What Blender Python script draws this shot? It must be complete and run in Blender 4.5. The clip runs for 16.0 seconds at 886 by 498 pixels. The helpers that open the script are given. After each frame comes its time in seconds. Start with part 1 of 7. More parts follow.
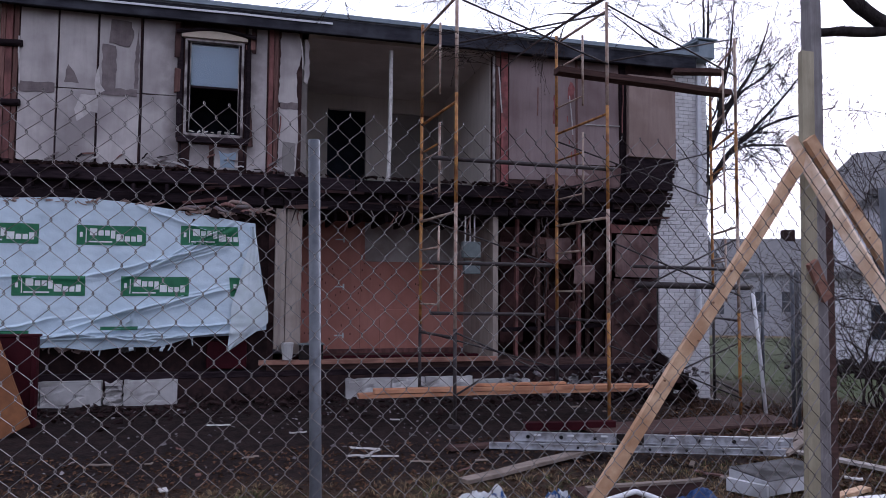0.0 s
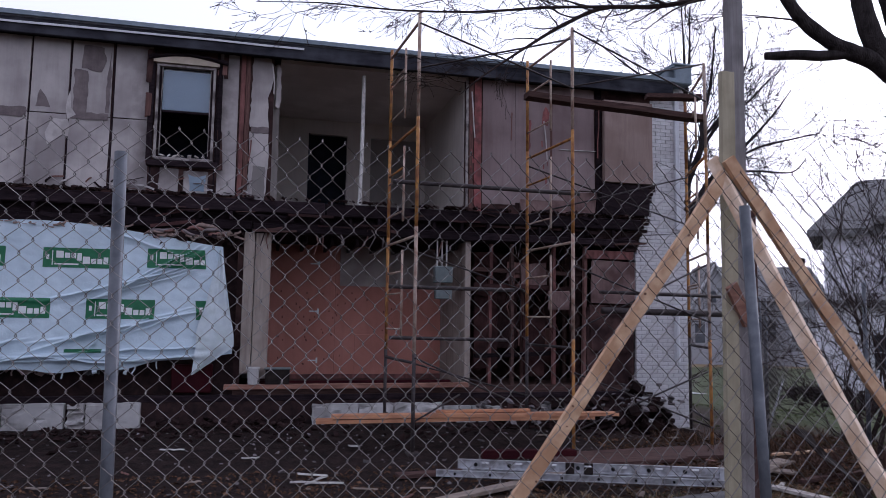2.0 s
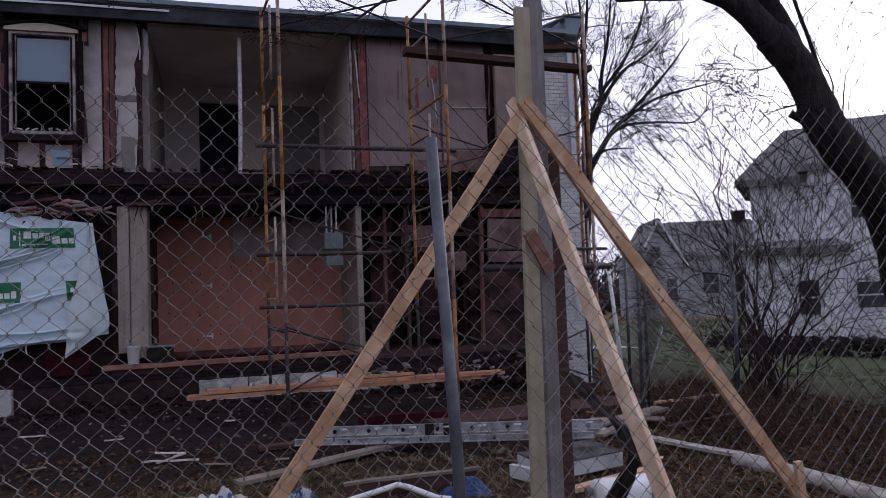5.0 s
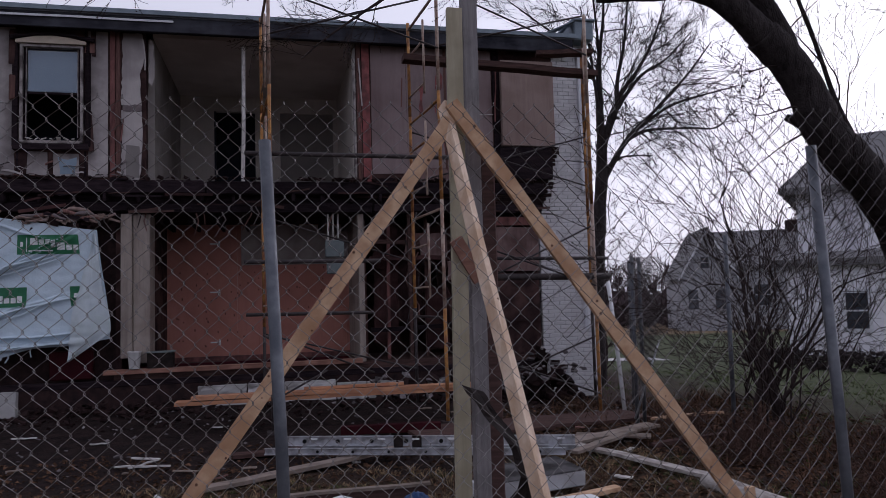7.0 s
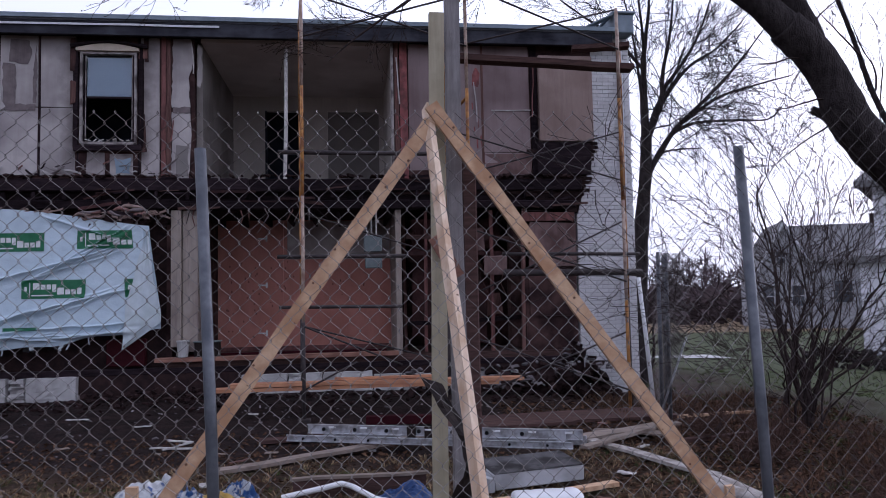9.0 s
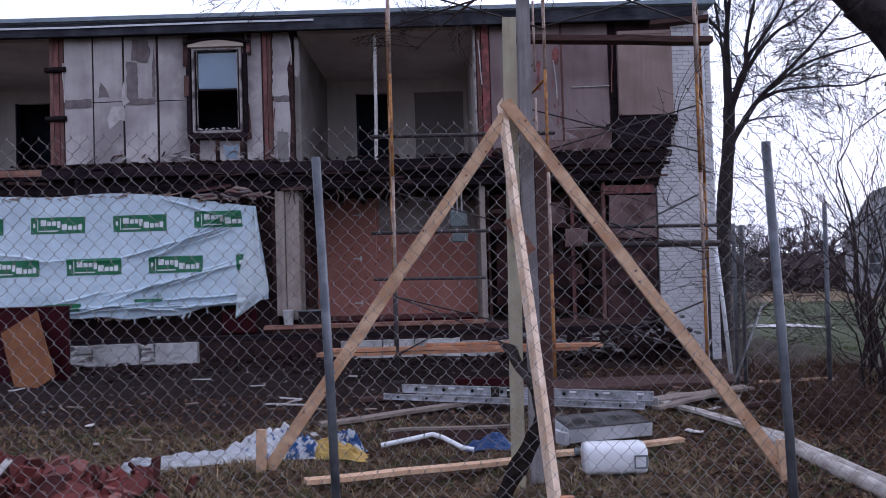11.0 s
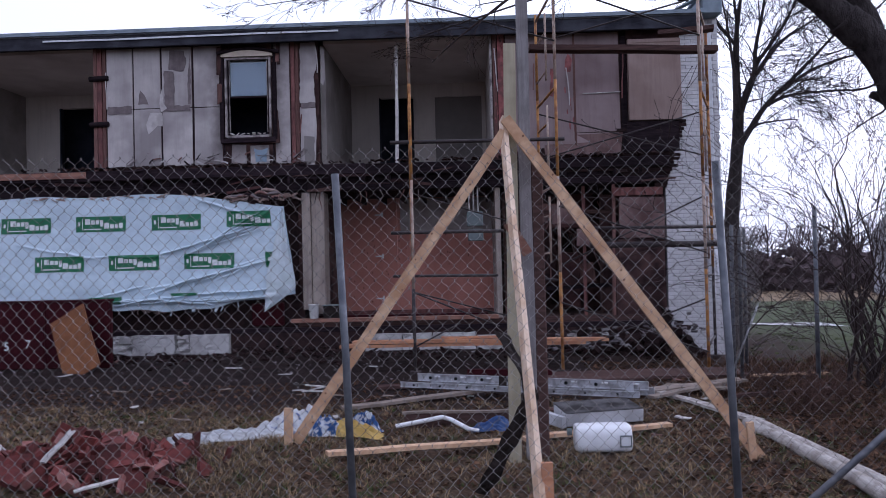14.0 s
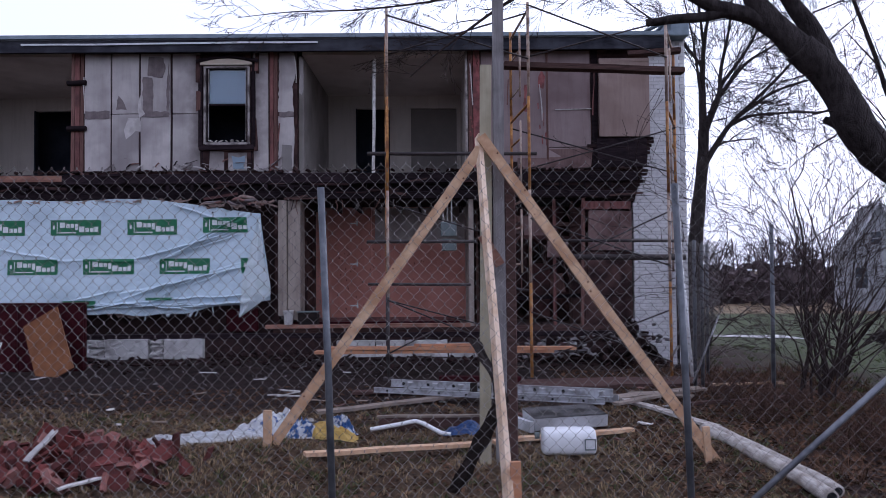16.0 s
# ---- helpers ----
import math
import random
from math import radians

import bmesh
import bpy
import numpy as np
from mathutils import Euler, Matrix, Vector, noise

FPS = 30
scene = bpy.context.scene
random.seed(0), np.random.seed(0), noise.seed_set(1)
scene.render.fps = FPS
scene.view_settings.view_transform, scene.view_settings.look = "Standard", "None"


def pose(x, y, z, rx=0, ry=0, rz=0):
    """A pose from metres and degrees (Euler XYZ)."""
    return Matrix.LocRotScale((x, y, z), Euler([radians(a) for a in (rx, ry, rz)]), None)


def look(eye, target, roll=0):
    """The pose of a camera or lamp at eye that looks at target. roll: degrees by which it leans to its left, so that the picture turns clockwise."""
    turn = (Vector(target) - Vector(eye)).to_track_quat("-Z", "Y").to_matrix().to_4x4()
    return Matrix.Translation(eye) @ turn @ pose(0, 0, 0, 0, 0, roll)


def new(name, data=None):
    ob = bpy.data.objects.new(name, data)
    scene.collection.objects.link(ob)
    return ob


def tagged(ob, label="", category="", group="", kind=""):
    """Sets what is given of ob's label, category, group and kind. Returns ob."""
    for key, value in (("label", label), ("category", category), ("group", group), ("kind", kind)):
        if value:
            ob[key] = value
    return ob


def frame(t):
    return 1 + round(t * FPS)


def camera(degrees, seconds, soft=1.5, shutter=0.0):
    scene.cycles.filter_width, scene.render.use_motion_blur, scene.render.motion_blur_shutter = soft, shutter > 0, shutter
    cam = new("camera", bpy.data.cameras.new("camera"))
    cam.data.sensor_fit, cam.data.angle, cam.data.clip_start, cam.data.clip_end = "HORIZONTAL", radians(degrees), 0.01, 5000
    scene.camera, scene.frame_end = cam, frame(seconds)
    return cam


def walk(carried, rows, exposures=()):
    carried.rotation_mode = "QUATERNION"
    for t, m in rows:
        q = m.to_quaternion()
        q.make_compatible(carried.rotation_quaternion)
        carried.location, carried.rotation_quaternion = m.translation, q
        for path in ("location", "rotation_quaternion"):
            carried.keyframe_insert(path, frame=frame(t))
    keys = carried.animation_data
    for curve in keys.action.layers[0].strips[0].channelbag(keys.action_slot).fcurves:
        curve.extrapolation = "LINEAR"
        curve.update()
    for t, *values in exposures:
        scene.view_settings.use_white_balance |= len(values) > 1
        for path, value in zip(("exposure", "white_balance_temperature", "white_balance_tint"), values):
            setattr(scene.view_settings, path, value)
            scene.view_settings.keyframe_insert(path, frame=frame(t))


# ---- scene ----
cam = camera(63.1, 16.0, soft=0.65)
PATH = [
    (0, (0.997, -11.424, 1.771), (1.517, -9.496, 1.891), 0.4),
    (0.5, (1.113, -11.567, 1.747), (1.459, -9.604, 1.908), 1.5),
    (1, (1.27, -11.544, 1.739), (1.656, -9.592, 1.941), 0.7),
    (1.5, (1.45, -11.443, 1.743), (1.911, -9.503, 1.904), 2.4),
    (2, (1.703, -11.53, 1.74), (2.182, -9.598, 1.935), 0.8),
    (2.5, (1.878, -11.58, 1.721), (2.372, -9.653, 1.927), -1.1),
    (3, (2.119, -11.468, 1.657), (2.709, -9.562, 1.795), 3.3),
    (3.5, (2.254, -11.484, 1.696), (2.875, -9.589, 1.848), 0.4),
    (4, (2.498, -11.61, 1.678), (2.982, -9.674, 1.814), -1.2),
    (4.5, (2.692, -11.569, 1.663), (3.278, -9.66, 1.771), -2.3),
    (7, (3.702, -11.633, 1.631), (4.147, -9.688, 1.768), -1.7),
    (7.5, (3.887, -11.676, 1.661), (4.239, -9.713, 1.817), -2.6),
    (8, (4.037, -11.607, 1.633), (4.432, -9.651, 1.762), -2.4),
    (8.5, (4.208, -11.753, 1.616), (4.558, -9.784, 1.663), -0.6),
    (9, (4.267, -11.9, 1.627), (4.514, -9.919, 1.752), -1.2),
    (9.5, (4.203, -12.109, 1.63), (4.352, -10.115, 1.636), 2.7),
    (9.7, (4.198, -12.188, 1.645), (4.231, -10.189, 1.703), 0.3),
    (12, (4.367, -12.865, 1.664), (4.377, -10.865, 1.704), -2.2),
    (12.5, (4.372, -13.002, 1.631), (4.43, -11.003, 1.679), -0.0),
    (13, (4.314, -13.036, 1.646), (4.474, -11.043, 1.688), 2.2),
    (13.5, (4.399, -13.16, 1.671), (4.47, -11.164, 1.765), 0.1),
    (14, (4.454, -13.255, 1.677), (4.384, -11.256, 1.717), -1.4),
    (14.5, (4.36, -13.371, 1.677), (4.423, -11.373, 1.731), 0.8),
    (15, (4.327, -13.499, 1.693), (4.347, -11.501, 1.777), 0.1),
    (15.5, (4.382, -13.539, 1.713), (4.454, -11.54, 1.762), -0.4),
    (16, (4.42, -13.543, 1.689), (4.429, -11.544, 1.751), -0.5),
]
EXPOSURES = [(0, 0.0, 5650, 22), (1, -0.05, 5620, 22), (2, -0.15, 5700, 22), (2.5, -0.12, 5750, 22), (3, -0.4, 5650, 22), (3.5, -0.27, 5500, 22), (4.5, -0.42, 5700, 22), (7, -0.74, 5950, 22), (8, -0.66, 5900, 22), (9, -0.13, 5620, 22), (9.5, 0.02, 5550, 22), (12, 0.1, 5430, 22), (12.5, -0.02, 5420, 22), (13, 0.05, 5480, 22), (13.5, -0.1, 5450, 22), (14, 0.07, 5500, 22), (14.5, 0.0, 5480, 22), (16, 0.01, 5480, 22)]
walk(cam, [(t, look(eye, target, roll)) for t, eye, target, roll in PATH], EXPOSURES)

# ---- world, sun ----
world = bpy.data.worlds.new("overcast_sky")
scene.world = world
world.use_nodes = True
wn = world.node_tree
sky = wn.nodes.new("ShaderNodeTexSky")
sky.sky_type, sky.sun_disc = "NISHITA", False
sky.sun_elevation, sky.sun_rotation = radians(24), radians(58)
sky.air_density, sky.dust_density, sky.ozone_density = 1.0, 5.0, 1.0
veil = wn.nodes.new("ShaderNodeHueSaturation")
veil.inputs["Saturation"].default_value = 0.25
bg = wn.nodes["Background"]
bg.inputs["Strength"].default_value = 0.15
wn.links.new(sky.outputs[0], veil.inputs["Color"])
cloud = wn.nodes.new("ShaderNodeMix")
cloud.data_type = "RGBA"
cloud.inputs["Factor"].default_value = 0.62
# the cloud layer brightens evenly towards the hidden sun
way = wn.nodes.new("ShaderNodeTexCoord")
glow = wn.nodes.new("ShaderNodeVectorMath")
glow.operation = "DOT_PRODUCT"
glow.inputs[1].default_value = (0.776, 0.479, 0.41)
wn.links.new(way.outputs["Generated"], glow.inputs[0])
deck = wn.nodes.new("ShaderNodeMapRange")
deck.inputs["From Min"].default_value, deck.inputs["From Max"].default_value, deck.inputs["To Min"].default_value, deck.inputs["To Max"].default_value = -1.0, 1.0, 6.6, 11.4
wn.links.new(glow.outputs["Value"], deck.inputs["Value"])
tone = wn.nodes.new("ShaderNodeVectorMath")
tone.operation = "SCALE"
tone.inputs[0].default_value = (0.985, 1.0, 1.06)
wn.links.new(deck.outputs[0], tone.inputs["Scale"])
wn.links.new(tone.outputs[0], cloud.inputs["B"])
wn.links.new(veil.outputs[0], cloud.inputs["A"])
wn.links.new(cloud.outputs["Result"], bg.inputs["Color"])
sun_data = bpy.data.lights.new("sun", "SUN")
sun_data.energy, sun_data.angle, sun_data.color = 0.5, radians(50), (1.0, 0.96, 0.93)
sun = new("sun", sun_data)
sun.matrix_world = look((34, 21, 18), (0, 0, 0))

# ---- materials ----


def surf(name, c1, c2, rough=0.85, scale=8.0, grain=(1, 1, 1), bump=0.25, metal=0.0, stain=None, rnd=0.0, island=0.0, fine=90.0, spec=0.3, streak=None):
    """A surface with two tones at one scale, fine relief, an optional stain (colour, how much, scale) and optional upright streaks (colour, how much)."""
    m = bpy.data.materials.new(name)
    m.use_nodes = True
    nt = m.node_tree
    n, li = nt.nodes, nt.links
    bsdf = n["Principled BSDF"]
    tc = n.new("ShaderNodeTexCoord")
    mp = n.new("ShaderNodeMapping")
    mp.inputs["Scale"].default_value = grain
    li.new(tc.outputs["Object"], mp.inputs["Vector"])
    no = n.new("ShaderNodeTexNoise")
    no.inputs["Scale"].default_value, no.inputs["Detail"].default_value, no.inputs["Roughness"].default_value = scale, 6, 0.62
    li.new(mp.outputs[0], no.inputs["Vector"])
    ramp = n.new("ShaderNodeValToRGB")
    ramp.color_ramp.elements[0].position, ramp.color_ramp.elements[1].position = 0.32, 0.68
    ramp.color_ramp.elements[0].color, ramp.color_ramp.elements[1].color = (*c1, 1), (*c2, 1)
    li.new(no.outputs["Fac"], ramp.inputs["Fac"])
    out = ramp.outputs["Color"]
    if stain:
        sc, amount, ss = stain
        sn = n.new("ShaderNodeTexNoise")
        sn.inputs["Scale"].default_value, sn.inputs["Detail"].default_value = ss, 4
        li.new(tc.outputs["Object"], sn.inputs["Vector"])
        sr = n.new("ShaderNodeValToRGB")
        sr.color_ramp.elements[0].position, sr.color_ramp.elements[1].position = 0.46, 0.62
        sr.color_ramp.elements[0].color, sr.color_ramp.elements[1].color = (0, 0, 0, 1), (amount, amount, amount, 1)
        li.new(sn.outputs["Fac"], sr.inputs["Fac"])
        mx = n.new("ShaderNodeMix")
        mx.data_type = "RGBA"
        li.new(sr.outputs["Color"], mx.inputs["Factor"])
        li.new(out, mx.inputs["A"])
        mx.inputs["B"].default_value = (*sc, 1)
        out = mx.outputs["Result"]
    if streak:
        sc, amount = streak
        sm = n.new("ShaderNodeMapping")
        sm.inputs["Scale"].default_value = (9, 9, 0.7)
        li.new(tc.outputs["Object"], sm.inputs["Vector"])
        sn = n.new("ShaderNodeTexNoise")
        sn.inputs["Scale"].default_value, sn.inputs["Detail"].default_value, sn.inputs["Roughness"].default_value = 1.0, 6, 0.7
        li.new(sm.outputs[0], sn.inputs["Vector"])
        sr = n.new("ShaderNodeMapRange")
        sr.inputs["From Min"].default_value, sr.inputs["From Max"].default_value, sr.inputs["To Max"].default_value = 0.48, 0.72, amount
        li.new(sn.outputs["Fac"], sr.inputs["Value"])
        mx = n.new("ShaderNodeMix")
        mx.data_type = "RGBA"
        li.new(sr.outputs[0], mx.inputs["Factor"])
        li.new(out, mx.inputs["A"])
        mx.inputs["B"].default_value = (*sc, 1)
        out = mx.outputs["Result"]
    if rnd or island:
        src = n.new("ShaderNodeObjectInfo").outputs["Random"] if rnd else n.new("ShaderNodeNewGeometry").outputs["Random Per Island"]
        mr = n.new("ShaderNodeMapRange")
        a = rnd or island
        mr.inputs["To Min"].default_value, mr.inputs["To Max"].default_value = 1 - a, 1 + a
        li.new(src, mr.inputs["Value"])
        hs = n.new("ShaderNodeHueSaturation")
        li.new(mr.outputs[0], hs.inputs["Value"])
        li.new(out, hs.inputs["Color"])
        out = hs.outputs[0]
    li.new(out, bsdf.inputs["Base Color"])
    fn = n.new("ShaderNodeTexNoise")
    fn.inputs["Scale"].default_value, fn.inputs["Detail"].default_value = fine, 3
    li.new(mp.outputs[0], fn.inputs["Vector"])
    add = n.new("ShaderNodeMath")
    add.operation = "ADD"
    li.new(fn.outputs["Fac"], add.inputs[0])
    li.new(no.outputs["Fac"], add.inputs[1])
    bp = n.new("ShaderNodeBump")
    bp.inputs["Strength"].default_value, bp.inputs["Distance"].default_value = bump, 0.01
    li.new(add.outputs[0], bp.inputs["Height"])
    li.new(bp.outputs[0], bsdf.inputs["Normal"])
    rr = n.new("ShaderNodeMapRange")
    rr.inputs["To Min"].default_value, rr.inputs["To Max"].default_value = max(0.05, rough - 0.12), min(1, rough + 0.12)
    li.new(no.outputs["Fac"], rr.inputs["Value"])
    li.new(rr.outputs[0], bsdf.inputs["Roughness"])
    bsdf.inputs["Metallic"].default_value = metal
    bsdf.inputs["Specular IOR Level"].default_value = spec if max(c2) > 0.13 or metal or rough < 0.6 else 0.08
    return m


M_GYP = surf("gypsum_sheathing", (0.35, 0.32, 0.315), (0.49, 0.455, 0.445), 0.9, 1.7, stain=((0.22, 0.195, 0.20), 0.75, 1.0), rnd=0.13, streak=((0.20, 0.165, 0.16), 0.25))
def scorch(m, cx, cz, hw, hh, reach, colour):
    """Fire scorch with a ragged edge round an opening of the wall."""
    nt = m.node_tree
    n, li = nt.nodes, nt.links
    bsdf = n["Principled BSDF"]
    tc = n.new("ShaderNodeTexCoord")
    xyz = n.new("ShaderNodeSeparateXYZ")
    li.new(tc.outputs["Object"], xyz.inputs[0])

    def op(kind, a, b):
        k = n.new("ShaderNodeMath")
        k.operation = kind
        for i, v in enumerate((a, b)):
            if isinstance(v, (int, float)):
                k.inputs[i].default_value = v
            else:
                li.new(v, k.inputs[i])
        return k.outputs[0]

    dx = op("MAXIMUM", op("SUBTRACT", op("ABSOLUTE", op("SUBTRACT", xyz.outputs["X"], cx), 0), hw), 0)
    dz = op("MAXIMUM", op("SUBTRACT", op("ABSOLUTE", op("SUBTRACT", xyz.outputs["Z"], cz), 0), hh), 0)
    d = op("SQRT", op("ADD", op("MULTIPLY", dx, dx), op("MULTIPLY", dz, dz)), 0)
    no = n.new("ShaderNodeTexNoise")
    no.inputs["Scale"].default_value, no.inputs["Detail"].default_value, no.inputs["Roughness"].default_value = 4.5, 7, 0.65
    li.new(tc.outputs["Object"], no.inputs["Vector"])
    k = n.new("ShaderNodeMapRange")
    k.inputs["From Min"].default_value, k.inputs["From Max"].default_value, k.inputs["To Min"].default_value, k.inputs["To Max"].default_value = 0.1, reach, 0.9, 0.0
    li.new(op("ADD", d, op("MULTIPLY", no.outputs["Fac"], reach * 0.75)), k.inputs["Value"])
    mx = n.new("ShaderNodeMix")
    mx.data_type = "RGBA"
    li.new(k.outputs[0], mx.inputs["Factor"])
    li.new(bsdf.inputs["Base Color"].links[0].from_socket, mx.inputs["A"])
    mx.inputs["B"].default_value = (*colour, 1)
    li.new(mx.outputs["Result"], bsdf.inputs["Base Color"])


scorch(M_GYP, 0.43, 4.8, 0.5, 0.85, 0.42, (0.05, 0.036, 0.036))
M_GYPPALE = surf("pale_torn_facing", (0.44, 0.41, 0.405), (0.55, 0.515, 0.505), 0.9, 7, stain=((0.3, 0.27, 0.26), 0.6, 6))
M_TORN = surf("torn_paper", (0.13, 0.105, 0.11), (0.22, 0.185, 0.185), 0.9, 6, streak=((0.09, 0.07, 0.07), 0.5))
M_PINK = surf("pinkish_board", (0.25, 0.19, 0.19), (0.32, 0.25, 0.25), 0.9, 2.2, stain=((0.16, 0.11, 0.11), 0.75, 1.1), rnd=0.06, streak=((0.13, 0.08, 0.08), 0.35))
M_PLYBOX = surf("weathered_ply", (0.29, 0.21, 0.19), (0.36, 0.27, 0.24), 0.85, 3, grain=(1, 1, 0.3), stain=((0.22, 0.15, 0.13), 0.5, 1.5), streak=((0.17, 0.11, 0.10), 0.4))
M_STUD = surf("old_stud_wood", (0.10, 0.05, 0.045), (0.21, 0.11, 0.095), 0.9, 9, grain=(4, 4, 0.4), rnd=0.25)
M_STUDRED = surf("red_painted_stud", (0.11, 0.045, 0.043), (0.25, 0.11, 0.10), 0.9, 5, grain=(3, 3, 0.6), stain=((0.06, 0.03, 0.03), 0.7, 2.5))
M_REDPAINT = surf("flaking_red_paint", (0.20, 0.06, 0.06), (0.36, 0.13, 0.125), 0.9, 9, bump=0.4, stain=((0.12, 0.06, 0.06), 0.7, 6))
M_CHAR = surf("charred_wood", (0.010, 0.007, 0.0095), (0.033, 0.022, 0.026), 0.85, 7, grain=(0.6, 3, 3), bump=0.6, rnd=0.3)
M_DARKWALL = surf("dark_brown_wall", (0.022, 0.013, 0.014), (0.06, 0.034, 0.033), 0.95, 4, bump=0.5, stain=((0.11, 0.062, 0.056), 0.7, 2.0))
M_MAROON = surf("smoked_maroon_board", (0.038, 0.018, 0.019), (0.085, 0.042, 0.04), 0.92, 5, bump=0.4, stain=((0.03, 0.018, 0.018), 0.8, 2.4), rnd=0.3)
M_SMOKEPINK = surf("smoked_pinkish_board", (0.15, 0.095, 0.09), (0.24, 0.16, 0.15), 0.92, 3, stain=((0.085, 0.045, 0.043), 0.8, 2), streak=((0.07, 0.038, 0.036), 0.6))
M_RECESS = surf("dingy_plaster", (0.52, 0.475, 0.44), (0.62, 0.57, 0.525), 0.92, 1.6, bump=0.1, stain=((0.42, 0.385, 0.36), 0.6, 0.8), streak=((0.36, 0.32, 0.30), 0.4))
M_CEIL = surf("stained_ceiling", (0.58, 0.53, 0.51), (0.68, 0.63, 0.60), 0.95, 1.4, bump=0.15, stain=((0.42, 0.37, 0.35), 0.6, 0.9))
# Near-black colour carries the unlit dark of the rooms behind doors and window.
M_BLACK = surf("interior_shade_black", (0.020, 0.024, 0.036), (0.036, 0.042, 0.058), 0.95, 3)
M_SHADE = surf("grey_shade_panel", (0.19, 0.175, 0.17), (0.24, 0.22, 0.21), 0.8, 2)
M_PLY = surf("reddish_plywood", (0.40, 0.165, 0.125), (0.50, 0.225, 0.18), 0.8, 2.2, grain=(1, 1, 0.5), stain=((0.32, 0.125, 0.10), 0.6, 0.9), bump=0.12, streak=((0.29, 0.12, 0.10), 0.25))
M_NAIL = surf("rust_spot", (0.10, 0.04, 0.03), (0.15, 0.06, 0.05), 0.9, 20)
M_GREYBOARD = surf("grey_board", (0.34, 0.30, 0.29), (0.44, 0.40, 0.375), 0.9, 2.5, stain=((0.18, 0.14, 0.13), 0.5, 1.8))
M_BEIGE = surf("beige_trim", (0.29, 0.245, 0.215), (0.38, 0.325, 0.285), 0.8, 4, grain=(3, 3, 0.4), stain=((0.22, 0.17, 0.15), 0.5, 2), streak=((0.15, 0.11, 0.10), 0.6))
M_WBRICK = surf("white_painted_brick", (0.60, 0.59, 0.61), (0.74, 0.73, 0.74), 0.75, 9, bump=0.3, stain=((0.48, 0.46, 0.47), 0.5, 3), rnd=0.06)
M_WBRICK2 = surf("white_painted_brick_far", (0.60, 0.59, 0.61), (0.74, 0.73, 0.74), 0.75, 9, bump=0.3, stain=((0.48, 0.46, 0.47), 0.5, 3), island=0.06)
M_MORTAR = surf("whitewashed_mortar", (0.30, 0.295, 0.31), (0.54, 0.53, 0.55), 0.95, 5, bump=0.4)
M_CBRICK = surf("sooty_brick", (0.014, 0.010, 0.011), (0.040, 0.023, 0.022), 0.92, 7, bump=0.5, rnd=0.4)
M_STONE = surf("whitewashed_stone", (0.45, 0.44, 0.44), (0.60, 0.58, 0.57), 0.85, 3, bump=0.8, stain=((0.22, 0.20, 0.20), 0.6, 3.1), rnd=0.1)
M_WHITELOG = surf("peeling_white_paint", (0.34, 0.31, 0.285), (0.58, 0.54, 0.51), 0.85, 12, grain=(2.4, 0.6, 2), bump=0.9, stain=((0.20, 0.16, 0.135), 0.6, 8))
M_ROOF = surf("roof_felt", (0.08, 0.085, 0.10), (0.16, 0.165, 0.185), 0.8, 5, bump=0.3)
M_FASCIA = surf("sooty_fascia", (0.016, 0.016, 0.022), (0.046, 0.046, 0.058), 0.85, 5, grain=(0.4, 2, 2), bump=0.4, stain=((0.085, 0.088, 0.105), 0.5, 2.2))
M_STRIP = surf("white_metal_strip", (0.55, 0.56, 0.60), (0.7, 0.71, 0.74), 0.5, 6)
M_CAP = surf("blue_grey_cap", (0.16, 0.20, 0.24), (0.24, 0.29, 0.34), 0.6, 5)
M_WFRAME = surf("weathered_window_frame", (0.27, 0.245, 0.24), (0.42, 0.385, 0.37), 0.8, 9, stain=((0.06, 0.045, 0.045), 0.85, 5))
M_CREAM = surf("cream_lintel", (0.48, 0.41, 0.33), (0.58, 0.50, 0.41), 0.85, 8)
M_BLIND = surf("blue_grey_blind", (0.20, 0.27, 0.34), (0.25, 0.33, 0.41), 0.5, 2)
M_TARP = surf("white_house_wrap", (0.49, 0.60, 0.69), (0.57, 0.68, 0.76), 0.38, 5, bump=0.35, stain=((0.42, 0.52, 0.60), 0.5, 2), fine=40, spec=0.5)
M_FLAP = surf("house_wrap_back", (0.50, 0.575, 0.63), (0.62, 0.69, 0.73), 0.42, 6, bump=0.3, stain=((0.42, 0.50, 0.50), 0.5, 4), spec=0.5)
M_GREEN = surf("printed_green", (0.015, 0.12, 0.055), (0.025, 0.16, 0.075), 0.5, 9)
M_PRINTW = surf("printed_white", (0.62, 0.66, 0.66), (0.7, 0.74, 0.74), 0.5, 9)
M_YELLOW = surf("yellow_painted_steel", (0.32, 0.13, 0.035), (0.46, 0.235, 0.07), 0.6, 20, stain=((0.16, 0.06, 0.03), 0.8, 9), rnd=0.15)
M_PALESTEEL = surf("pale_scaffold_steel", (0.34, 0.25, 0.2), (0.48, 0.38, 0.32), 0.6, 20, stain=((0.2, 0.1, 0.07), 0.7, 9), rnd=0.15)
M_BPLANK = surf("brown_plank", (0.20, 0.095, 0.07), (0.33, 0.175, 0.13), 0.85, 5, grain=(0.3, 6, 6), stain=((0.13, 0.06, 0.045), 0.6, 4), rnd=0.1)
M_HTRIM = surf("grey_house_trim", (0.30, 0.30, 0.32), (0.38, 0.38, 0.40), 0.7, 5)
M_DSTEEL = surf("dark_steel_brace", (0.03, 0.026, 0.028), (0.07, 0.055, 0.055), 0.6, 14, metal=0.3)
M_DPLANK = surf("dark_plank", (0.05, 0.03, 0.028), (0.11, 0.065, 0.058), 0.9, 8, grain=(0.4, 4, 4))
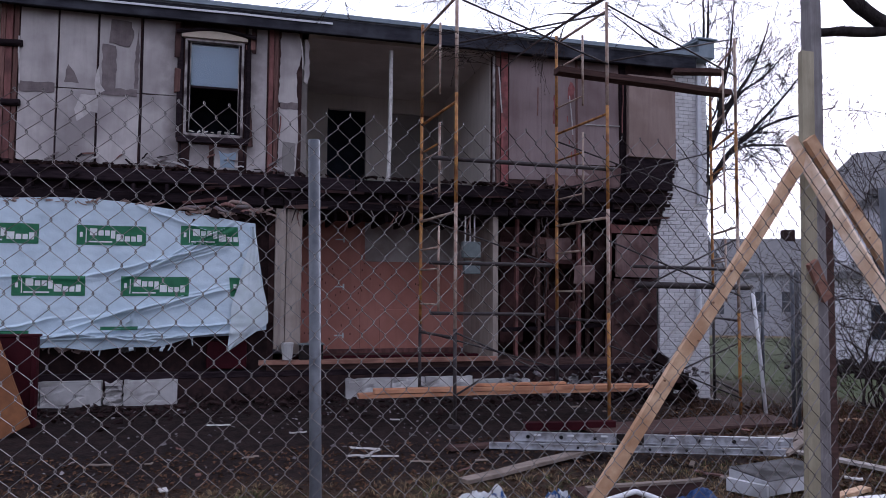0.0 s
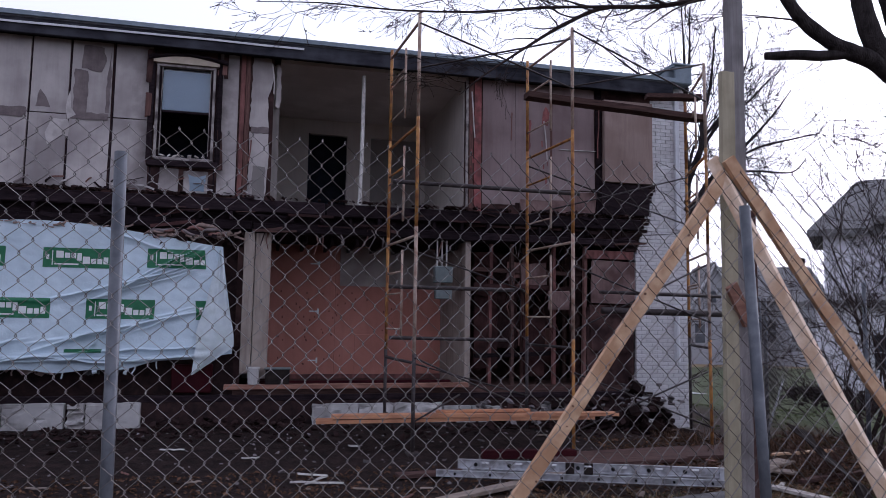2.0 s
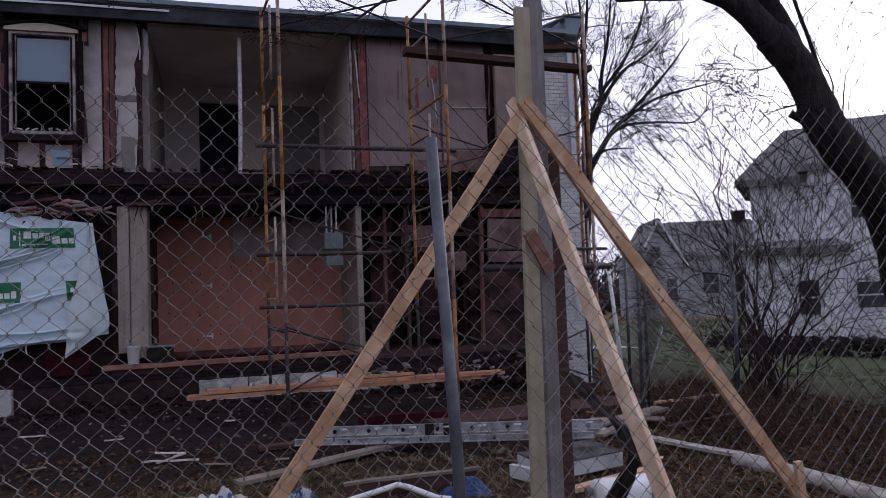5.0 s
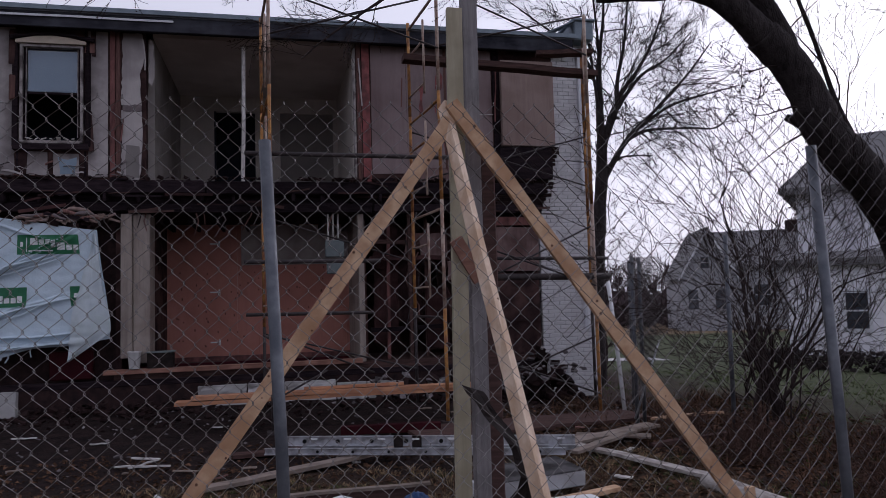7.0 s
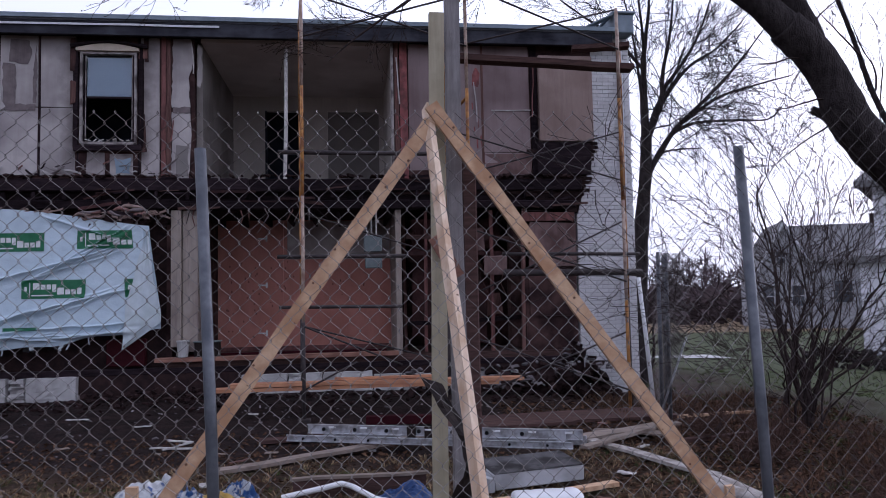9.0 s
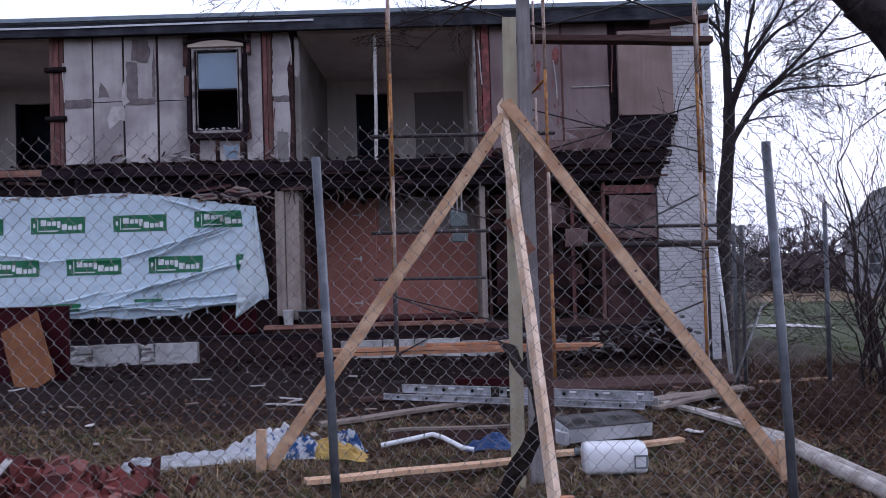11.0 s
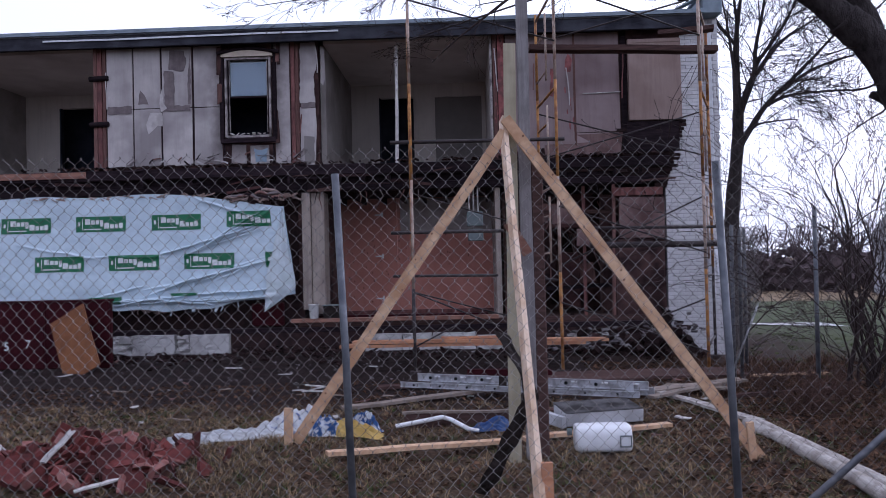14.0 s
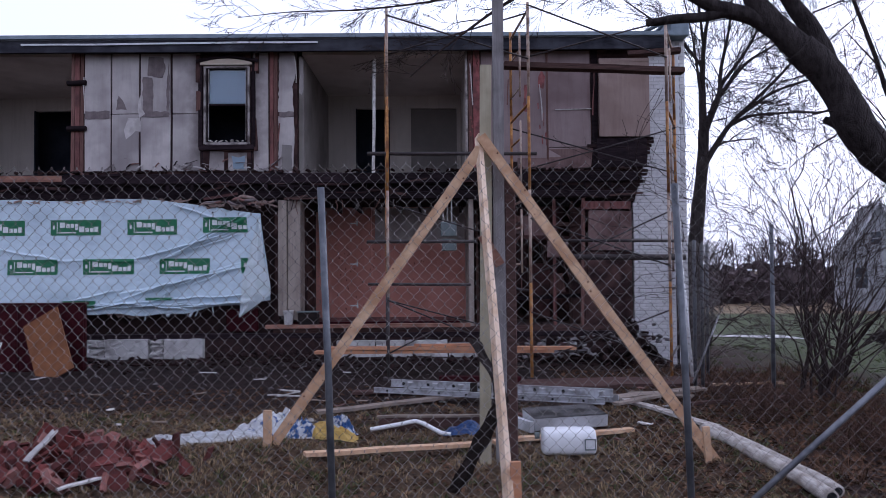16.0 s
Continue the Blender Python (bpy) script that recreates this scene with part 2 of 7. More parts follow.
M_OPLANK = surf("orange_plank", (0.42, 0.19, 0.10), (0.58, 0.30, 0.17), 0.8, 5, grain=(0.3, 6, 6), stain=((0.3, 0.13, 0.08), 0.6, 4), rnd=0.1)
M_NEWWOOD = surf("new_lumber", (0.46, 0.28, 0.17), (0.66, 0.46, 0.30), 0.75, 6, grain=(1.5, 6, 1.5), stain=((0.36, 0.19, 0.10), 0.7, 4), rnd=0.08)
M_PALEWOOD = surf("pale_lumber", (0.58, 0.42, 0.30), (0.76, 0.61, 0.48), 0.75, 7, grain=(6, 1.2, 1.2), stain=((0.46, 0.29, 0.18), 0.7, 5))
M_POSTWOOD = surf("treated_lumber", (0.30, 0.27, 0.19), (0.42, 0.37, 0.27), 0.8, 5, grain=(4, 4, 0.3), stain=((0.2, 0.17, 0.11), 0.5, 3))
M_KNOT = surf("wood_knot", (0.09, 0.045, 0.03), (0.2, 0.10, 0.06), 0.8, 30)
M_GREYPOLE = surf("weathered_grey_post", (0.20, 0.185, 0.19), (0.30, 0.28, 0.285), 0.9, 8, grain=(5, 5, 0.25), bump=0.6, stain=((0.11, 0.1, 0.1), 0.6, 3))
M_OLDWOOD = surf("weathered_board", (0.17, 0.135, 0.115), (0.29, 0.235, 0.20), 0.9, 6, grain=(0.5, 4, 4), stain=((0.1, 0.075, 0.06), 0.6, 3), rnd=0.2)
M_GALV = surf("galvanised_steel", (0.09, 0.098, 0.115), (0.165, 0.172, 0.192), 0.45, 12, metal=0.5, bump=0.1, stain=((0.05, 0.055, 0.07), 0.5, 7))
M_WIRE = surf("galvanised_wire", (0.085, 0.08, 0.08), (0.27, 0.252, 0.245), 0.5, 40, metal=0.5, bump=0.0, stain=((0.07, 0.05, 0.045), 0.45, 2.2))
M_RAIL = surf("bright_galvanised_rail", (0.14, 0.148, 0.17), (0.26, 0.27, 0.30), 0.42, 14, metal=0.45, bump=0.1, stain=((0.08, 0.082, 0.095), 0.5, 9))
M_ALU = surf("aluminium", (0.40, 0.41, 0.45), (0.56, 0.57, 0.61), 0.4, 10, metal=0.5, bump=0.15, stain=((0.20, 0.19, 0.19), 0.7, 11))
M_DIRTY = surf("dirty_grey_facing", (0.035, 0.033, 0.035), (0.13, 0.126, 0.13), 0.7, 6, stain=((0.02, 0.018, 0.018), 0.85, 4))
# Near-black discs carry the shade inside rung holes and hollow post ends.
M_HOLE = surf("hole_shade_black", (0.01, 0.01, 0.012), (0.02, 0.02, 0.022), 0.9, 10)
M_PLASTICW = surf("white_plastic", (0.70, 0.71, 0.74), (0.78, 0.79, 0.81), 0.4, 6, bump=0.05, spec=0.5)
M_PLASTICB = surf("blue_plastic", (0.02, 0.06, 0.20), (0.04, 0.11, 0.32), 0.4, 8, spec=0.5)
M_BAGY = surf("yellow_plastic", (0.62, 0.42, 0.10), (0.72, 0.52, 0.17), 0.5, 9)
M_BAGB = surf("blue_printed_plastic", (0.03, 0.10, 0.30), (0.66, 0.70, 0.76), 0.45, 13)
for _e, _p in zip(M_BAGB.node_tree.nodes["Color Ramp"].color_ramp.elements, (0.49, 0.53)):
    _e.position = _p
M_BAGW = surf("dirty_white_plastic", (0.62, 0.64, 0.67), (0.76, 0.78, 0.81), 0.42, 7, stain=((0.38, 0.35, 0.32), 0.5, 9), spec=0.5)
M_BAGP = surf("white_plastic_with_blue_print", (0.78, 0.79, 0.81), (0.05, 0.13, 0.36), 0.4, 11, stain=((0.7, 0.71, 0.74), 0.6, 7), spec=0.5)
for _e, _p in zip(M_BAGP.node_tree.nodes["Color Ramp"].color_ramp.elements, (0.56, 0.60)):
    _e.position = _p
M_RED = surf("red_broken_tile", (0.06, 0.013, 0.012), (0.18, 0.04, 0.034), 0.85, 6, bump=0.4, stain=((0.035, 0.016, 0.015), 0.8, 5), rnd=0.5)
M_REDPALE = surf("mortar_smeared_tile", (0.20, 0.075, 0.065), (0.34, 0.17, 0.145), 0.9, 9, bump=0.4, stain=((0.12, 0.035, 0.03), 0.7, 6), rnd=0.3)
M_DRED = surf("dark_red_sheet", (0.026, 0.005, 0.008), (0.048, 0.009, 0.012), 0.8, 3)
M_OSB = surf("orange_board", (0.16, 0.062, 0.026), (0.24, 0.10, 0.042), 0.85, 9, bump=0.3, stain=((0.12, 0.045, 0.02), 0.5, 3))
M_TAR = surf("black_tar_paper", (0.012, 0.01, 0.01), (0.035, 0.026, 0.024), 0.8, 8)
M_FOAM = surf("grey_foam_board", (0.46, 0.47, 0.50), (0.58, 0.59, 0.62), 0.8, 5, stain=((0.22, 0.22, 0.22), 0.6, 3))
M_RUBBLE = surf("dark_rubble", (0.012, 0.007, 0.0075), (0.042, 0.025, 0.024), 0.95, 6, bump=0.5, island=0.5)
M_PLASTER = surf("broken_plaster", (0.09, 0.075, 0.08), (0.22, 0.20, 0.205), 0.95, 8, bump=0.5, island=0.6)
M_LITTER = surf("pale_litter", (0.35, 0.33, 0.32), (0.62, 0.60, 0.58), 0.85, 10, rnd=0.2)
M_BARK = surf("dark_bark", (0.02, 0.016, 0.017), (0.068, 0.057, 0.057), 0.95, 14, grain=(1, 1, 0.35), bump=0.9)
M_BARK.node_tree.nodes["Bump"].inputs["Distance"].default_value = 0.04
M_BAYSIDE = surf("darker_plaster", (0.24, 0.215, 0.205), (0.31, 0.28, 0.265), 0.95, 1.6, bump=0.15, stain=((0.15, 0.13, 0.125), 0.6, 1.1))
M_TWIG = surf("twig_bark", (0.02, 0.014, 0.014), (0.055, 0.04, 0.038), 0.9, 20)
M_GRASS = surf("dry_grass", (0.09, 0.06, 0.032), (0.30, 0.215, 0.125), 0.9, 10, island=0.65, bump=0)
M_GRASSG = surf("green_grass", (0.034, 0.05, 0.016), (0.095, 0.112, 0.045), 0.9, 10, island=0.55, bump=0)
M_LEAF = surf("dead_leaves", (0.04, 0.021, 0.014), (0.125, 0.071, 0.044), 0.9, 10, island=0.65, bump=0)
M_HSIDE = surf("pale_clapboard", (0.72, 0.71, 0.76), (0.82, 0.81, 0.86), 0.8, 3, grain=(0.3, 0.3, 2))
M_HROOF = surf("grey_shingles", (0.13, 0.125, 0.13), (0.2, 0.195, 0.2), 0.9, 4)
M_HGREY = surf("grey_siding", (0.30, 0.30, 0.325), (0.38, 0.38, 0.40), 0.85, 2, grain=(0.3, 0.3, 2))
M_HPANE = surf("far_window", (0.03, 0.035, 0.045), (0.06, 0.065, 0.08), 0.15, 1, bump=0, spec=0.6)
M_ROAD = surf("pale_pavement", (0.30, 0.30, 0.30), (0.52, 0.52, 0.52), 0.9, 1.2)
M_BRAMBLE = surf("dead_bramble", (0.045, 0.026, 0.022), (0.11, 0.066, 0.052), 0.9, 20)
M_WOODS = surf("bare_woods", (0.062, 0.046, 0.05), (0.115, 0.087, 0.09), 0.95, 0.6, island=0.3)
M_INSUL = surf("torn_insulation", (0.20, 0.13, 0.11), (0.36, 0.27, 0.24), 0.95, 9, bump=0.8)
# Pale tone for the added bay floor that throws light up.
M_BOUNCEFLOOR = surf("pale_bounce_floor", (0.34, 0.29, 0.26), (0.48, 0.42, 0.38), 0.85, 4, grain=(5, 0.4, 1), stain=((0.2, 0.16, 0.14), 0.6, 2))
M_METER = surf("grey_meter_box", (0.11, 0.135, 0.14), (0.175, 0.205, 0.21), 0.6, 8)

glass = bpy.data.materials.new("window_glass")
glass.use_nodes = True
gb = glass.node_tree.nodes["Principled BSDF"]
gb.inputs["Base Color"].default_value, gb.inputs["Roughness"].default_value = (0.9, 0.95, 1, 1), 0.05
gb.inputs["Transmission Weight"].default_value, gb.inputs["IOR"].default_value = 1.0, 1.45


def ground_material():
    m = bpy.data.materials.new("yard_ground")
    m.use_nodes = True
    nt = m.node_tree
    n, li = nt.nodes, nt.links
    bsdf = n["Principled BSDF"]
    tc = n.new("ShaderNodeTexCoord")

    def noi(scale, detail=5):
        k = n.new("ShaderNodeTexNoise")
        k.inputs["Scale"].default_value, k.inputs["Detail"].default_value = scale, detail
        li.new(tc.outputs["Object"], k.inputs["Vector"])
        return k.outputs["Fac"]

    def ramp(src, p0, c0, p1, c1):
        k = n.new("ShaderNodeValToRGB")
        k.color_ramp.elements[0].position, k.color_ramp.elements[1].position = p0, p1
        k.color_ramp.elements[0].color, k.color_ramp.elements[1].color = (*c0, 1), (*c1, 1)
        li.new(src, k.inputs["Fac"])
        return k.outputs["Color"]

    def mix(fac, a, b):
        k = n.new("ShaderNodeMix")
        k.data_type = "RGBA"
        li.new(fac, k.inputs["Factor"])
        li.new(a, k.inputs["A"])
        li.new(b, k.inputs["B"])
        return k.outputs["Result"]

    soil = ramp(noi(7), 0.3, (0.0075, 0.0046, 0.0045), 0.72, (0.031, 0.0185, 0.0172))
    tan = ramp(noi(2), 0.3, (0.13, 0.09, 0.055), 0.7, (0.22, 0.16, 0.10))
    straw = ramp(noi(23, 8), 0.3, (0.014, 0.008, 0.0055), 0.7, (0.088, 0.055, 0.034))
    mould = ramp(noi(17, 8), 0.3, (0.010, 0.0055, 0.005), 0.7, (0.048, 0.026, 0.020))
    lawn = ramp(noi(9, 7), 0.3, (0.026, 0.034, 0.015), 0.7, (0.066, 0.078, 0.034))
    xyz = n.new("ShaderNodeSeparateXYZ")
    li.new(tc.outputs["Object"], xyz.inputs[0])

    def edge(axis, lo, hi, noise_amount=3.0):
        wob = n.new("ShaderNodeMath")
        wob.operation = "MULTIPLY_ADD"
        li.new(noi(0.7), wob.inputs[0])
        wob.inputs[1].default_value = noise_amount
        li.new(xyz.outputs[axis], wob.inputs[2])
        k = n.new("ShaderNodeMapRange")
        k.inputs["From Min"].default_value, k.inputs["From Max"].default_value = lo + noise_amount / 2, hi + noise_amount / 2
        li.new(wob.outputs[0], k.inputs["Value"])
        return k.outputs[0]

    c = mix(edge("Y", -5.6, -4.2), straw, soil)
    c = mix(edge("X", 5.9, 7.6), c, mould)
    c = mix(edge("X", 10.0, 12.5), c, lawn)
    c = mix(edge("Y", 33, 36), c, tan)
    li.new(c, bsdf.inputs["Base Color"])
    bsdf.inputs["Roughness"].default_value, bsdf.inputs["Specular IOR Level"].default_value = 0.95, 0.15
    bp = n.new("ShaderNodeBump")
    bp.inputs["Strength"].default_value, bp.inputs["Distance"].default_value = 0.8, 0.03
    li.new(noi(30, 8), bp.inputs["Height"])
    li.new(bp.outputs[0], bsdf.inputs["Normal"])
    return m


M_GROUND = ground_material()

# ---- builders ----


def finish(name, bm, material, smooth=False):
    bmesh.ops.recalc_face_normals(bm, faces=bm.faces)
    me = bpy.data.meshes.new(name)
    bm.to_mesh(me)
    bm.free()
    me.materials.append(material)
    if smooth:
        for p in me.polygons:
            p.use_smooth = True
    return me


def thing(name, loc, label, category, group="", kind=""):
    ob = new(name)
    ob.location = loc
    return tagged(ob, label, category, group, kind)


def part(name, bm, material, parent, label="", smooth=False, kind=""):
    """One mesh under a thing or a part; its points are in the world's metres."""
    ob = new(name, finish(name, bm, material, smooth))
    ob.parent = parent
    if parent.type == "EMPTY":
        ob.matrix_parent_inverse = Matrix.Translation(-Vector(parent.location))
    return tagged(ob, label, kind=kind)


def solo(name, bm, material, label, category, group="", kind="", smooth=False):
    """A thing of one mesh, with its origin at the middle of its base."""
    lo = Vector([min(v.co[i] for v in bm.verts) for i in range(3)])
    hi = Vector([max(v.co[i] for v in bm.verts) for i in range(3)])
    base = Vector(((lo.x + hi.x) / 2, (lo.y + hi.y) / 2, lo.z))
    bmesh.ops.translate(bm, verts=bm.verts, vec=-base)
    ob = new(name, finish(name, bm, material, smooth))
    ob.location = base
    return tagged(ob, label, category, group, kind)


def box(bm, x0, x1, y0, y1, z0, z1, jit=0.0, rng=None):
    vs = [bm.verts.new((x + (rng.uniform(-jit, jit) if jit else 0), y + (rng.uniform(-jit, jit) if jit else 0), z + (rng.uniform(-jit, jit) if jit else 0)))
          for x in (x0, x1) for y in (y0, y1) for z in (z0, z1)]
    for f in ((0, 1, 3, 2), (4, 6, 7, 5), (0, 4, 5, 1), (2, 3, 7, 6), (0, 2, 6, 4), (1, 5, 7, 3)):
        bm.faces.new([vs[i] for i in f])
    return vs


def slab(x0, x1, y0, y1, z0, z1, bev=0.0, jit=0.0, rng=None):
    bm = bmesh.new()
    box(bm, x0, x1, y0, y1, z0, z1, jit, rng)
    if bev:
        bmesh.ops.bevel(bm, geom=bm.edges[:], offset=bev, segments=1, affect="EDGES")
    return bm


def bar(bm, p, q, w, h, up=(0, 0, 1), cuts=1, wob=0.0, rng=None):
    """A squared timber from p to q, w wide and h deep, with a little warp."""
    p, q = Vector(p), Vector(q)
    d = (q - p).normalized()
    a = d.cross(Vector(up))
    if a.length < 1e-4:
        a = d.cross(Vector((1, 0, 0)))
    a.normalize()
    b = a.cross(d)
    rings = []
    for i in range(cuts + 1):
        c = p.lerp(q, i / cuts)
        if wob and rng:
            c = c + a * rng.uniform(-wob, wob) + b * rng.uniform(-wob, wob)
        rings.append([bm.verts.new(c + a * sx * w / 2 + b * sy * h / 2) for sx, sy in ((-1, -1), (1, -1), (1, 1), (-1, 1))])
    for r0, r1 in zip(rings, rings[1:]):
        for k in range(4):
            bm.faces.new((r0[k], r0[(k + 1) % 4], r1[(k + 1) % 4], r1[k]))
    bm.faces.new(rings[0][::-1])
    bm.faces.new(rings[-1])


def timber(p, q, w, h, up=(0, 0, 1), bev=0.004, cuts=3, wob=0.004, seed=1):
    bm = bmesh.new()
    bar(bm, p, q, w, h, up, cuts, wob, random.Random(seed))
    if bev:
        es = [e for e in bm.edges if e.is_manifold and e.calc_face_angle(0) > 0.7]
        bmesh.ops.bevel(bm, geom=es, offset=bev, segments=1, affect="EDGES")
    return bm


def tube(bm, pts, radii, sides=6, cap=True):
    pts = [Vector(p) for p in pts]
    if not isinstance(radii, (list, tuple)):
        radii = [radii] * len(pts)
    rings = []
    ref = Vector((0.31, 0.87, 0.38)).normalized()
    for i, p in enumerate(pts):
        d = (pts[min(i + 1, len(pts) - 1)] - pts[max(i - 1, 0)]).normalized()
        a = d.cross(ref)
        if a.length < 0.05:
            a = d.cross(Vector((1, 0, 0)))
        a.normalize()
        b = d.cross(a)
        rings.append([bm.verts.new(p + (a * math.cos(6.28319 * k / sides) + b * math.sin(6.28319 * k / sides)) * radii[i]) for k in range(sides)])
    for r0, r1 in zip(rings, rings[1:]):
        for k in range(sides):
            bm.faces.new((r0[k], r0[(k + 1) % sides], r1[(k + 1) % sides], r1[k]))
    if cap:
        bm.faces.new(rings[0][::-1])
        bm.faces.new(rings[-1])


def pipe(pts, radii, sides=10):
    bm = bmesh.new()
    tube(bm, pts, radii, sides)
    return bm


def chunk(bm, c, size, rng, flat=0.6):
    """A broken lump: a jittered, turned box."""
    e = Euler((rng.uniform(-0.6, 0.6), rng.uniform(-0.6, 0.6), rng.uniform(0, 6.28))).to_matrix()
    s = Vector((size * rng.uniform(0.6, 1.2), size * rng.uniform(0.4, 0.9), size * flat * rng.uniform(0.5, 1.0)))
    vs = []
    for x in (-1, 1):
        for y in (-1, 1):
            for z in (-1, 1):
                v = Vector((x * s.x, y * s.y, z * s.z)) * 0.5 * rng.uniform(0.75, 1.15)
                vs.append(bm.verts.new(Vector(c) + e @ v))
    for f in ((0, 1, 3, 2), (4, 6, 7, 5), (0, 4, 5, 1), (2, 3, 7, 6), (0, 2, 6, 4), (1, 5, 7, 3)):
        bm.faces.new([vs[i] for i in f])


def smooth01(a, b, x):
    t = min(1, max(0, (x - a) / (b - a)))
    return t * t * (3 - 2 * t)


def ground_z(x, y):
    """Height of the yard: banked towards the house, falling away beyond it."""
    far = math.hypot(max(0, x - 9.5), max(0, y - 2.0))
    z = 0.12 * smooth01(-3.2, -0.6, y) * (1 - smooth01(5.0, 8.0, x)) * (1 - smooth01(0.5, 3, y))
    z -= 0.10 * smooth01(-2.5, -0.5, y) * smooth01(6.5, 8.5, x)
    z -= 0.069 * min(max(0.0, far - 2.0), 10.5) + 0.02 * min(max(0.0, far - 12.5), 48.0)
    if -16 < y < 4 and -14 < x < 16:
        z += 0.06 * math.exp(-((x - 2.6) ** 2 + (y + 7.2) ** 2) / 1.5) + 0.13 * math.exp(-((x - 2.85) ** 2 + (y + 7.25) ** 2) / 0.4) + 0.07 * math.exp(-((x - 6.9) ** 2 + (y + 7.2) ** 2))
        z += 0.035 * (noise.noise(Vector((x * 0.9, y * 0.9, 3))) + 0.5 * noise.noise(Vector((x * 3.1, y * 3.1, 8))))
    return z

# ---- ground ----


def spread(lo, near0, near1, hi, step, grow=1.35):
    xs = list(np.arange(near0, near1 + 1e-6, step))
    d, x = step, near1
    while x < hi:
        d *= grow
        x += d
        xs.append(x)
    d, x = step, near0
    while x > lo:
        d *= grow
        x -= d
        xs.insert(0, x)
    return xs


def build_ground():
    xs, ys = spread(-400, -6, 13, 900, 0.16), spread(-400, -14, 3, 900, 0.16)
    verts = [(x, y, ground_z(x, y)) for y in ys for x in xs]
    w = len(xs)
    faces = [(j * w + i, j * w + i + 1, (j + 1) * w + i + 1, (j + 1) * w + i) for j in range(len(ys) - 1) for i in range(w - 1)]
    me = bpy.data.meshes.new("ground")
    me.from_pydata(verts, [], faces)
    me.materials.append(M_GROUND)
    for p in me.polygons:
        p.use_smooth = True
    tagged(new("ground", me), "brown muddy yard with dry grass, greener lawn beyond", "ground", kind="structure")


build_ground()

# ---- the house ----
house = thing("house", (2.5, 4.5, 0.1), "two-storey brick house half demolished, sheathing and charred beams exposed", "house")


def hbox(name, mat, x0, x1, y0, y1, z0, z1, bev=0.0, label="", parent=None, jit=0.0, seed=0):
    return part(name, slab(x0, x1, y0, y1, z0, z1, bev, jit, random.Random(seed)), mat, parent or house, label)


# core of the upper wall round the window, behind the sheathing
for x0, x1, z0, z1 in ((-2.49, 0.0, 3.56, 5.86), (0.865, 1.75, 3.56, 5.86), (0.0, 0.865, 3.56, 4.10), (0.0, 0.865, 5.62, 5.86)):
    hbox("wall", M_DARKWALL, x0, x1, 0.004, 0.16, z0, z1)
hbox("wall", M_DARKWALL, 4.95, 8.40, 0.004, 0.16, 3.30, 5.90)
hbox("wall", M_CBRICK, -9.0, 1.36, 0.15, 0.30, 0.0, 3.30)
# side walls, back wall, floors
hbox("wall", M_HGREY, -9.2, -9.0, 0.0, 9.0, 0.0, 6.0)
hbox("wall", M_HGREY, -9.0, 9.0, 8.8, 9.0, 0.0, 6.0)
hbox("wall", M_WBRICK, 8.86, 9.08, 0.23, 9.0, -0.6, 6.0, label="white painted side wall")
hbox("floor", M_CHAR, -9.0, 8.86, 0.31, 8.8, 3.30, 3.55)

# upper sheathing
sheets = ((-2.24, -1.755), (-1.725, -1.225), (-1.19, -0.63), (-0.585, -0.07))
for i, (x0, x1) in enumerate(sheets):
    hbox("wall_panel", M_GYP, x0, x1, -0.022, 0.0, 3.62, 4.692, 0.003, jit=0.006, seed=i)
    hbox("wall_panel", M_GYP, x0, x1, -0.022, 0.0, 4.705, 5.84, 0.003, jit=0.006, seed=i + 9)
for x0, x1, z0, z1 in ((0.93, 1.21, 3.6, 5.84), (0.10, 0.38, 3.62, 3.98), (0.45, 0.80, 3.62, 3.96)):
    hbox("wall_panel", M_GYP, x0, x1, -0.02, 0.0, z0, z1, 0.003, jit=0.012, seed=int(x0 * 50))


def ragged(name, mat, pts, y, thick, seed, label=""):
    """A torn sheet: an outline with rough edges, given its thickness."""
    rng = random.Random(seed)
    out = []
    for (x0, z0), (x1, z1) in zip(pts, pts[1:] + pts[:1]):
        n = max(1, int(math.hypot(x1 - x0, z1 - z0) / 0.07))
        for k in range(n):
            t = k / n
            j = 0.012 if k else 0
            out.append((x0 + (x1 - x0) * t + rng.uniform(-j, j), z0 + (z1 - z0) * t + rng.uniform(-j, j)))
    bm = bmesh.new()
    f = bm.faces.new([bm.verts.new((x, y, z)) for x, z in out])
    r = bmesh.ops.extrude_face_region(bm, geom=[f])
    bmesh.ops.translate(bm, verts=[v for v in r["geom"] if isinstance(v, bmesh.types.BMVert)], vec=(0, -thick, 0))
    return part(name, bm, mat, house, label)


ragged("wall_panel", M_GYP, [(1.40, 3.58), (1.66, 3.56), (1.70, 4.2), (1.69, 4.62), (1.40, 4.64)], -0.002, 0.02, 3)
ragged("wall_panel", M_GYP, [(1.40, 4.72), (1.69, 4.72), (1.66, 5.2), (1.74, 5.5), (1.70, 5.84), (1.42, 5.84)], -0.002, 0.02, 4)
ragged("wall_panel", M_GYP, [(1.78, 5.1), (1.80, 5.8), (1.86, 5.7), (1.87, 5.2), (1.83, 5.05)], 0.05, 0.02, 5)
ragged("torn_patch", M_TORN, [(-1.15, 4.74), (-0.96, 4.74), (-0.95, 5.1), (-0.97, 5.38), (-1.15, 5.40)], -0.024, 0.004, 6, "torn brown paper")
ragged("torn_patch", M_TORN, [(-1.06, 5.42), (-0.78, 5.38), (-0.72, 5.55), (-0.76, 5.76), (-1.04, 5.78)], -0.024, 0.004, 13, "torn brown paper")
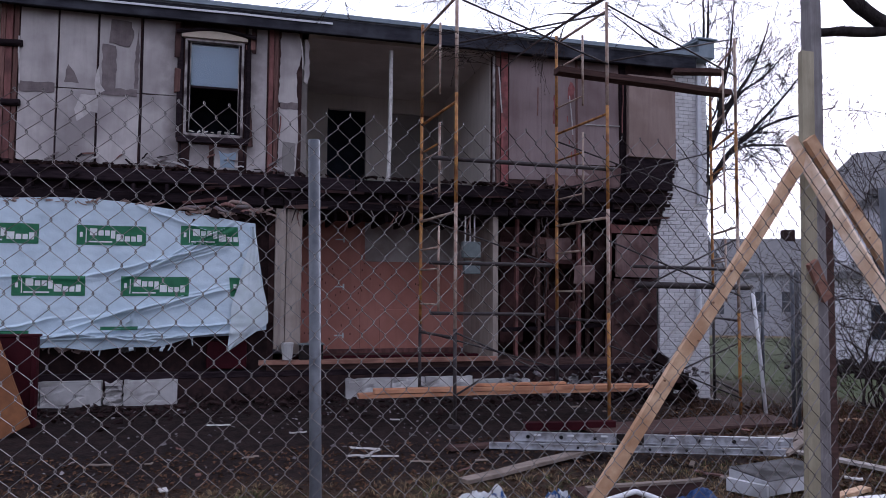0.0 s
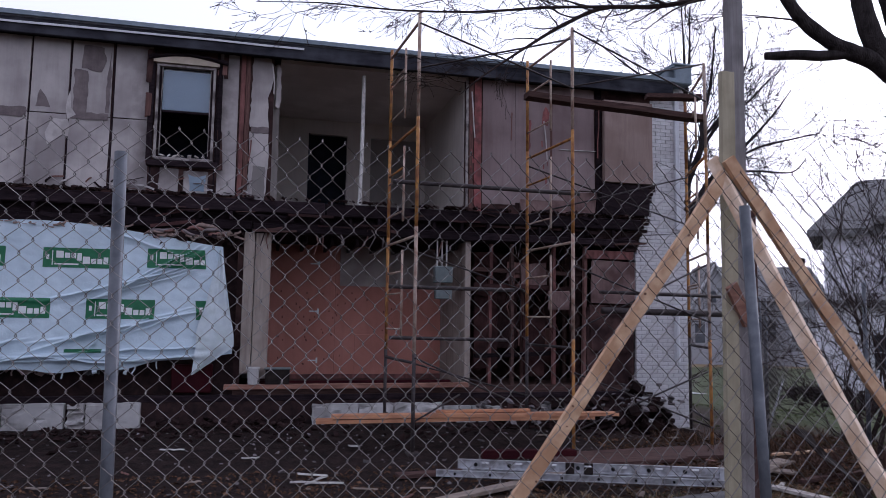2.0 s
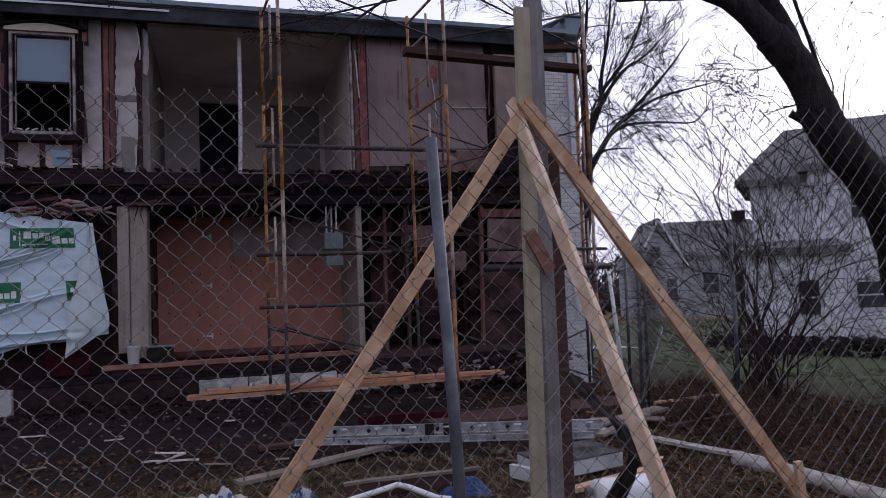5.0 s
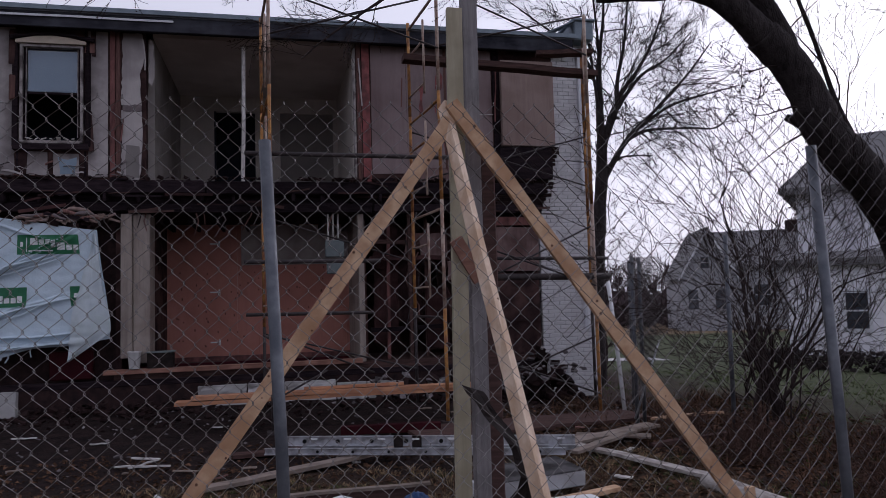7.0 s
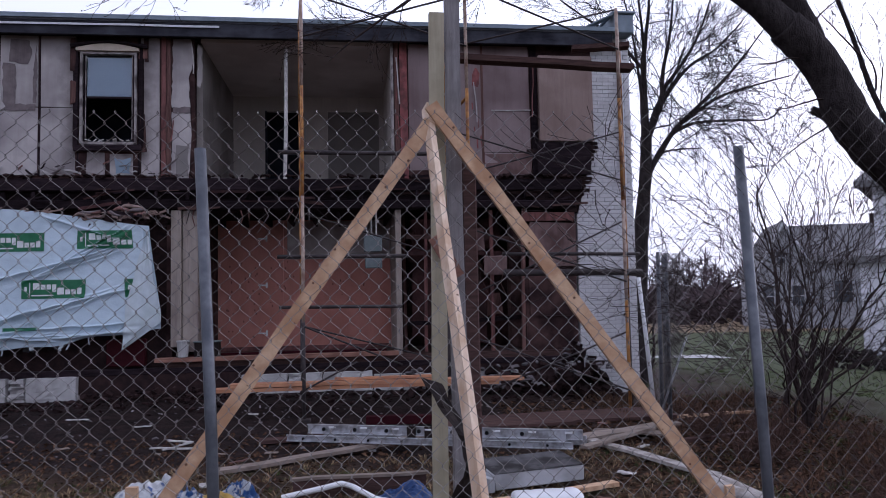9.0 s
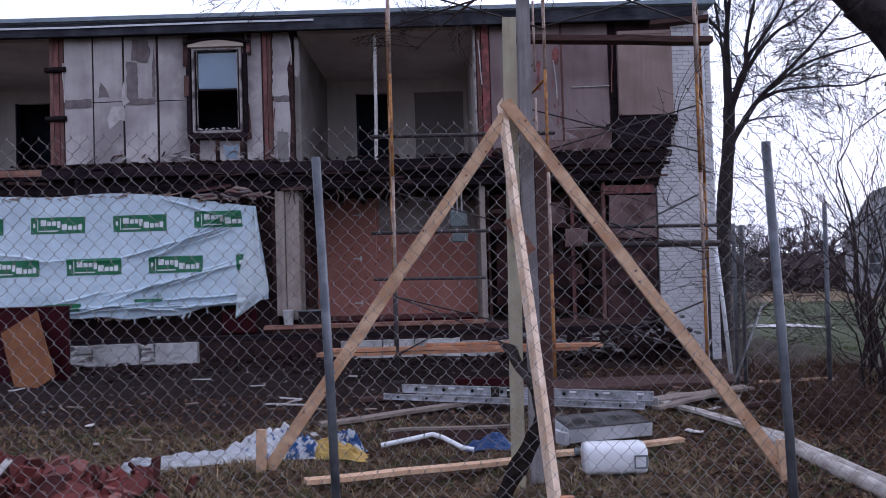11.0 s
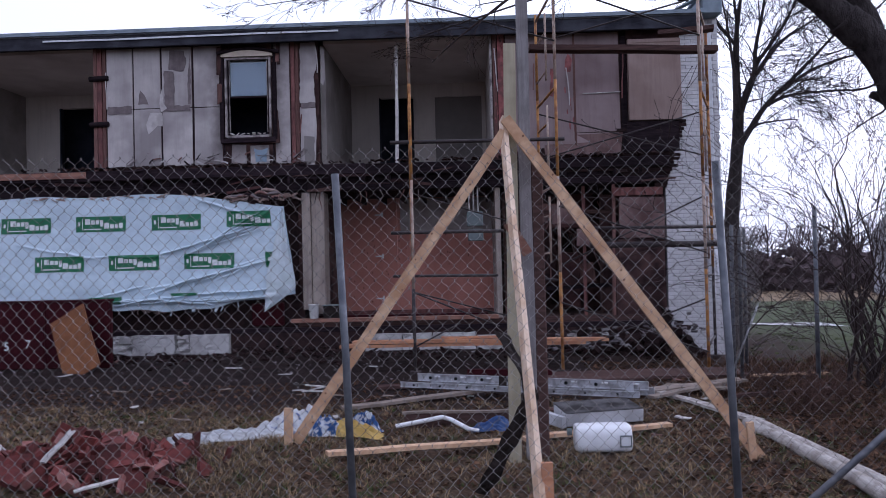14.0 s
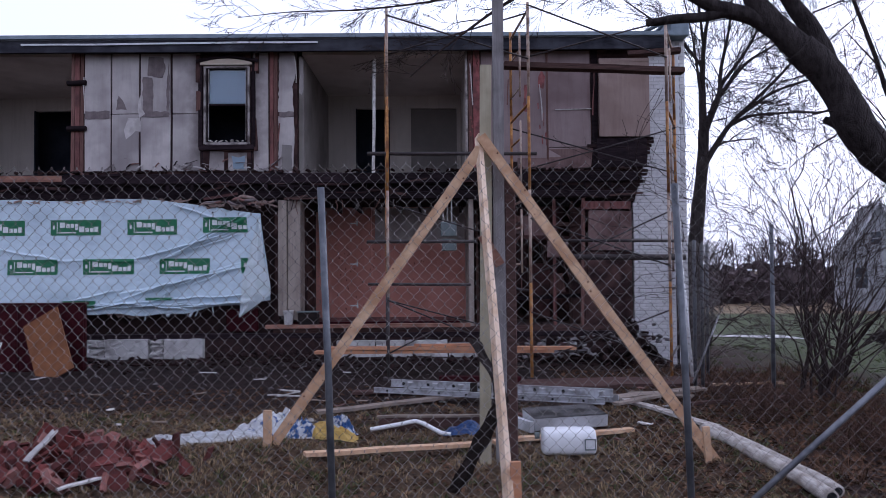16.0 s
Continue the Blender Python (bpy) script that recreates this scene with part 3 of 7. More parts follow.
ragged("torn_patch", M_TORN, [(-0.70, 4.76), (-0.65, 4.76), (-0.64, 5.4), (-0.66, 5.7), (-0.70, 5.3)], -0.0245, 0.003, 14)
ragged("torn_patch", M_TORN, [(-2.23, 4.61), (-1.77, 4.62), (-1.77, 4.76), (-2.23, 4.76)], -0.026, 0.004, 7)
ragged("torn_patch", M_TORN, [(-1.17, 4.64), (-0.66, 4.64), (-0.66, 4.74), (-1.17, 4.74)], -0.026, 0.004, 8)
ragged("torn_patch", M_TORN, [(1.42, 4.62), (1.69, 4.62), (1.69, 4.72), (1.42, 4.72)], -0.026, 0.004, 10)
ragged("torn_patch", M_SHADE, [(1.47, 3.60), (1.66, 3.60), (1.66, 4.08), (1.47, 4.10)], -0.026, 0.004, 11, "dark grey square patch")
ragged("torn_patch", M_TORN, [(-1.65, 4.78), (-1.60, 5.05), (-1.52, 4.95), (-1.45, 4.78)], -0.0245, 0.003, 12)
ragged("torn_patch", M_GYPPALE, [(-1.42, 4.62), (-1.20, 4.62), (-1.19, 4.36), (-1.28, 4.38), (-1.36, 4.30), (-1.46, 4.22), (-1.50, 4.4)], -0.0245, 0.003, 30, "pale torn facing")
ragged("torn_patch", M_GYPPALE, [(-1.21, 4.62), (-1.24, 4.8), (-1.19, 5.06), (-1.165, 4.8), (-1.10, 4.7)], -0.028, 0.004, 31, "pale torn facing")
ragged("torn_patch", M_BLIND, [(0.55, 3.64), (0.76, 3.64), (0.78, 3.90), (0.66, 3.86), (0.52, 3.90)], -0.0235, 0.003, 32, "bluish scrap of wrap")
# crumpled scraps along the foot of the sheathing
rng = random.Random(61)
for k in range(34):
    x, z = rng.uniform(-2.2, 1.6), 3.62 + abs(rng.gauss(0, 0.09))
    sp = bmesh.new()
    a = rng.uniform(-0.7, 0.7)
    ln = rng.uniform(0.06, 0.3)
    bar(sp, (x, -0.04, z), (x + ln * math.cos(a), -0.05 - rng.uniform(0, 0.05), max(3.6, z + ln * math.sin(a))), rng.uniform(0.006, 0.02), rng.uniform(0.006, 0.03), (0, 0, 1), 3, 0.01, rng)
    part("paper_scrap", sp, (M_TORN, M_GYPPALE, M_CHAR, M_STUD)[k % 4], house)
# scorched lath and loose strips round the window
for x0, x1, z0, z1 in ((0.93, 1.0, 4.0, 4.6), (-0.08, 1.0, 3.98, 4.06), (0.97, 1.05, 5.45, 5.84), (-0.14, -0.06, 5.3, 5.8)):
    hbox("scorched_strip", M_DARKWALL, x0, x1, -0.034, -0.023, z0, z1, 0.003, jit=0.025, seed=int(z0 * 40 + x0 * 9))
for i, (x, z, ln) in enumerate(((1.72, 5.75, 0.5), (1.36, 4.9, 0.6), (-2.25, 5.4, 0.7), (1.44, 4.5, 0.35), (5.02, 5.6, 0.8), (5.74, 5.3, 0.5), (6.33, 5.2, 0.7), (7.36, 5.5, 0.9))):
    part("loose_strip", timber((x, -0.05, z), (x + 0.04 * (-1) ** i, -0.09, z - ln), 0.02, 0.008, (0, 1, 0), 0, 3, 0.01, 200 + i), (M_GYPPALE, M_STUD, M_GYPPALE, M_STUDRED)[i % 4], house)
# studs between the sheets
for x0, x1, mat in ((-2.49, -2.43, M_STUD), (-2.42, -2.33, M_STUDRED), (-2.32, -2.26, M_STUD), (1.24, 1.31, M_STUDRED), (1.32, 1.385, M_STUD)):
    hbox("stud", mat, x0, x1, -0.03, 0.0, 3.56, 5.86, 0.004, jit=0.008, seed=int(x0 * 90))
for x in (-1.745, -1.212, -0.612, -0.045, 0.88):
    hbox("stud", M_CHAR, x, x + 0.024, -0.012, 0.0, 3.6, 5.86)
for z, r in ((5.28, 0.05), (4.42, 0.05)):
    part("pipe_stub", pipe([(-2.55, -0.05, z), (-2.2, -0.06, z + 0.01)], r, 8), M_CHAR, house)
# studs at the right side of the open bay
for x0, x1, mat in ((4.93, 4.965, M_WFRAME), (4.985, 5.06, M_STUD), (5.08, 5.20, M_REDPAINT)):
    hbox("stud", mat, x0, x1, -0.03, 0.0, 3.56, 5.88, 0.004, jit=0.008, seed=int(x0 * 70))
# pinkish boards of the right bay
for x0, x1, z0, z1 in ((5.23, 5.80, 3.7, 5.84), (5.82, 6.45, 3.74, 5.84), (6.485, 7.29, 4.02, 5.84), (6.50, 7.27, 3.62, 4.0)):
    hbox("wall_panel", M_PINK, x0, x1, -0.02, 0.0, z0, z1, 0.003, jit=0.012, seed=int(x0 * 31))
for i, pts in enumerate(([(6.30, 5.15), (6.40, 5.12), (6.44, 5.4), (6.36, 5.46), (6.31, 5.35)], [(6.02, 4.7), (6.08, 4.68), (6.1, 5.2), (6.04, 5.2)])):
    ragged("torn_patch", M_REDPAINT, pts, -0.024, 0.003, 70 + i, "flaking red paint")
rng = random.Random(27)
for k in range(26):
    x = rng.choice((5.02, 5.12, 5.16, 6.31, 6.38, 6.42)) + rng.gauss(0, 0.03)
    z, w, h = rng.uniform(3.9, 5.7), rng.uniform(0.01, 0.03), rng.uniform(0.04, 0.18)
    ragged("paint_flake", M_REDPAINT, [(x, z), (x + w, z + 0.01), (x + w * 0.8, z + h), (x - 0.005, z + h * 0.9)], -0.031 if x < 5.22 else -0.0215, 0.003, 300 + k)
hbox("soot_panel", M_SMOKEPINK, 5.9, 7.28, -0.026, -0.0225, 3.6, 3.94, 0.002, jit=0.05, seed=17)
part("batten", timber((6.62, -0.03, 4.72), (7.30, -0.03, 4.73), 0.02, 0.015, bev=0), M_LITTER, house, "thin pale batten")
# The 0.11 m strip stands for an open gap, its shade put in as black.
for x, w, m in ((6.452, 0.03, M_STUD), (7.31, 0.11, M_CHAR)):
    hbox("stud", m, x, x + w, -0.03, 0.0, 3.6, 5.88, 0.004, jit=0.01, seed=int(x * 13))
hbox("smoked_board", M_CHAR, 7.40, 8.33, -0.07, -0.045, 3.62, 4.17, 0.004, "blackened board", jit=0.01, seed=91)
hbox("ledge_board", M_BPLANK, -5.6, -2.62, -0.125, -0.085, 3.42, 3.53, 0.006, "reddish board along the ledge", jit=0.008, seed=92)
box_panel = hbox("plywood_panel", M_PLYBOX, 7.44, 8.385, -0.10, -0.004, 4.19, 5.67, 0.006, "boarded window, weathered plywood")
for b in ((7.44, 7.50, -0.115, -0.102, 4.2, 5.66), (7.50, 8.38, -0.115, -0.102, 5.60, 5.66)):
    part("edge_strip", slab(*b), M_PLYBOX, box_panel)

# window
win = part("window", slab(0.0, 0.038, -0.05, 0.06, 4.12, 5.60, 0.005), M_WFRAME, house, "sash window with raised lower sash, blue-grey blind")
for b, m in (((0.827, 0.865, -0.05, 0.06, 4.12, 5.60), M_WFRAME), ((0.038, 0.827, -0.05, 0.06, 5.56, 5.60), M_WFRAME), ((0.038, 0.827, -0.06, 0.08, 4.10, 4.145), M_WFRAME),
             ((0.038, 0.085, 0.0, 0.05, 4.15, 5.56), M_CHAR), ((0.78, 0.827, 0.0, 0.05, 4.15, 5.56), M_CHAR), ((0.085, 0.78, -0.01, 0.05, 4.85, 4.885), M_CHAR), ((0.072, 0.085, -0.012, 0.05, 4.2, 5.56), M_WFRAME), ((0.78, 0.793, -0.012, 0.05, 4.2, 5.56), M_WFRAME)):
    part("window_frame", slab(*b, bev=0.004), m, win)
part("soot_sill", slab(-0.08, 0.95, -0.075, -0.002, 4.0, 4.095, 0.012, 0.012, random.Random(3)), M_CHAR, win, "charred sill")
part("blind", slab(0.06, 0.805, 0.055, 0.065, 4.90, 5.53), M_BLIND, win, "blue-grey drawn blind")
gp = part("pane", slab(0.06, 0.805, 0.012, 0.018, 4.90, 5.53), glass, win)
gp.visible_shadow = False
# Sheet behind the raised sash: shade of the room as near-black colour.
part("room_shade_sheet", slab(-0.3, 1.2, 1.2, 1.25, 3.6, 5.8), M_BLACK, win)
arch = bmesh.new()
prev = None
for k in range(13):
    x = -0.05 + 0.965 * k / 12
    z = 5.65 + 0.07 * math.sin(math.pi * k / 12)
    ring = [arch.verts.new(c) for c in ((x, -0.09, 5.605), (x, -0.09, z), (x, 0.0, z), (x, 0.0, 5.605))]
    if prev:
        for i in range(4):
            arch.faces.new((prev[i], prev[(i + 1) % 4], ring[(i + 1) % 4], ring[i]))
    else:
        arch.faces.new(ring)
    prev = ring
arch.faces.new(prev[::-1])
part("lintel", arch, M_CREAM, win, "cream arched lintel")
hood = bmesh.new()
tube(hood, [(-0.12 + 1.16 * k / 12, -0.10, 5.665 + 0.085 * math.sin(math.pi * k / 12) + 0.01 * math.sin(k * 2.3)) for k in range(13)], [0.022 + 0.012 * (k in (0, 1, 11, 12)) for k in range(13)], 6)
part("hood_mould", hood, M_CHAR, win, "charred hood mould")
for x0, x1, z0, z1 in ((0.90, 1.03, 5.5, 5.70), (-0.13, -0.06, 4.75, 5.12)):
    part("soot_scab", slab(x0, x1, -0.05, -0.022, z0, z1, 0.01, 0.02, random.Random(int(z0 * 10))), M_STUD, win)
for sx in (-0.10, 0.90):
    part("trim", slab(sx, sx + 0.07, -0.04, 0.0, 4.05, 5.75, 0.01, 0.01, random.Random(int(sx * 10))), M_CHAR, win)
rng = random.Random(5)
for k in range(7):
    shard = bmesh.new()
    chunk(shard, (0.12 + 0.1 * k, 0.0, 4.18), rng.uniform(0.04, 0.09), rng, 0.3)
    part("glass_shard", shard, M_LITTER, win)

# open bays upstairs


def bay(x0, x1, door, panel=None):
    d0, d1 = door
    zt = 5.50
    cuts = sorted([(d0, d1)] + ([panel] if panel else []))
    x = x0
    for a, b in cuts:
        hbox("bay_wall", M_RECESS, x, a, 3.2, 3.32, 3.55, 5.82)
        hbox("bay_wall", M_RECESS, a, b, 3.2, 3.32, zt, 5.82)
        x = b
    hbox("bay_wall", M_RECESS, x, x1, 3.2, 3.32, 3.55, 5.82)
    # The left side wall of each bay has a darker plaster tone.
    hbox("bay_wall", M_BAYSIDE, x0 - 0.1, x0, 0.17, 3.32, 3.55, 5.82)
    hbox("bay_wall", M_RECESS, x1, x1 + 0.1, 0.17, 3.32, 3.55, 5.82)
    # Unseen pale slab, added so that light bounces onto the bay's ceiling and walls.
    hbox("bounce_floor", M_BOUNCEFLOOR, x0, x1, 0.32, 3.2, 3.552, 3.575, label="pale unseen floor slab added to bounce light to the ceiling")
    hbox("bay_ceiling", M_CEIL, x0, x1, 0.0, 3.2, 5.80, 5.86)
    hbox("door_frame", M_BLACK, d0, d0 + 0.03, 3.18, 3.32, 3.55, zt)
    # Panels behind the door: the room's shade is painted in their near-black.
    hbox("room_shade_back", M_BLACK, d0 - 0.6, d1 + 0.6, 4.0, 4.1, 3.55, 5.8)
    hbox("room_shade_side", M_BLACK, d0 - 0.6, d0 - 0.5, 3.33, 4.0, 3.55, 5.8)
    hbox("room_shade_side", M_BLACK, d1 + 0.5, d1 + 0.6, 3.33, 4.0, 3.55, 5.8)
    if panel:
        hbox("shade_panel", M_SHADE, panel[0], panel[1], 3.27, 3.31, 3.55, zt, label="dark grey closed panel")
        hbox("shade_panel", M_SHADE, panel[0] + 0.05, panel[1] - 0.05, 3.255, 3.268, 3.6, 4.6)


bay(1.85, 4.93, (2.49, 3.28), (3.77, 4.84))
bay(-5.8, -2.50, (-4.99, -4.13))
hbox("wall", M_DARKWALL, -9.0, -5.9, 0.004, 0.16, 3.56, 5.86)
part("bay_post", pipe([(3.17, 0.1, 3.55), (3.19, 0.09, 4.4), (3.20, 0.1, 5.75)], 0.032, 8), M_LITTER, house, "thin white post")

# roof and its edge
hbox("roof", M_ROOF, -9.4, 8.75, -0.28, 9.2, 6.02, 6.10, 0.01)
hbox("fascia", M_FASCIA, -9.4, 8.72, -0.26, -0.20, 5.80, 6.02, 0.006)
hbox("soffit", M_FASCIA, -9.4, 8.72, -0.20, 0.0, 5.86, 5.90)
hbox("wall", M_FASCIA, -9.0, 8.75, -0.10, 0.16, 5.90, 6.02)
hbox("roof_edge", M_CAP, -9.4, 8.75, -0.31, -0.27, 6.045, 6.115, label="thin grey metal roof edge")
rs = random.Random(8)
drip = bmesh.new()
bar(drip, (-3.3, -0.285, 5.94), (2.19, -0.285, 5.965), 0.012, 0.032, (0, 0, 1), 8, 0.008, rs)
part("drip_strip", drip, M_STRIP, house, "bent white metal strip")
pr = hbox("parapet", M_CAP, 8.74, 9.10, -0.28, 0.6, 6.03, 6.36, 0.02, "blue-grey capped parapet end")
part("cap", slab(8.70, 9.13, -0.32, 0.62, 6.36, 6.40, 0.01), M_CAP, pr)
sl = bmesh.new()
bar(sl, (8.25, -0.2, 6.12), (8.72, -0.2, 6.34), 0.25, 0.02, (0, 0, 1))
part("flashing", sl, M_CAP, pr)

# charred floor edge
for z0, z1, y0, x0, x1, s in ((3.36, 3.55, -0.08, -9.0, 2.6, 1), (3.35, 3.545, -0.09, 2.62, 8.15, 2), (3.08, 3.22, -0.02, -9.0, 1.5, 3), (3.06, 3.2, -0.04, 1.52, 5.2, 4), (3.06, 3.19, -0.05, 5.22, 8.05, 5)):
    hbox("charred_beam", M_CHAR, x0, x1, y0, y0 + 0.16, z0, z1, 0.015, jit=0.012, seed=s)
hbox("floor_edge", M_CHAR, -9.0, 8.1, 0.08, 0.30, 3.05, 3.56)
for i in range(26):
    x = -3.9 + i * 0.46
    hbox("joist_end", M_CHAR, x, x + 0.05, -0.03 - 0.04 * (i % 3), 0.1, 3.225, 3.345, 0.005, jit=0.01, seed=i)
rng = random.Random(12)
debris = bmesh.new()
for k in range(240):
    x = rng.uniform(-3.9, 8.0)
    chunk(debris, (x, rng.uniform(-0.14, -0.02), 3.58 + 0.02 * rng.random()), rng.uniform(0.03, 0.11), rng, 0.5)
part("ledge_debris", debris, M_RUBBLE, house, kind="stuff")
for k in range(44):
    x = rng.uniform(-3.9, 8.0)
    z = rng.choice((3.55, 3.34, 3.2, 3.07)) + rng.uniform(-0.03, 0.03)
    ln, dz = rng.uniform(0.1, 0.75), rng.uniform(-0.12, 0.10)
    y = rng.uniform(-0.16, -0.09)
    sp = bmesh.new()
    bar(sp, (x, y, z), (x + ln, y + rng.uniform(-0.05, 0.05), z + dz), rng.uniform(0.012, 0.03), rng.uniform(0.012, 0.05), (0, 0, 1), 3, 0.008, rng)
    part("splinter", sp, (M_CHAR, M_CHAR, M_DARKWALL, M_CHAR, M_DPLANK, M_CHAR, M_MAROON)[k % 7], house)
for k in range(26):
    x, y, z = rng.uniform(-0.2, 8.0), rng.uniform(-0.1, 0.1), rng.uniform(3.0, 3.2)
    hs = bmesh.new()
    tube(hs, [(x, y, z), (x + rng.uniform(-0.08, 0.08), y, z - 0.12), (x + rng.uniform(-0.15, 0.15), y + 0.03, z - rng.uniform(0.15, 0.4))], [0.012, 0.01, 0.005], 5)
    part("hanging_strip", hs, (M_CHAR, M_TORN, M_STUD)[k % 3], house)

# torn insulation and broken brick over the tarp
rng = random.Random(14)
ins = bmesh.new()
for k in range(90):
    x = rng.uniform(0.1, 1.36)
    chunk(ins, (x, rng.uniform(-0.06, 0.1), rng.uniform(2.72, 3.02)), rng.uniform(0.07, 0.2), rng, 0.7)
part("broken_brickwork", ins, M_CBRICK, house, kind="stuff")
for x0, x1, z0, dz, n in ((0.0, 1.25, 2.97, 0.07, 90), (-3.9, -0.2, 3.035, 0.03, 60)):
    tin = bmesh.new()
    for k in range(n):
        x = rng.uniform(x0, x1)
        z = z0 + dz * (noise.noise(Vector((x * 4, 2, 0))) + rng.uniform(-0.5, 0.5))
        e = rng.uniform(0.04, 0.16)
        bar(tin, (x, rng.uniform(-0.15, -0.06), z), (x + e, rng.uniform(-0.15, -0.06), z + rng.uniform(-0.05, 0.05)), rng.uniform(0.01, 0.05), rng.uniform(0.006, 0.03), (0, 0, 1), 2, 0.012, rng)
    part("torn_insulation", tin, M_INSUL, house, "torn pale insulation shreds", kind="stuff")

crng = random.Random(52)
for k in range(9):
    x, z = 0.12 + 0.11 * k + crng.uniform(-0.05, 0.05), 2.98 + crng.uniform(-0.05, 0.07)
    ln, hump = crng.uniform(0.25, 0.5), crng.uniform(0.03, 0.09)
    cs = bmesh.new()
    prev = None
    for q in range(9):
        u = q / 8
        c = Vector((x + ln * (u - 0.5), -0.15 - 0.03 * math.sin(u * 5 + k), z + hump * math.sin(math.pi * u) + 0.015 * math.sin(9 * u + k)))
        w = 0.022 * (0.5 + math.sin(math.pi * u))
        ring = [cs.verts.new(c + Vector((0, dy, dz))) for dy, dz in ((-0.004, -w), (-0.012, 0), (-0.004, w), (0.004, 0))]
        if prev:
            for j in range(4):
                cs.faces.new((prev[j], prev[(j + 1) % 4], ring[(j + 1) % 4], ring[j]))
        else:
            cs.faces.new(ring)
        prev = ring
    cs.faces.new(prev[::-1])
    part("curled_strip", cs, (M_INSUL, M_TORN, M_STUD)[k % 3], house, smooth=True)

# lower opening: column, porch, plywood wall
hbox("column", M_BEIGE, 1.39, 1.55, -0.02, 0.42, 0.88, 3.05, 0.008, "beige painted timber column")
hbox("column", M_BEIGE, 1.56, 1.80, 0.02, 0.45, 0.80, 3.05, 0.008)
hbox("jamb", M_DARKWALL, 1.30, 1.39, 0.1, 1.75, 0.6, 3.05)
hbox("porch_side", M_DARKWALL, 1.70, 1.80, 0.46, 1.75, 0.6, 3.05)
hbox("porch_floor", M_DPLANK, 1.3, 8.0, -0.02, 1.85, 0.56, 0.66)
hbox("porch_ceiling", M_CHAR, 1.3, 8.1, 0.31, 1.9, 3.06, 3.2)
for i in range(8):
    hbox("ceiling_joist", M_CHAR, 1.9 + i * 0.42, 1.95 + i * 0.42, 0.31, 1.75, 2.93, 3.06, 0.004)
plyw = hbox("plywood_wall", M_PLY, 1.80, 2.98, 1.74, 1.80, 0.66, 3.10, label="reddish plywood boarding with rusty nail spots")
part("sheet", slab(2.985, 4.96, 1.745, 1.80, 0.66, 3.10, 0.002), M_PLY, plyw)
part("sheet", slab(3.35, 4.90, 1.715, 1.744, 0.72, 1.45, 0.003), M_PLY, plyw)
part("upper_board", slab(3.06, 4.95, 1.715, 1.744, 2.33, 3.04, 0.003, 0.01, random.Random(4)), M_GREYBOARD, plyw, "grey upper board")
part("base_strip", slab(1.80, 4.95, 1.68, 1.738, 0.66, 0.74, 0.003), M_STUDRED, plyw)
rng = random.Random(31)
for k in range(72):
    x, z = rng.uniform(1.95, 4.6), rng.uniform(0.85, 2.28)
    part("nail_spot", slab(x, x + 0.02, 1.736 if x < 2.98 else 1.74, 1.748, z, z + rng.uniform(0.02, 0.045)), M_NAIL, plyw) if not (x > 3.33 and z < 1.47) else None
for z in (2.72, 1.86, 0.98):
    hg = bmesh.new()
    box(hg, 2.52, 2.69, 1.725, 1.738, z - 0.012, z + 0.012)
    box(hg, 2.66, 2.69, 1.722, 1.738, z - 0.05, z + 0.05)
    part("strap_hinge", hg, M_PRINTW, plyw, "white strap hinge")
hbox("return_wall", M_BEIGE, 4.965, 5.06, 0.06, 1.80, 0.66, 3.05, 0.004)
hbox("porch_edge", M_BPLANK, 1.18, 4.98, -0.16, -0.02, 0.655, 0.725, 0.006, "orange-brown edge board", jit=0.008, seed=3)
hbox("porch_edge", M_DRED, 1.5, 4.8, 0.3, 0.42, 0.66, 0.74, 0.004)
hbox("sill_beam", M_CHAR, -3.9, 8.0, -0.06, 0.14, 0.47, 0.56, 0.01, jit=0.01, seed=6)
hbox("sill_beam", M_DARKWALL, 1.3, 8.05, 0.0, 0.14, 0.40, 0.62)

# foundation


def stone(x0, x1, z0, z1, seed, rough):
    """A chipped, whitewashed block with an uneven face."""
    m = slab(x0, x1, -0.16, 0.10, z0, z1)
    bmesh.ops.subdivide_edges(m, edges=m.edges[:], cuts=13, use_grid_fill=True)
    for v in m.verts:
        q = Vector((v.co.x * 4, v.co.z * (15 if rough > 0.04 else 7), seed))
        k = max(0.0, noise.noise(q) + 0.5 * noise.noise(q * 2.7) - 0.05)
        v.co.y += rough * 2.2 * k if v.co.y < 0 else 0
        v.co.z -= rough * 1.2 * k if v.co.z > z1 - 0.03 else 0
        v.co.x += rough * 0.5 * noise.noise(q * 1.7)
    return part("foundation_stone", m, M_STONE, house)


rng = random.Random(41)
blocks = [(-2.37, -1.78), (-1.76, -0.98), (-0.94, -0.71), (-0.69, 0.03)]
for i, (a, b) in enumerate(blocks):
    stone(a, b, 0.03, 0.47 + 0.01 * (i % 2), i + 50, 0.075 if i in (0, 2) else 0.02)
x = 2.50
for i, w in enumerate((0.72, 0.55, 0.80, 0.48, 0.66, 0.75, 0.5)):
    stone(x, x + w - 0.02, 0.02, 0.42 if i < 3 else 0.36, i + 60, 0.03)
    x += w
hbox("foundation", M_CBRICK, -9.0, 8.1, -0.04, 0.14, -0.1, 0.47)

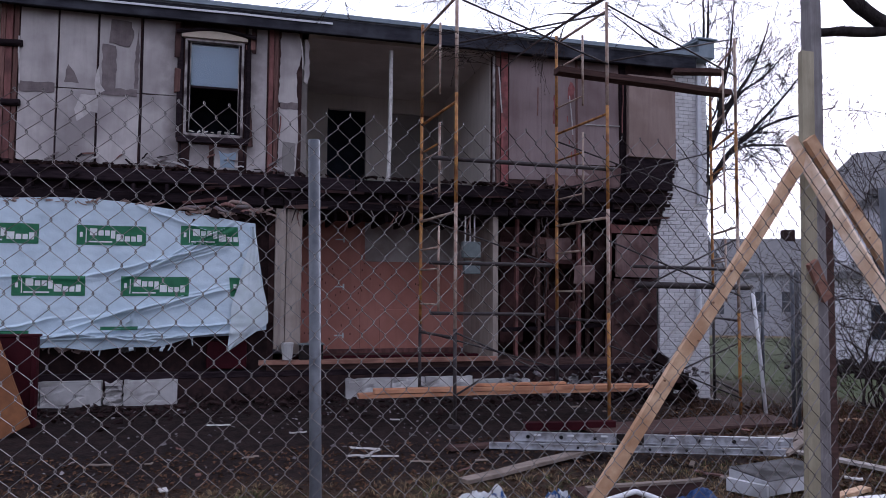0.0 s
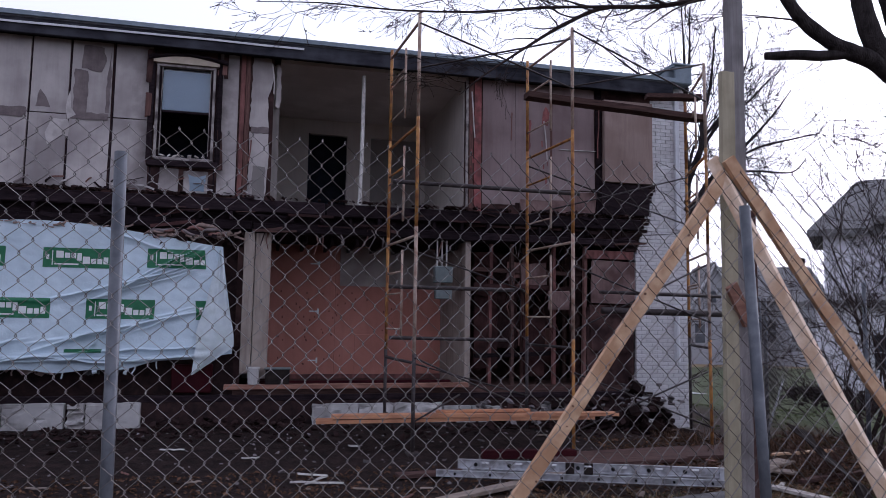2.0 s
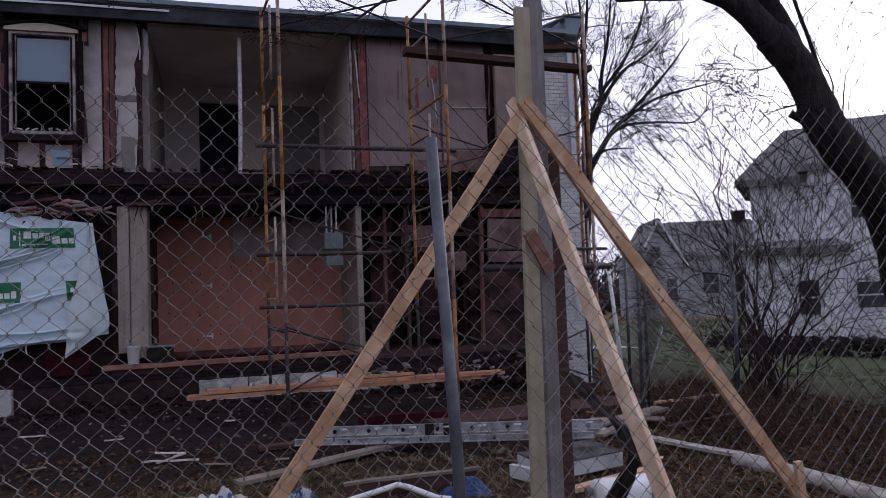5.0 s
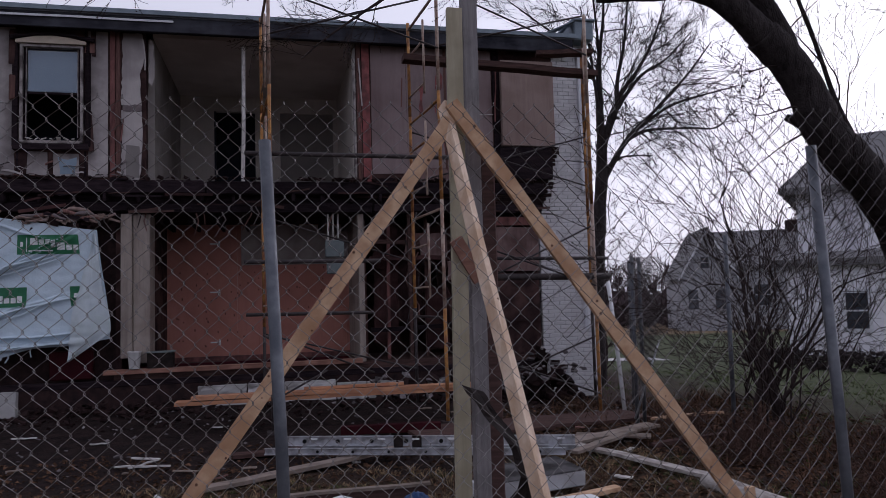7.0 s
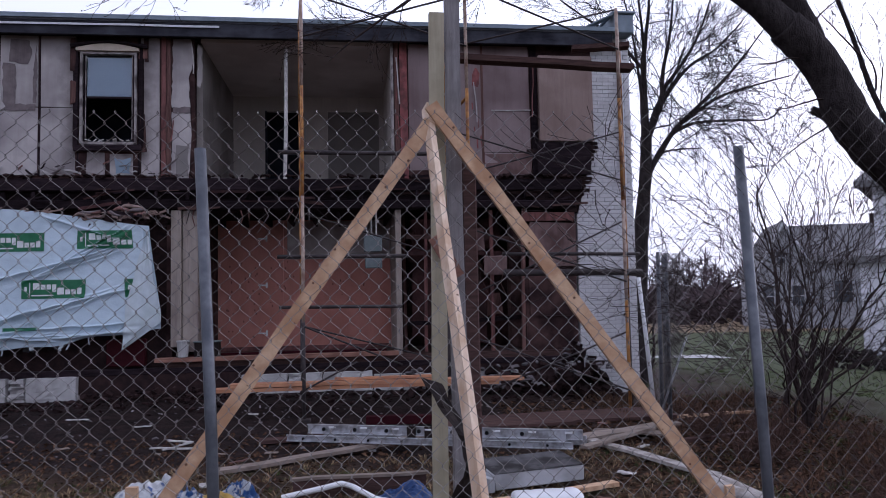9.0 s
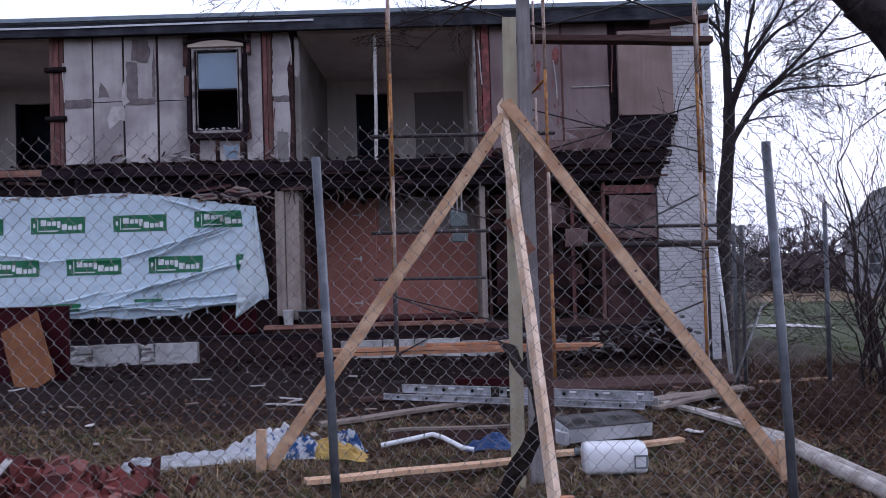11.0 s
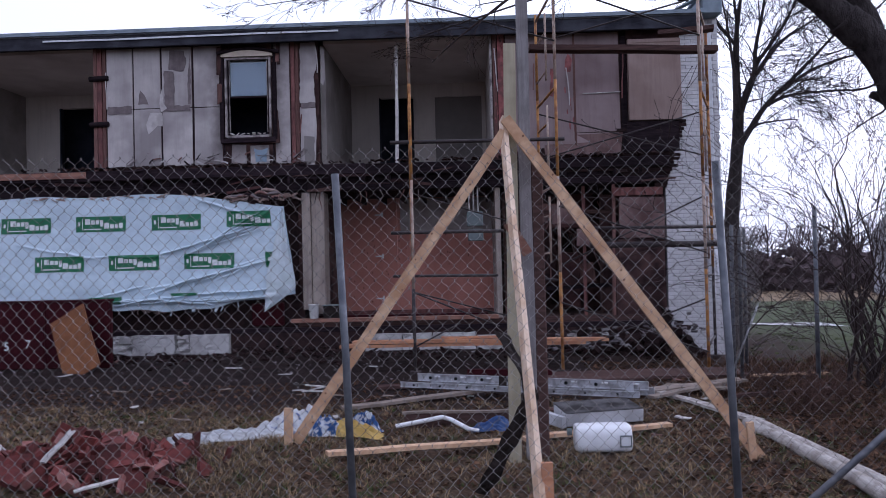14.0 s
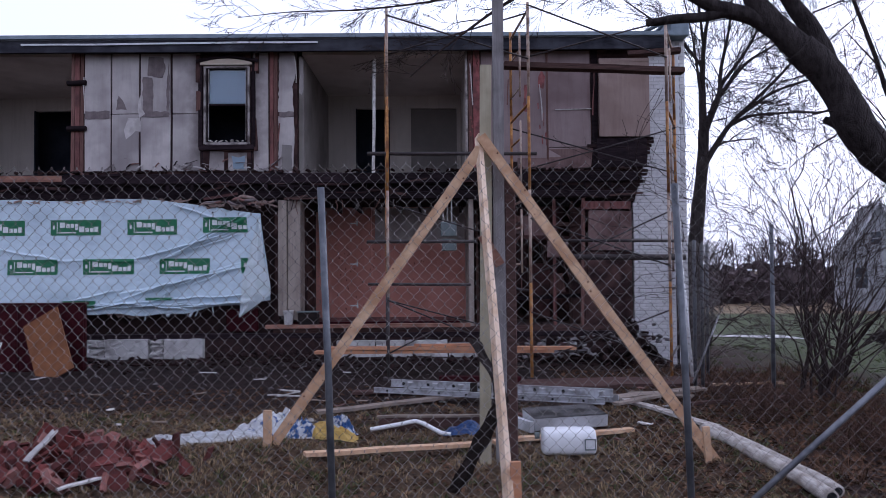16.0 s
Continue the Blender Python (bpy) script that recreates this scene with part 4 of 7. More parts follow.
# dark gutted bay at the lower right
# The bay's back and side share one dark brown tone.
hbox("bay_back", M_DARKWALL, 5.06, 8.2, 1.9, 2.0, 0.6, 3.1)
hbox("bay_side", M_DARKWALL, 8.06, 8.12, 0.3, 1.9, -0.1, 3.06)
rng = random.Random(77)
for i, x in enumerate((5.18, 5.47, 5.83, 6.2, 6.6, 6.98, 7.1)):
    y = rng.uniform(0.05, 1.2)
    part("stud", timber((x, y, 0.6), (x + rng.uniform(-0.05, 0.05), y, 3.05), 0.05, 0.09, (0, 1, 0), seed=i), (M_STUD, M_STUDRED, M_DPLANK)[i % 3], house)
for i in range(16):
    x, z, y = rng.uniform(5.15, 7.6), rng.uniform(1.2, 2.9), rng.uniform(0.2, 1.7)
    bm = bmesh.new()
    w, h = rng.uniform(0.12, 0.5), rng.uniform(0.15, 0.55)
    bar(bm, (x, y, z), (x + w, y + rng.uniform(-0.1, 0.1), z + rng.uniform(-0.08, 0.08)), 0.02, h, (0, 0, 1), 2, 0.01, rng)
    part("scrap_board", bm, (M_DARKWALL, M_SMOKEPINK, M_STUD, M_MAROON, M_DPLANK)[i % 5], house)
for i in range(16):
    x, y = rng.uniform(5.1, 7.3), rng.uniform(-0.05, 1.2)
    z0, ln = rng.uniform(2.3, 3.05), rng.uniform(0.3, 1.5)
    pts = [(x + 0.12 * math.sin(k * 1.3 + i), y, max(0.7, z0 - ln * k / 5)) for k in range(6)]
    part("hanging_cable", pipe(pts, rng.uniform(0.006, 0.014), 5), (M_DSTEEL, M_MAROON, M_STUD, M_DSTEEL)[i % 4], house)
hbox("scrap_panel", M_SMOKEPINK, 7.22, 8.03, -0.03, 0.0, 2.05, 2.80, 0.004, jit=0.02, seed=5)
hbox("scrap_panel", M_STUDRED, 7.1, 8.0, -0.05, -0.01, 2.83, 2.97, 0.004, jit=0.02, seed=6)
hbox("scrap_panel", M_DARKWALL, 7.15, 8.05, 0.02, 0.1, 0.5, 2.0, 0.004, jit=0.02, seed=7)
hbox("scrap_panel", M_SMOKEPINK, 6.45, 6.85, 0.05, 0.08, 1.95, 2.25, 0.004, jit=0.02, seed=8)
heap = bmesh.new()
for k in range(420):
    x = rng.uniform(5.1, 8.3)
    y = rng.uniform(-0.9, 1.6)
    top = 0.25 + 0.35 * smooth01(-0.9, 0.5, y) + 0.25 * smooth01(6.8, 8.2, x)
    chunk(heap, (x, y, rng.uniform(-0.05, top)), rng.uniform(0.08, 0.28), rng, 0.6)
part("rubble", heap, M_RUBBLE, house, kind="stuff")
pale = bmesh.new()
for k in range(170):
    x, y = rng.uniform(5.1, 8.4), rng.uniform(-1.0, 0.4)
    top = 0.25 + 0.35 * smooth01(-0.9, 0.5, y) + 0.25 * smooth01(6.8, 8.2, x)
    chunk(pale, (x, y, top * rng.uniform(0.7, 1.05)), rng.uniform(0.04, 0.14), rng, 0.4)
part("plaster_rubble", pale, M_PLASTER, house, kind="stuff")
# smoked boards that still close parts of the gutted bay
for i, (x0, x1, y, z0, z1, m) in enumerate(((5.28, 5.66, 0.55, 0.9, 2.95, M_MAROON), (5.70, 6.12, 0.75, 1.25, 2.9, M_DARKWALL), (6.16, 6.55, 0.5, 0.8, 1.8, M_MAROON), (6.2, 6.9, 0.9, 2.2, 2.98, M_MAROON),
                                            (6.95, 7.18, 0.35, 0.7, 2.9, M_DARKWALL), (6.6, 7.1, 1.1, 0.7, 2.1, M_MAROON), (7.2, 8.02, -0.02, 1.25, 2.02, M_DARKWALL))):
    hbox("smoked_board", m, x0, x1, y, y + 0.03, z0, z1, 0.004, jit=0.04, seed=i + 90)
for i, z in enumerate((2.62, 2.32, 1.15)):
    part("cross_rail", timber((5.15, 0.3 - 0.1 * i, z), (7.2, 0.35, z + 0.05 * (i - 1)), 0.05, 0.07, (0, 0, 1), 0.004, 4, 0.012, 70 + i), (M_DPLANK, M_MAROON, M_CHAR)[i], house)

# meter box with conduits
met = thing("meter_box", (4.58, 0.1, 2.1), "grey electric meter box on hanging conduits", "meter box")
part("case", slab(4.44, 4.74, 0.03, 0.17, 2.35, 2.62, 0.01), M_METER, met)
part("case", slab(4.46, 4.74, 0.04, 0.16, 2.08, 2.30, 0.01), M_METER, met)
for x in (4.49, 4.57, 4.65):
    part("conduit", pipe([(x, 0.1, 2.6), (x, 0.1, 3.06)], 0.014, 6), M_LITTER, met)

# brickwork of the corner: courses of white painted brick, sooty toothing
hbox("brick_core", M_MORTAR, 8.10, 9.07, 0.008, 0.22, -0.5, 2.98)
hbox("brick_core", M_MORTAR, 8.42, 9.07, 0.008, 0.22, 2.98, 6.03)
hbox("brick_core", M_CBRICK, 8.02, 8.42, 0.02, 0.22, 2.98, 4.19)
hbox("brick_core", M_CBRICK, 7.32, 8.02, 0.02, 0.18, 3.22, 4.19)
part("downspout", slab(8.86, 8.95, -0.07, -0.004, 3.4, 5.85, 0.01), M_STRIP, house, "flat white downspout")
part("downspout_stub", pipe([(8.86, -0.03, 1.05), (8.84, -0.05, 2.0)], 0.05, 10), M_STRIP, house)


def brick_mesh(name, lx, mat):
    bm = slab(-lx / 2, lx / 2, -0.006, 0.05, -0.029, 0.029, 0.003)
    return finish(name, bm, mat)


COURSE = 0.0677
full, half = brick_mesh("brick", 0.195, M_WBRICK), brick_mesh("brick_half", 0.09, M_WBRICK)
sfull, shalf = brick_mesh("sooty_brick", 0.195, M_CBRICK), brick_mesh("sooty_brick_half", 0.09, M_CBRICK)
rng = random.Random(3)


def left_edge(z):
    if z < 2.98:
        return 8.07
    if z < 4.2:
        return 8.10 + 0.32 * (z - 2.98) / 1.2
    return 8.40


bricks_white, rest, count = [], bmesh.new(), 0
for c in range(int((6.0 + 0.3) / COURSE)):
    z = -0.3 + (c + 0.5) * COURSE
    x = left_edge(z) + (0.0 if c % 2 else 0.105)
    if c % 2 == 0:
        bricks_white.append((left_edge(z) + 0.045, z, half))
    while x + 0.195 < 9.09:
        bricks_white.append((x + 0.0975, z, full))
        x += 0.205
    if 9.09 - x > 0.06:
        bricks_white.append((9.085 - 0.045, z, half))
for x, z, me in bricks_white:
    count += 1
    if count <= 300:
        ob = new("brick", me)
        ob.parent = house
        ob.location = (x - 2.5, rng.uniform(-0.003, 0.003) - 4.5, z - 0.1)
    else:
        lx = 0.0975 if me is full else 0.045
        d = rng.uniform(-0.003, 0.003)
        box(rest, x - lx, x + lx, -0.006 + d, 0.05, z - 0.029, z + 0.029)
part("upper_bricks", rest, M_WBRICK2, house, kind="stuff")
for c in range(18):
    z = 2.98 + (c + 0.5) * COURSE
    edge = left_edge(z) + rng.choice((0.02, 0.10, -0.04)) * (1 if c < 9 else 0.3) + (0.05 if c > 12 else 0)
    x = edge
    while x > 7.34 and (z > 3.2 or x > 8.0):
        ob = new("sooty_brick", sfull)
        ob.parent = house
        ob.location = (x - 0.0975 - 2.5, rng.uniform(-0.03, 0.0) - 4.5, z - 0.1)
        ob.rotation_euler = (0, rng.uniform(-0.03, 0.03), 0)
        x -= 0.205

# ---- the tarp on the lower wall ----


def tarp_edges(x):
    """Upper and lower edge of the sheet at x."""
    s = smooth01(-0.9, 1.1, x)
    top = 3.07 - 0.27 * s + 0.02 * math.sin(x * 3.1)
    low = 0.98 - 0.05 * math.sin((x + 2.3) * 1.1) + 0.16 * smooth01(-0.8, 1.0, x) + 0.02 * math.sin(x * 7)
    return top, low


# folds of the sheet: from, to, depth, width
FOLDS = (((-1.3, 1.94), (-0.1, 2.26), 0.05, 0.05), ((-0.2, 2.22), (0.75, 2.78), 0.055, 0.05), ((-0.5, 2.12), (0.45, 2.42), 0.035, 0.035),
         ((-0.55, 2.98), (0.55, 2.62), 0.03, 0.045), ((-2.4, 1.2), (-1.55, 1.38), 0.03, 0.05), ((-1.5, 1.2), (-0.5, 1.55), 0.04, 0.05),
         ((-0.5, 1.5), (0.6, 1.85), 0.03, 0.05), ((-1.6, 1.12), (-0.6, 1.22), 0.05, 0.035), ((-0.7, 1.22), (0.8, 1.28), 0.06, 0.035), ((-2.3, 1.0), (-1.2, 1.17), 0.05, 0.03),
         ((-1.3, 1.15), (-0.3, 1.04), 0.06, 0.03), ((-0.4, 1.06), (0.85, 1.18), 0.05, 0.03), ((-0.72, 1.2), (-0.58, 1.42), 0.05, 0.025), 
         *(((-0.85 + 0.13 * k, 1.9 + 0.055 * k), (0.62 + 0.05 * k, 2.40 + 0.075 * k), 0.02 + 0.006 * (k % 3), 0.035 + 0.01 * (k % 2)) for k in range(6)),
         *(((-1.5 + 0.34 * k, 1.33 + 0.04 * k), (-0.3 + 0.3 * k, 1.55 + 0.085 * k), 0.024 + 0.008 * (k % 2), 0.04) for k in range(5)),
         *(((-3.2 + 0.5 * k, 1.06 + 0.02 * (k % 3)), (-2.2 + 0.5 * k, 1.16 - 0.03 * (k % 2)), 0.04, 0.03) for k in range(7)),
         ((-3.9, 2.2), (-2.4, 1.9), 0.02, 0.05), ((-2.6, 1.95), (-1.2, 1.93), 0.025, 0.045), ((0.98, 2.7), (1.02, 1.5), 0.03, 0.04))


def tarp_y(x, z):
    f = 0.022 * noise.noise(Vector((x * 1.6, z * 2.6, 1.0))) + 0.006 * noise.noise(Vector((x * 8, z * 11, 5.0)))
    f += 0.012 * math.sin(x * 3.3 + z * 1.4)
    for (xa, za), (xb, zb), depth, width in FOLDS:
        ln = math.hypot(xb - xa, zb - za)
        ux, uz = (xb - xa) / ln, (zb - za) / ln
        s = ((x - xa) * ux + (z - za) * uz) / ln
        if -0.15 < s < 1.15:
            width *= 0.5
            d = -(x - xa) * uz + (z - za) * ux + 0.03 * noise.noise(Vector((s * 4, xa, za)))
            if abs(d) < 4 * width:
                e = smooth01(-0.15, 0.25, s) * smooth01(1.15, 0.75, s)
                k = max(0.0, 1 - abs(d) / width) if d > 0 else math.exp(-abs(d) / (1.3 * width))
                f += 1.6 * depth * e * k
    return -0.12 - f - 0.06 * smooth01(2.6, 1.2, z)


tarp = thing("tarpaulin", (-1.5, -0.1, 0.9), "white house-wrap sheet with green printed panels, wrinkled, nailed over wall", "tarpaulin")
bm = bmesh.new()
NX, NZ = 520, 180
grid = []
for i in range(NX + 1):
    x = -5.2 + 6.28 * i / NX
    top, low = tarp_edges(x)
    col = []
    for j in range(NZ + 1):
        z = low + (top - low) * j / NZ
        xx = x + 0.20 * smooth01(0.2, 1.08, x) * smooth01(3.0, 1.2, z)
        col.append(bm.verts.new((xx, tarp_y(x, z), z)))
    grid.append(col)
for i in range(NX):
    for j in range(NZ):
        bm.faces.new((grid[i][j], grid[i + 1][j], grid[i + 1][j + 1], grid[i][j + 1]))
sheet = part("sheet", bm, M_TARP, tarp, smooth=True)
# the folded flap at its free corner
bm = bmesh.new()
rows = []
for j in range(41):
    t = j / 40
    z = 2.74 - 1.86 * t
    if z > 1.28:
        xr = 1.07 + 0.22 * smooth01(2.9, 1.28, z) + 0.015 * math.sin(t * 11)
        xl = 0.76 + 0.27 * smooth01(1.3, 2.75, z) + 0.012 * math.sin(t * 17)
    else:
        k = (z - 0.88) / 0.40
        xr, xl = 0.74 + 0.55 * k, 0.72 + 0.04 * k
    row = []
    for k in range(13):
        x = xr + (xl - xr) * k / 12
        row.append(bm.verts.new((x, min(tarp_y(x - 0.15, z), tarp_y(x - 0.05, z), tarp_y(x - 0.1, z)) - 0.05 - 0.025 * math.sin(k * 0.55 + t * 5) - 0.03 * t, z)))
    rows.append(row)
for a, b in zip(rows, rows[1:]):
    for k in range(12):
        bm.faces.new((a[k], a[k + 1], b[k + 1], b[k]))
part("folded_flap", bm, M_FLAP, tarp, "paler folded-over corner", smooth=True)
# torn shreds hanging under the sheet
srng = random.Random(88)
for k in range(6):
    x = srng.uniform(-1.2, 0.3)
    top, low = tarp_edges(x)
    ln, w = srng.uniform(0.03, 0.13), srng.uniform(0.015, 0.07)
    m = bmesh.new()
    bar(m, (x, -0.20, low + 0.04), (x + srng.uniform(-0.06, 0.06), -0.18, low - ln), w, 0.004, (0, 1, 0), 4, 0.012, srng)
    part("shred", m, M_FLAP, tarp)


# things showing under the lower edge of the sheet
solo("red_tub", slab(0.42, 1.0, 0.0, 0.13, 0.60, 1.02, 0.02, 0.01, random.Random(4)), M_DRED, "dark red tub standing behind the white sheet", "tub")
for x0, x1, z0, z1, mt, n in ((-0.8, -0.3, 0.86, 1.05, M_DIRTY, 34), (-1.8, -1.1, 0.86, 1.0, M_INSUL, 30)):
    m = bmesh.new()
    for q in range(n):
        x = srng.uniform(x0, x1)
        bar(m, (x, srng.uniform(-0.06, 0.02), z1), (x + srng.uniform(-0.1, 0.1), srng.uniform(-0.1, 0.02), srng.uniform(z0, z1 - 0.03)), srng.uniform(0.02, 0.09), 0.006, (0, 1, 0), 3, 0.012, srng)
    part("torn_underside", m, mt, tarp, "dirty torn underlay", kind="stuff")


def printed(x0, z0, w=0.93, h=0.285):
    """A green printed panel lying on the sheet, with pale bars for its lettering."""
    def patch(a, b, c, d, off, mat, name, parent, n=10):
        m = bmesh.new()
        nz = 14
        vs = [[None] * (nz + 1) for _ in range(n + 1)]
        for i in range(n + 1):
            for j in range(nz + 1):
                x, z = a + (b - a) * i / n, c + (d - c) * j / nz
                xx = x + 0.20 * smooth01(0.2, 1.08, x) * smooth01(3.0, 1.2, z)
                vs[i][j] = m.verts.new((xx, tarp_y(x, z) - off, z))
        for i in range(n):
            for j in range(nz):
                m.faces.new((vs[i][j], vs[i + 1][j], vs[i + 1][j + 1], vs[i][j + 1]))
        return part(name, m, mat, parent, smooth=True)
    g = patch(x0, x0 + w, z0 - h, z0, 0.008, M_GREEN, "green_panel", sheet, 48)
    for a, b, c, d in ((0.04, 0.075, 0.10, 0.17), (0.11, 0.122, 0.04, 0.25), (0.16, 0.25, 0.045, 0.145), (0.265, 0.33, 0.07, 0.145), (0.345, 0.405, 0.07, 0.145), (0.42, 0.475, 0.07, 0.185),
                       (0.49, 0.58, 0.12, 0.225), (0.595, 0.66, 0.15, 0.225), (0.675, 0.735, 0.15, 0.225), (0.75, 0.81, 0.125, 0.225), (0.14, 0.44, 0.225, 0.245)):
        a, b = a * 1.08, b * 1.08
        if a < w and h > 0.2:
            patch(x0 + a, x0 + min(b, w - 0.01), z0 - d, z0 - c, 0.013, M_PRINTW, "print_bar", g, 6)


for i, x0 in enumerate((-4.22, -2.80, -1.385)):
    printed(x0, 2.70)
printed(0.02, 2.73, 0.80)
for x0 in (-3.58, -2.17, -0.77):
    printed(x0, 1.97)
printed(0.66, 1.97, 0.14)
printed(-2.55, 1.20, 0.62, 0.13)
printed(-1.02, 1.25, 0.50, 0.05)

# ---- scaffold ----
scaf = thing("scaffold", (5.8, -1.6, 0.05), "rusty yellow tubular frame scaffold with cross braces", "scaffold")


def tube_part(name, p, q, r, mat, label=""):
    return part(name, pipe([p, q], r, 8), mat, scaf, label, smooth=True)


def scaffold_frame(xn, xf, yn, yf, lifts, bottom, foot, rungs=2):
    """Frames stacked one on another: two uprights, a ladder post, rungs. foot: the colour of the lowest near upright;
    that lift is otherwise dark and has no ladder.
    """
    for k, (z0, z1) in enumerate(lifts):
        mat = M_YELLOW if k % 2 == 0 else M_PALESTEEL
        tube_part("upright", (xn, yn, z0), (xn, yn, z1), 0.024, mat if k else foot)
        tube_part("upright", (xf, yf, z0), (xf, yf, z1), 0.024, M_YELLOW if k else M_DSTEEL)
        xm, ym = xn * 0.55 + xf * 0.45, yn * 0.55 + yf * 0.45
        tube_part("top_bar", (xn, yn, z1 - 0.12), (xf, yf, z1 - 0.12), 0.02, mat if k else M_DSTEEL)
        if k == 0:
            continue
        tube_part("ladder_post", (xm, ym, z0 + 0.15), (xm, ym, z1 - 0.25), 0.017, M_PALESTEEL)
        tube_part("mid_bar", (xm, ym, z1 - 0.55), (xf, yf, z1 - 0.55), 0.016, mat)
        for s in range(rungs):
            z = z0 + 0.3 + 0.5 * s
            tube_part("rung", (xm, ym, z), (xf, yf, z), 0.013, M_PALESTEEL)
    tube_part("foot_bar", (xn, yn, bottom + 0.33), (xf, yf, bottom + 0.33), 0.02, M_DSTEEL)
    for x, y in ((xn, yn), (xf, yf)):
        part("base_plate", slab(x - 0.08, x + 0.08, y - 0.08, y + 0.08, bottom - 0.05, bottom + 0.01), M_DSTEEL, scaf)


scaffold_frame(3.615, 3.49, -2.35, -0.9, ((0.02, 1.3), (1.3, 2.95), (2.95, 4.42), (4.42, 5.85)), 0.05, M_DSTEEL)
scaffold_frame(5.83, 5.70, -2.34, -0.9, ((0.02, 1.5), (1.5, 2.95), (2.95, 4.42), (4.42, 5.9)), 0.03, M_YELLOW, 1)
scaffold_frame(8.04, 8.62, -2.20, -0.78, ((-0.02, 1.5), (1.5, 2.9), (2.9, 4.35), (4.35, 5.65)), 0.0, M_YELLOW)
for p, q in (((5.83, -2.37, 5.85), (8.04, -2.23, 5.05)), ((5.83, -2.31, 5.05), (8.04, -2.17, 5.65)), ((3.615, -2.38, 5.7), (5.83, -2.37, 5.0)), ((3.615, -2.31, 5.1), (5.83, -2.3, 5.75)),
             ((5.83, -2.37, 2.5), (8.04, -2.23, 1.75)), ((5.83, -2.31, 1.6), (8.04, -2.17, 2.6)), ((5.83, -2.37, 1.05), (8.04, -2.23, 0.25)), ((5.83, -2.31, 0.25), (8.04, -2.17, 1.05)),
             ((3.49, -0.87, 2.9), (5.7, -0.87, 2.2)), ((3.49, -0.93, 1.2), (5.7, -0.93, 0.6)), ((3.615, -2.31, 0.42), (4.3, -2.1, 0.75)),
             ((5.7, -0.87, 4.2), (8.62, -0.75, 3.4)), ((5.7, -0.93, 3.4), (8.62, -0.8, 4.2)), ((3.615, -2.37, 1.25), (4.9, -2.2, 0.7))):
    tube_part("cross_brace", p, q, 0.013, M_DSTEEL)
for p, q, r in (((3.30, -2.30, 3.54), (5.95, -2.30, 3.52), 0.03), ((3.28, -2.28, 2.16), (5.0, -2.28, 2.15), 0.028), ((6.3, -2.27, 1.90), (8.30, -2.15, 1.88), 0.05),
                ((6.3, -2.2, 2.16), (8.30, -2.1, 2.14), 0.026), ((3.3, -2.28, 1.50), (4.9, -2.28, 1.48), 0.024)):
    tube_part("ledger", p, q, r, M_DSTEEL)


def plank(name, p, q, w, h, mat, label, cat="plank", group="", seed=1, up=(0, 0, 1), wob=0.006):
    return solo(name, timber(p, q, w, h, up, 0.005, 5, wob, seed), mat, label, cat, group)


plank("scaffold_plank", (5.55, -1.24, 5.22), (8.63, -1.24, 5.10), 0.22, 0.09, M_DPLANK, "dark weathered plank laid across the scaffold bars", group="scaffold planks")
plank("scaffold_plank", (7.75, -1.0, 5.47), (8.60, -1.24, 5.46), 0.2, 0.07, M_DPLANK, "short dark plank end on top of the scaffold", group="scaffold planks")
plank("lumber_plank", (2.42, -1.95, 0.42), (6.2, -2.12, 0.43), 0.24, 0.045, M_OPLANK, "orange-brown plank resting on the scaffold foot bars", group="low planks", seed=4)
plank("lumber_plank", (2.62, -1.98, 0.472), (6.54, -2.18, 0.475), 0.20, 0.045, M_OPLANK, "long orange-brown plank stacked on another plank", group="low planks", seed=5)
plank("lumber_plank", (4.0, -2.0, 0.52), (5.3, -2.06, 0.522), 0.1, 0.03, M_OPLANK, "short splintered lath on stacked planks", group="low planks", seed=6)

# ---- posts and braces behind the fence ----
g0 = ground_z
post = solo("timber_post", timber((4.80, -7.18, -0.25), (4.845, -7.17, 3.52), 0.10, 0.045, (0, 1, 0), 0.004, 6, 0.004, 3), M_POSTWOOD, "greenish treated upright plank set in the ground", "post")
solo("weathered_post", timber((4.95, -7.10, -0.3), (4.965, -7.10, 7.2), 0.095, 0.095, (0, 1, 0), 0.012, 9, 0.005, 8), M_GREYPOLE, "tall weathered grey square timber post, cracked", "post")


def brace(p, q, w, h, mat, label, seed, up):
    t = thing("brace", (q[0], q[1], 0), label, "timber brace", "braces of the post")
    part("timber", timber(p, q, w, h, up, 0.004, 6, 0.005, seed), mat, t)
    d = Vector(p) - Vector(q)
    rng = random.Random(seed)
    n = d.cross(Vector((0, 0, 1))).normalized()
    a = d.normalized()
    for k in range(11):
        c = Vector(q) + d * (0.05 + 0.9 * (k + rng.uniform(0.1, 0.9)) / 11)
        s = rng.uniform(0.004, 0.010)
        side = Vector((0, -1, 0)) if abs(n.y) > 0.4 else n
        b = a.cross(side).normalized()
        side = b.cross(a).normalized() if b.cross(a).dot(side) > 0 else -b.cross(a).normalized()
        off = b * rng.choice((-0.42, -0.3, 0.1, 0.35, 0.42)) * (w - 2 * s)
        kb = bmesh.new()
        tube(kb, [c + off + side * (h / 2 - 0.01), c + off + side * (h / 2 + 0.006)], s, 8)
        part("knot", kb, M_KNOT, t)
    return t


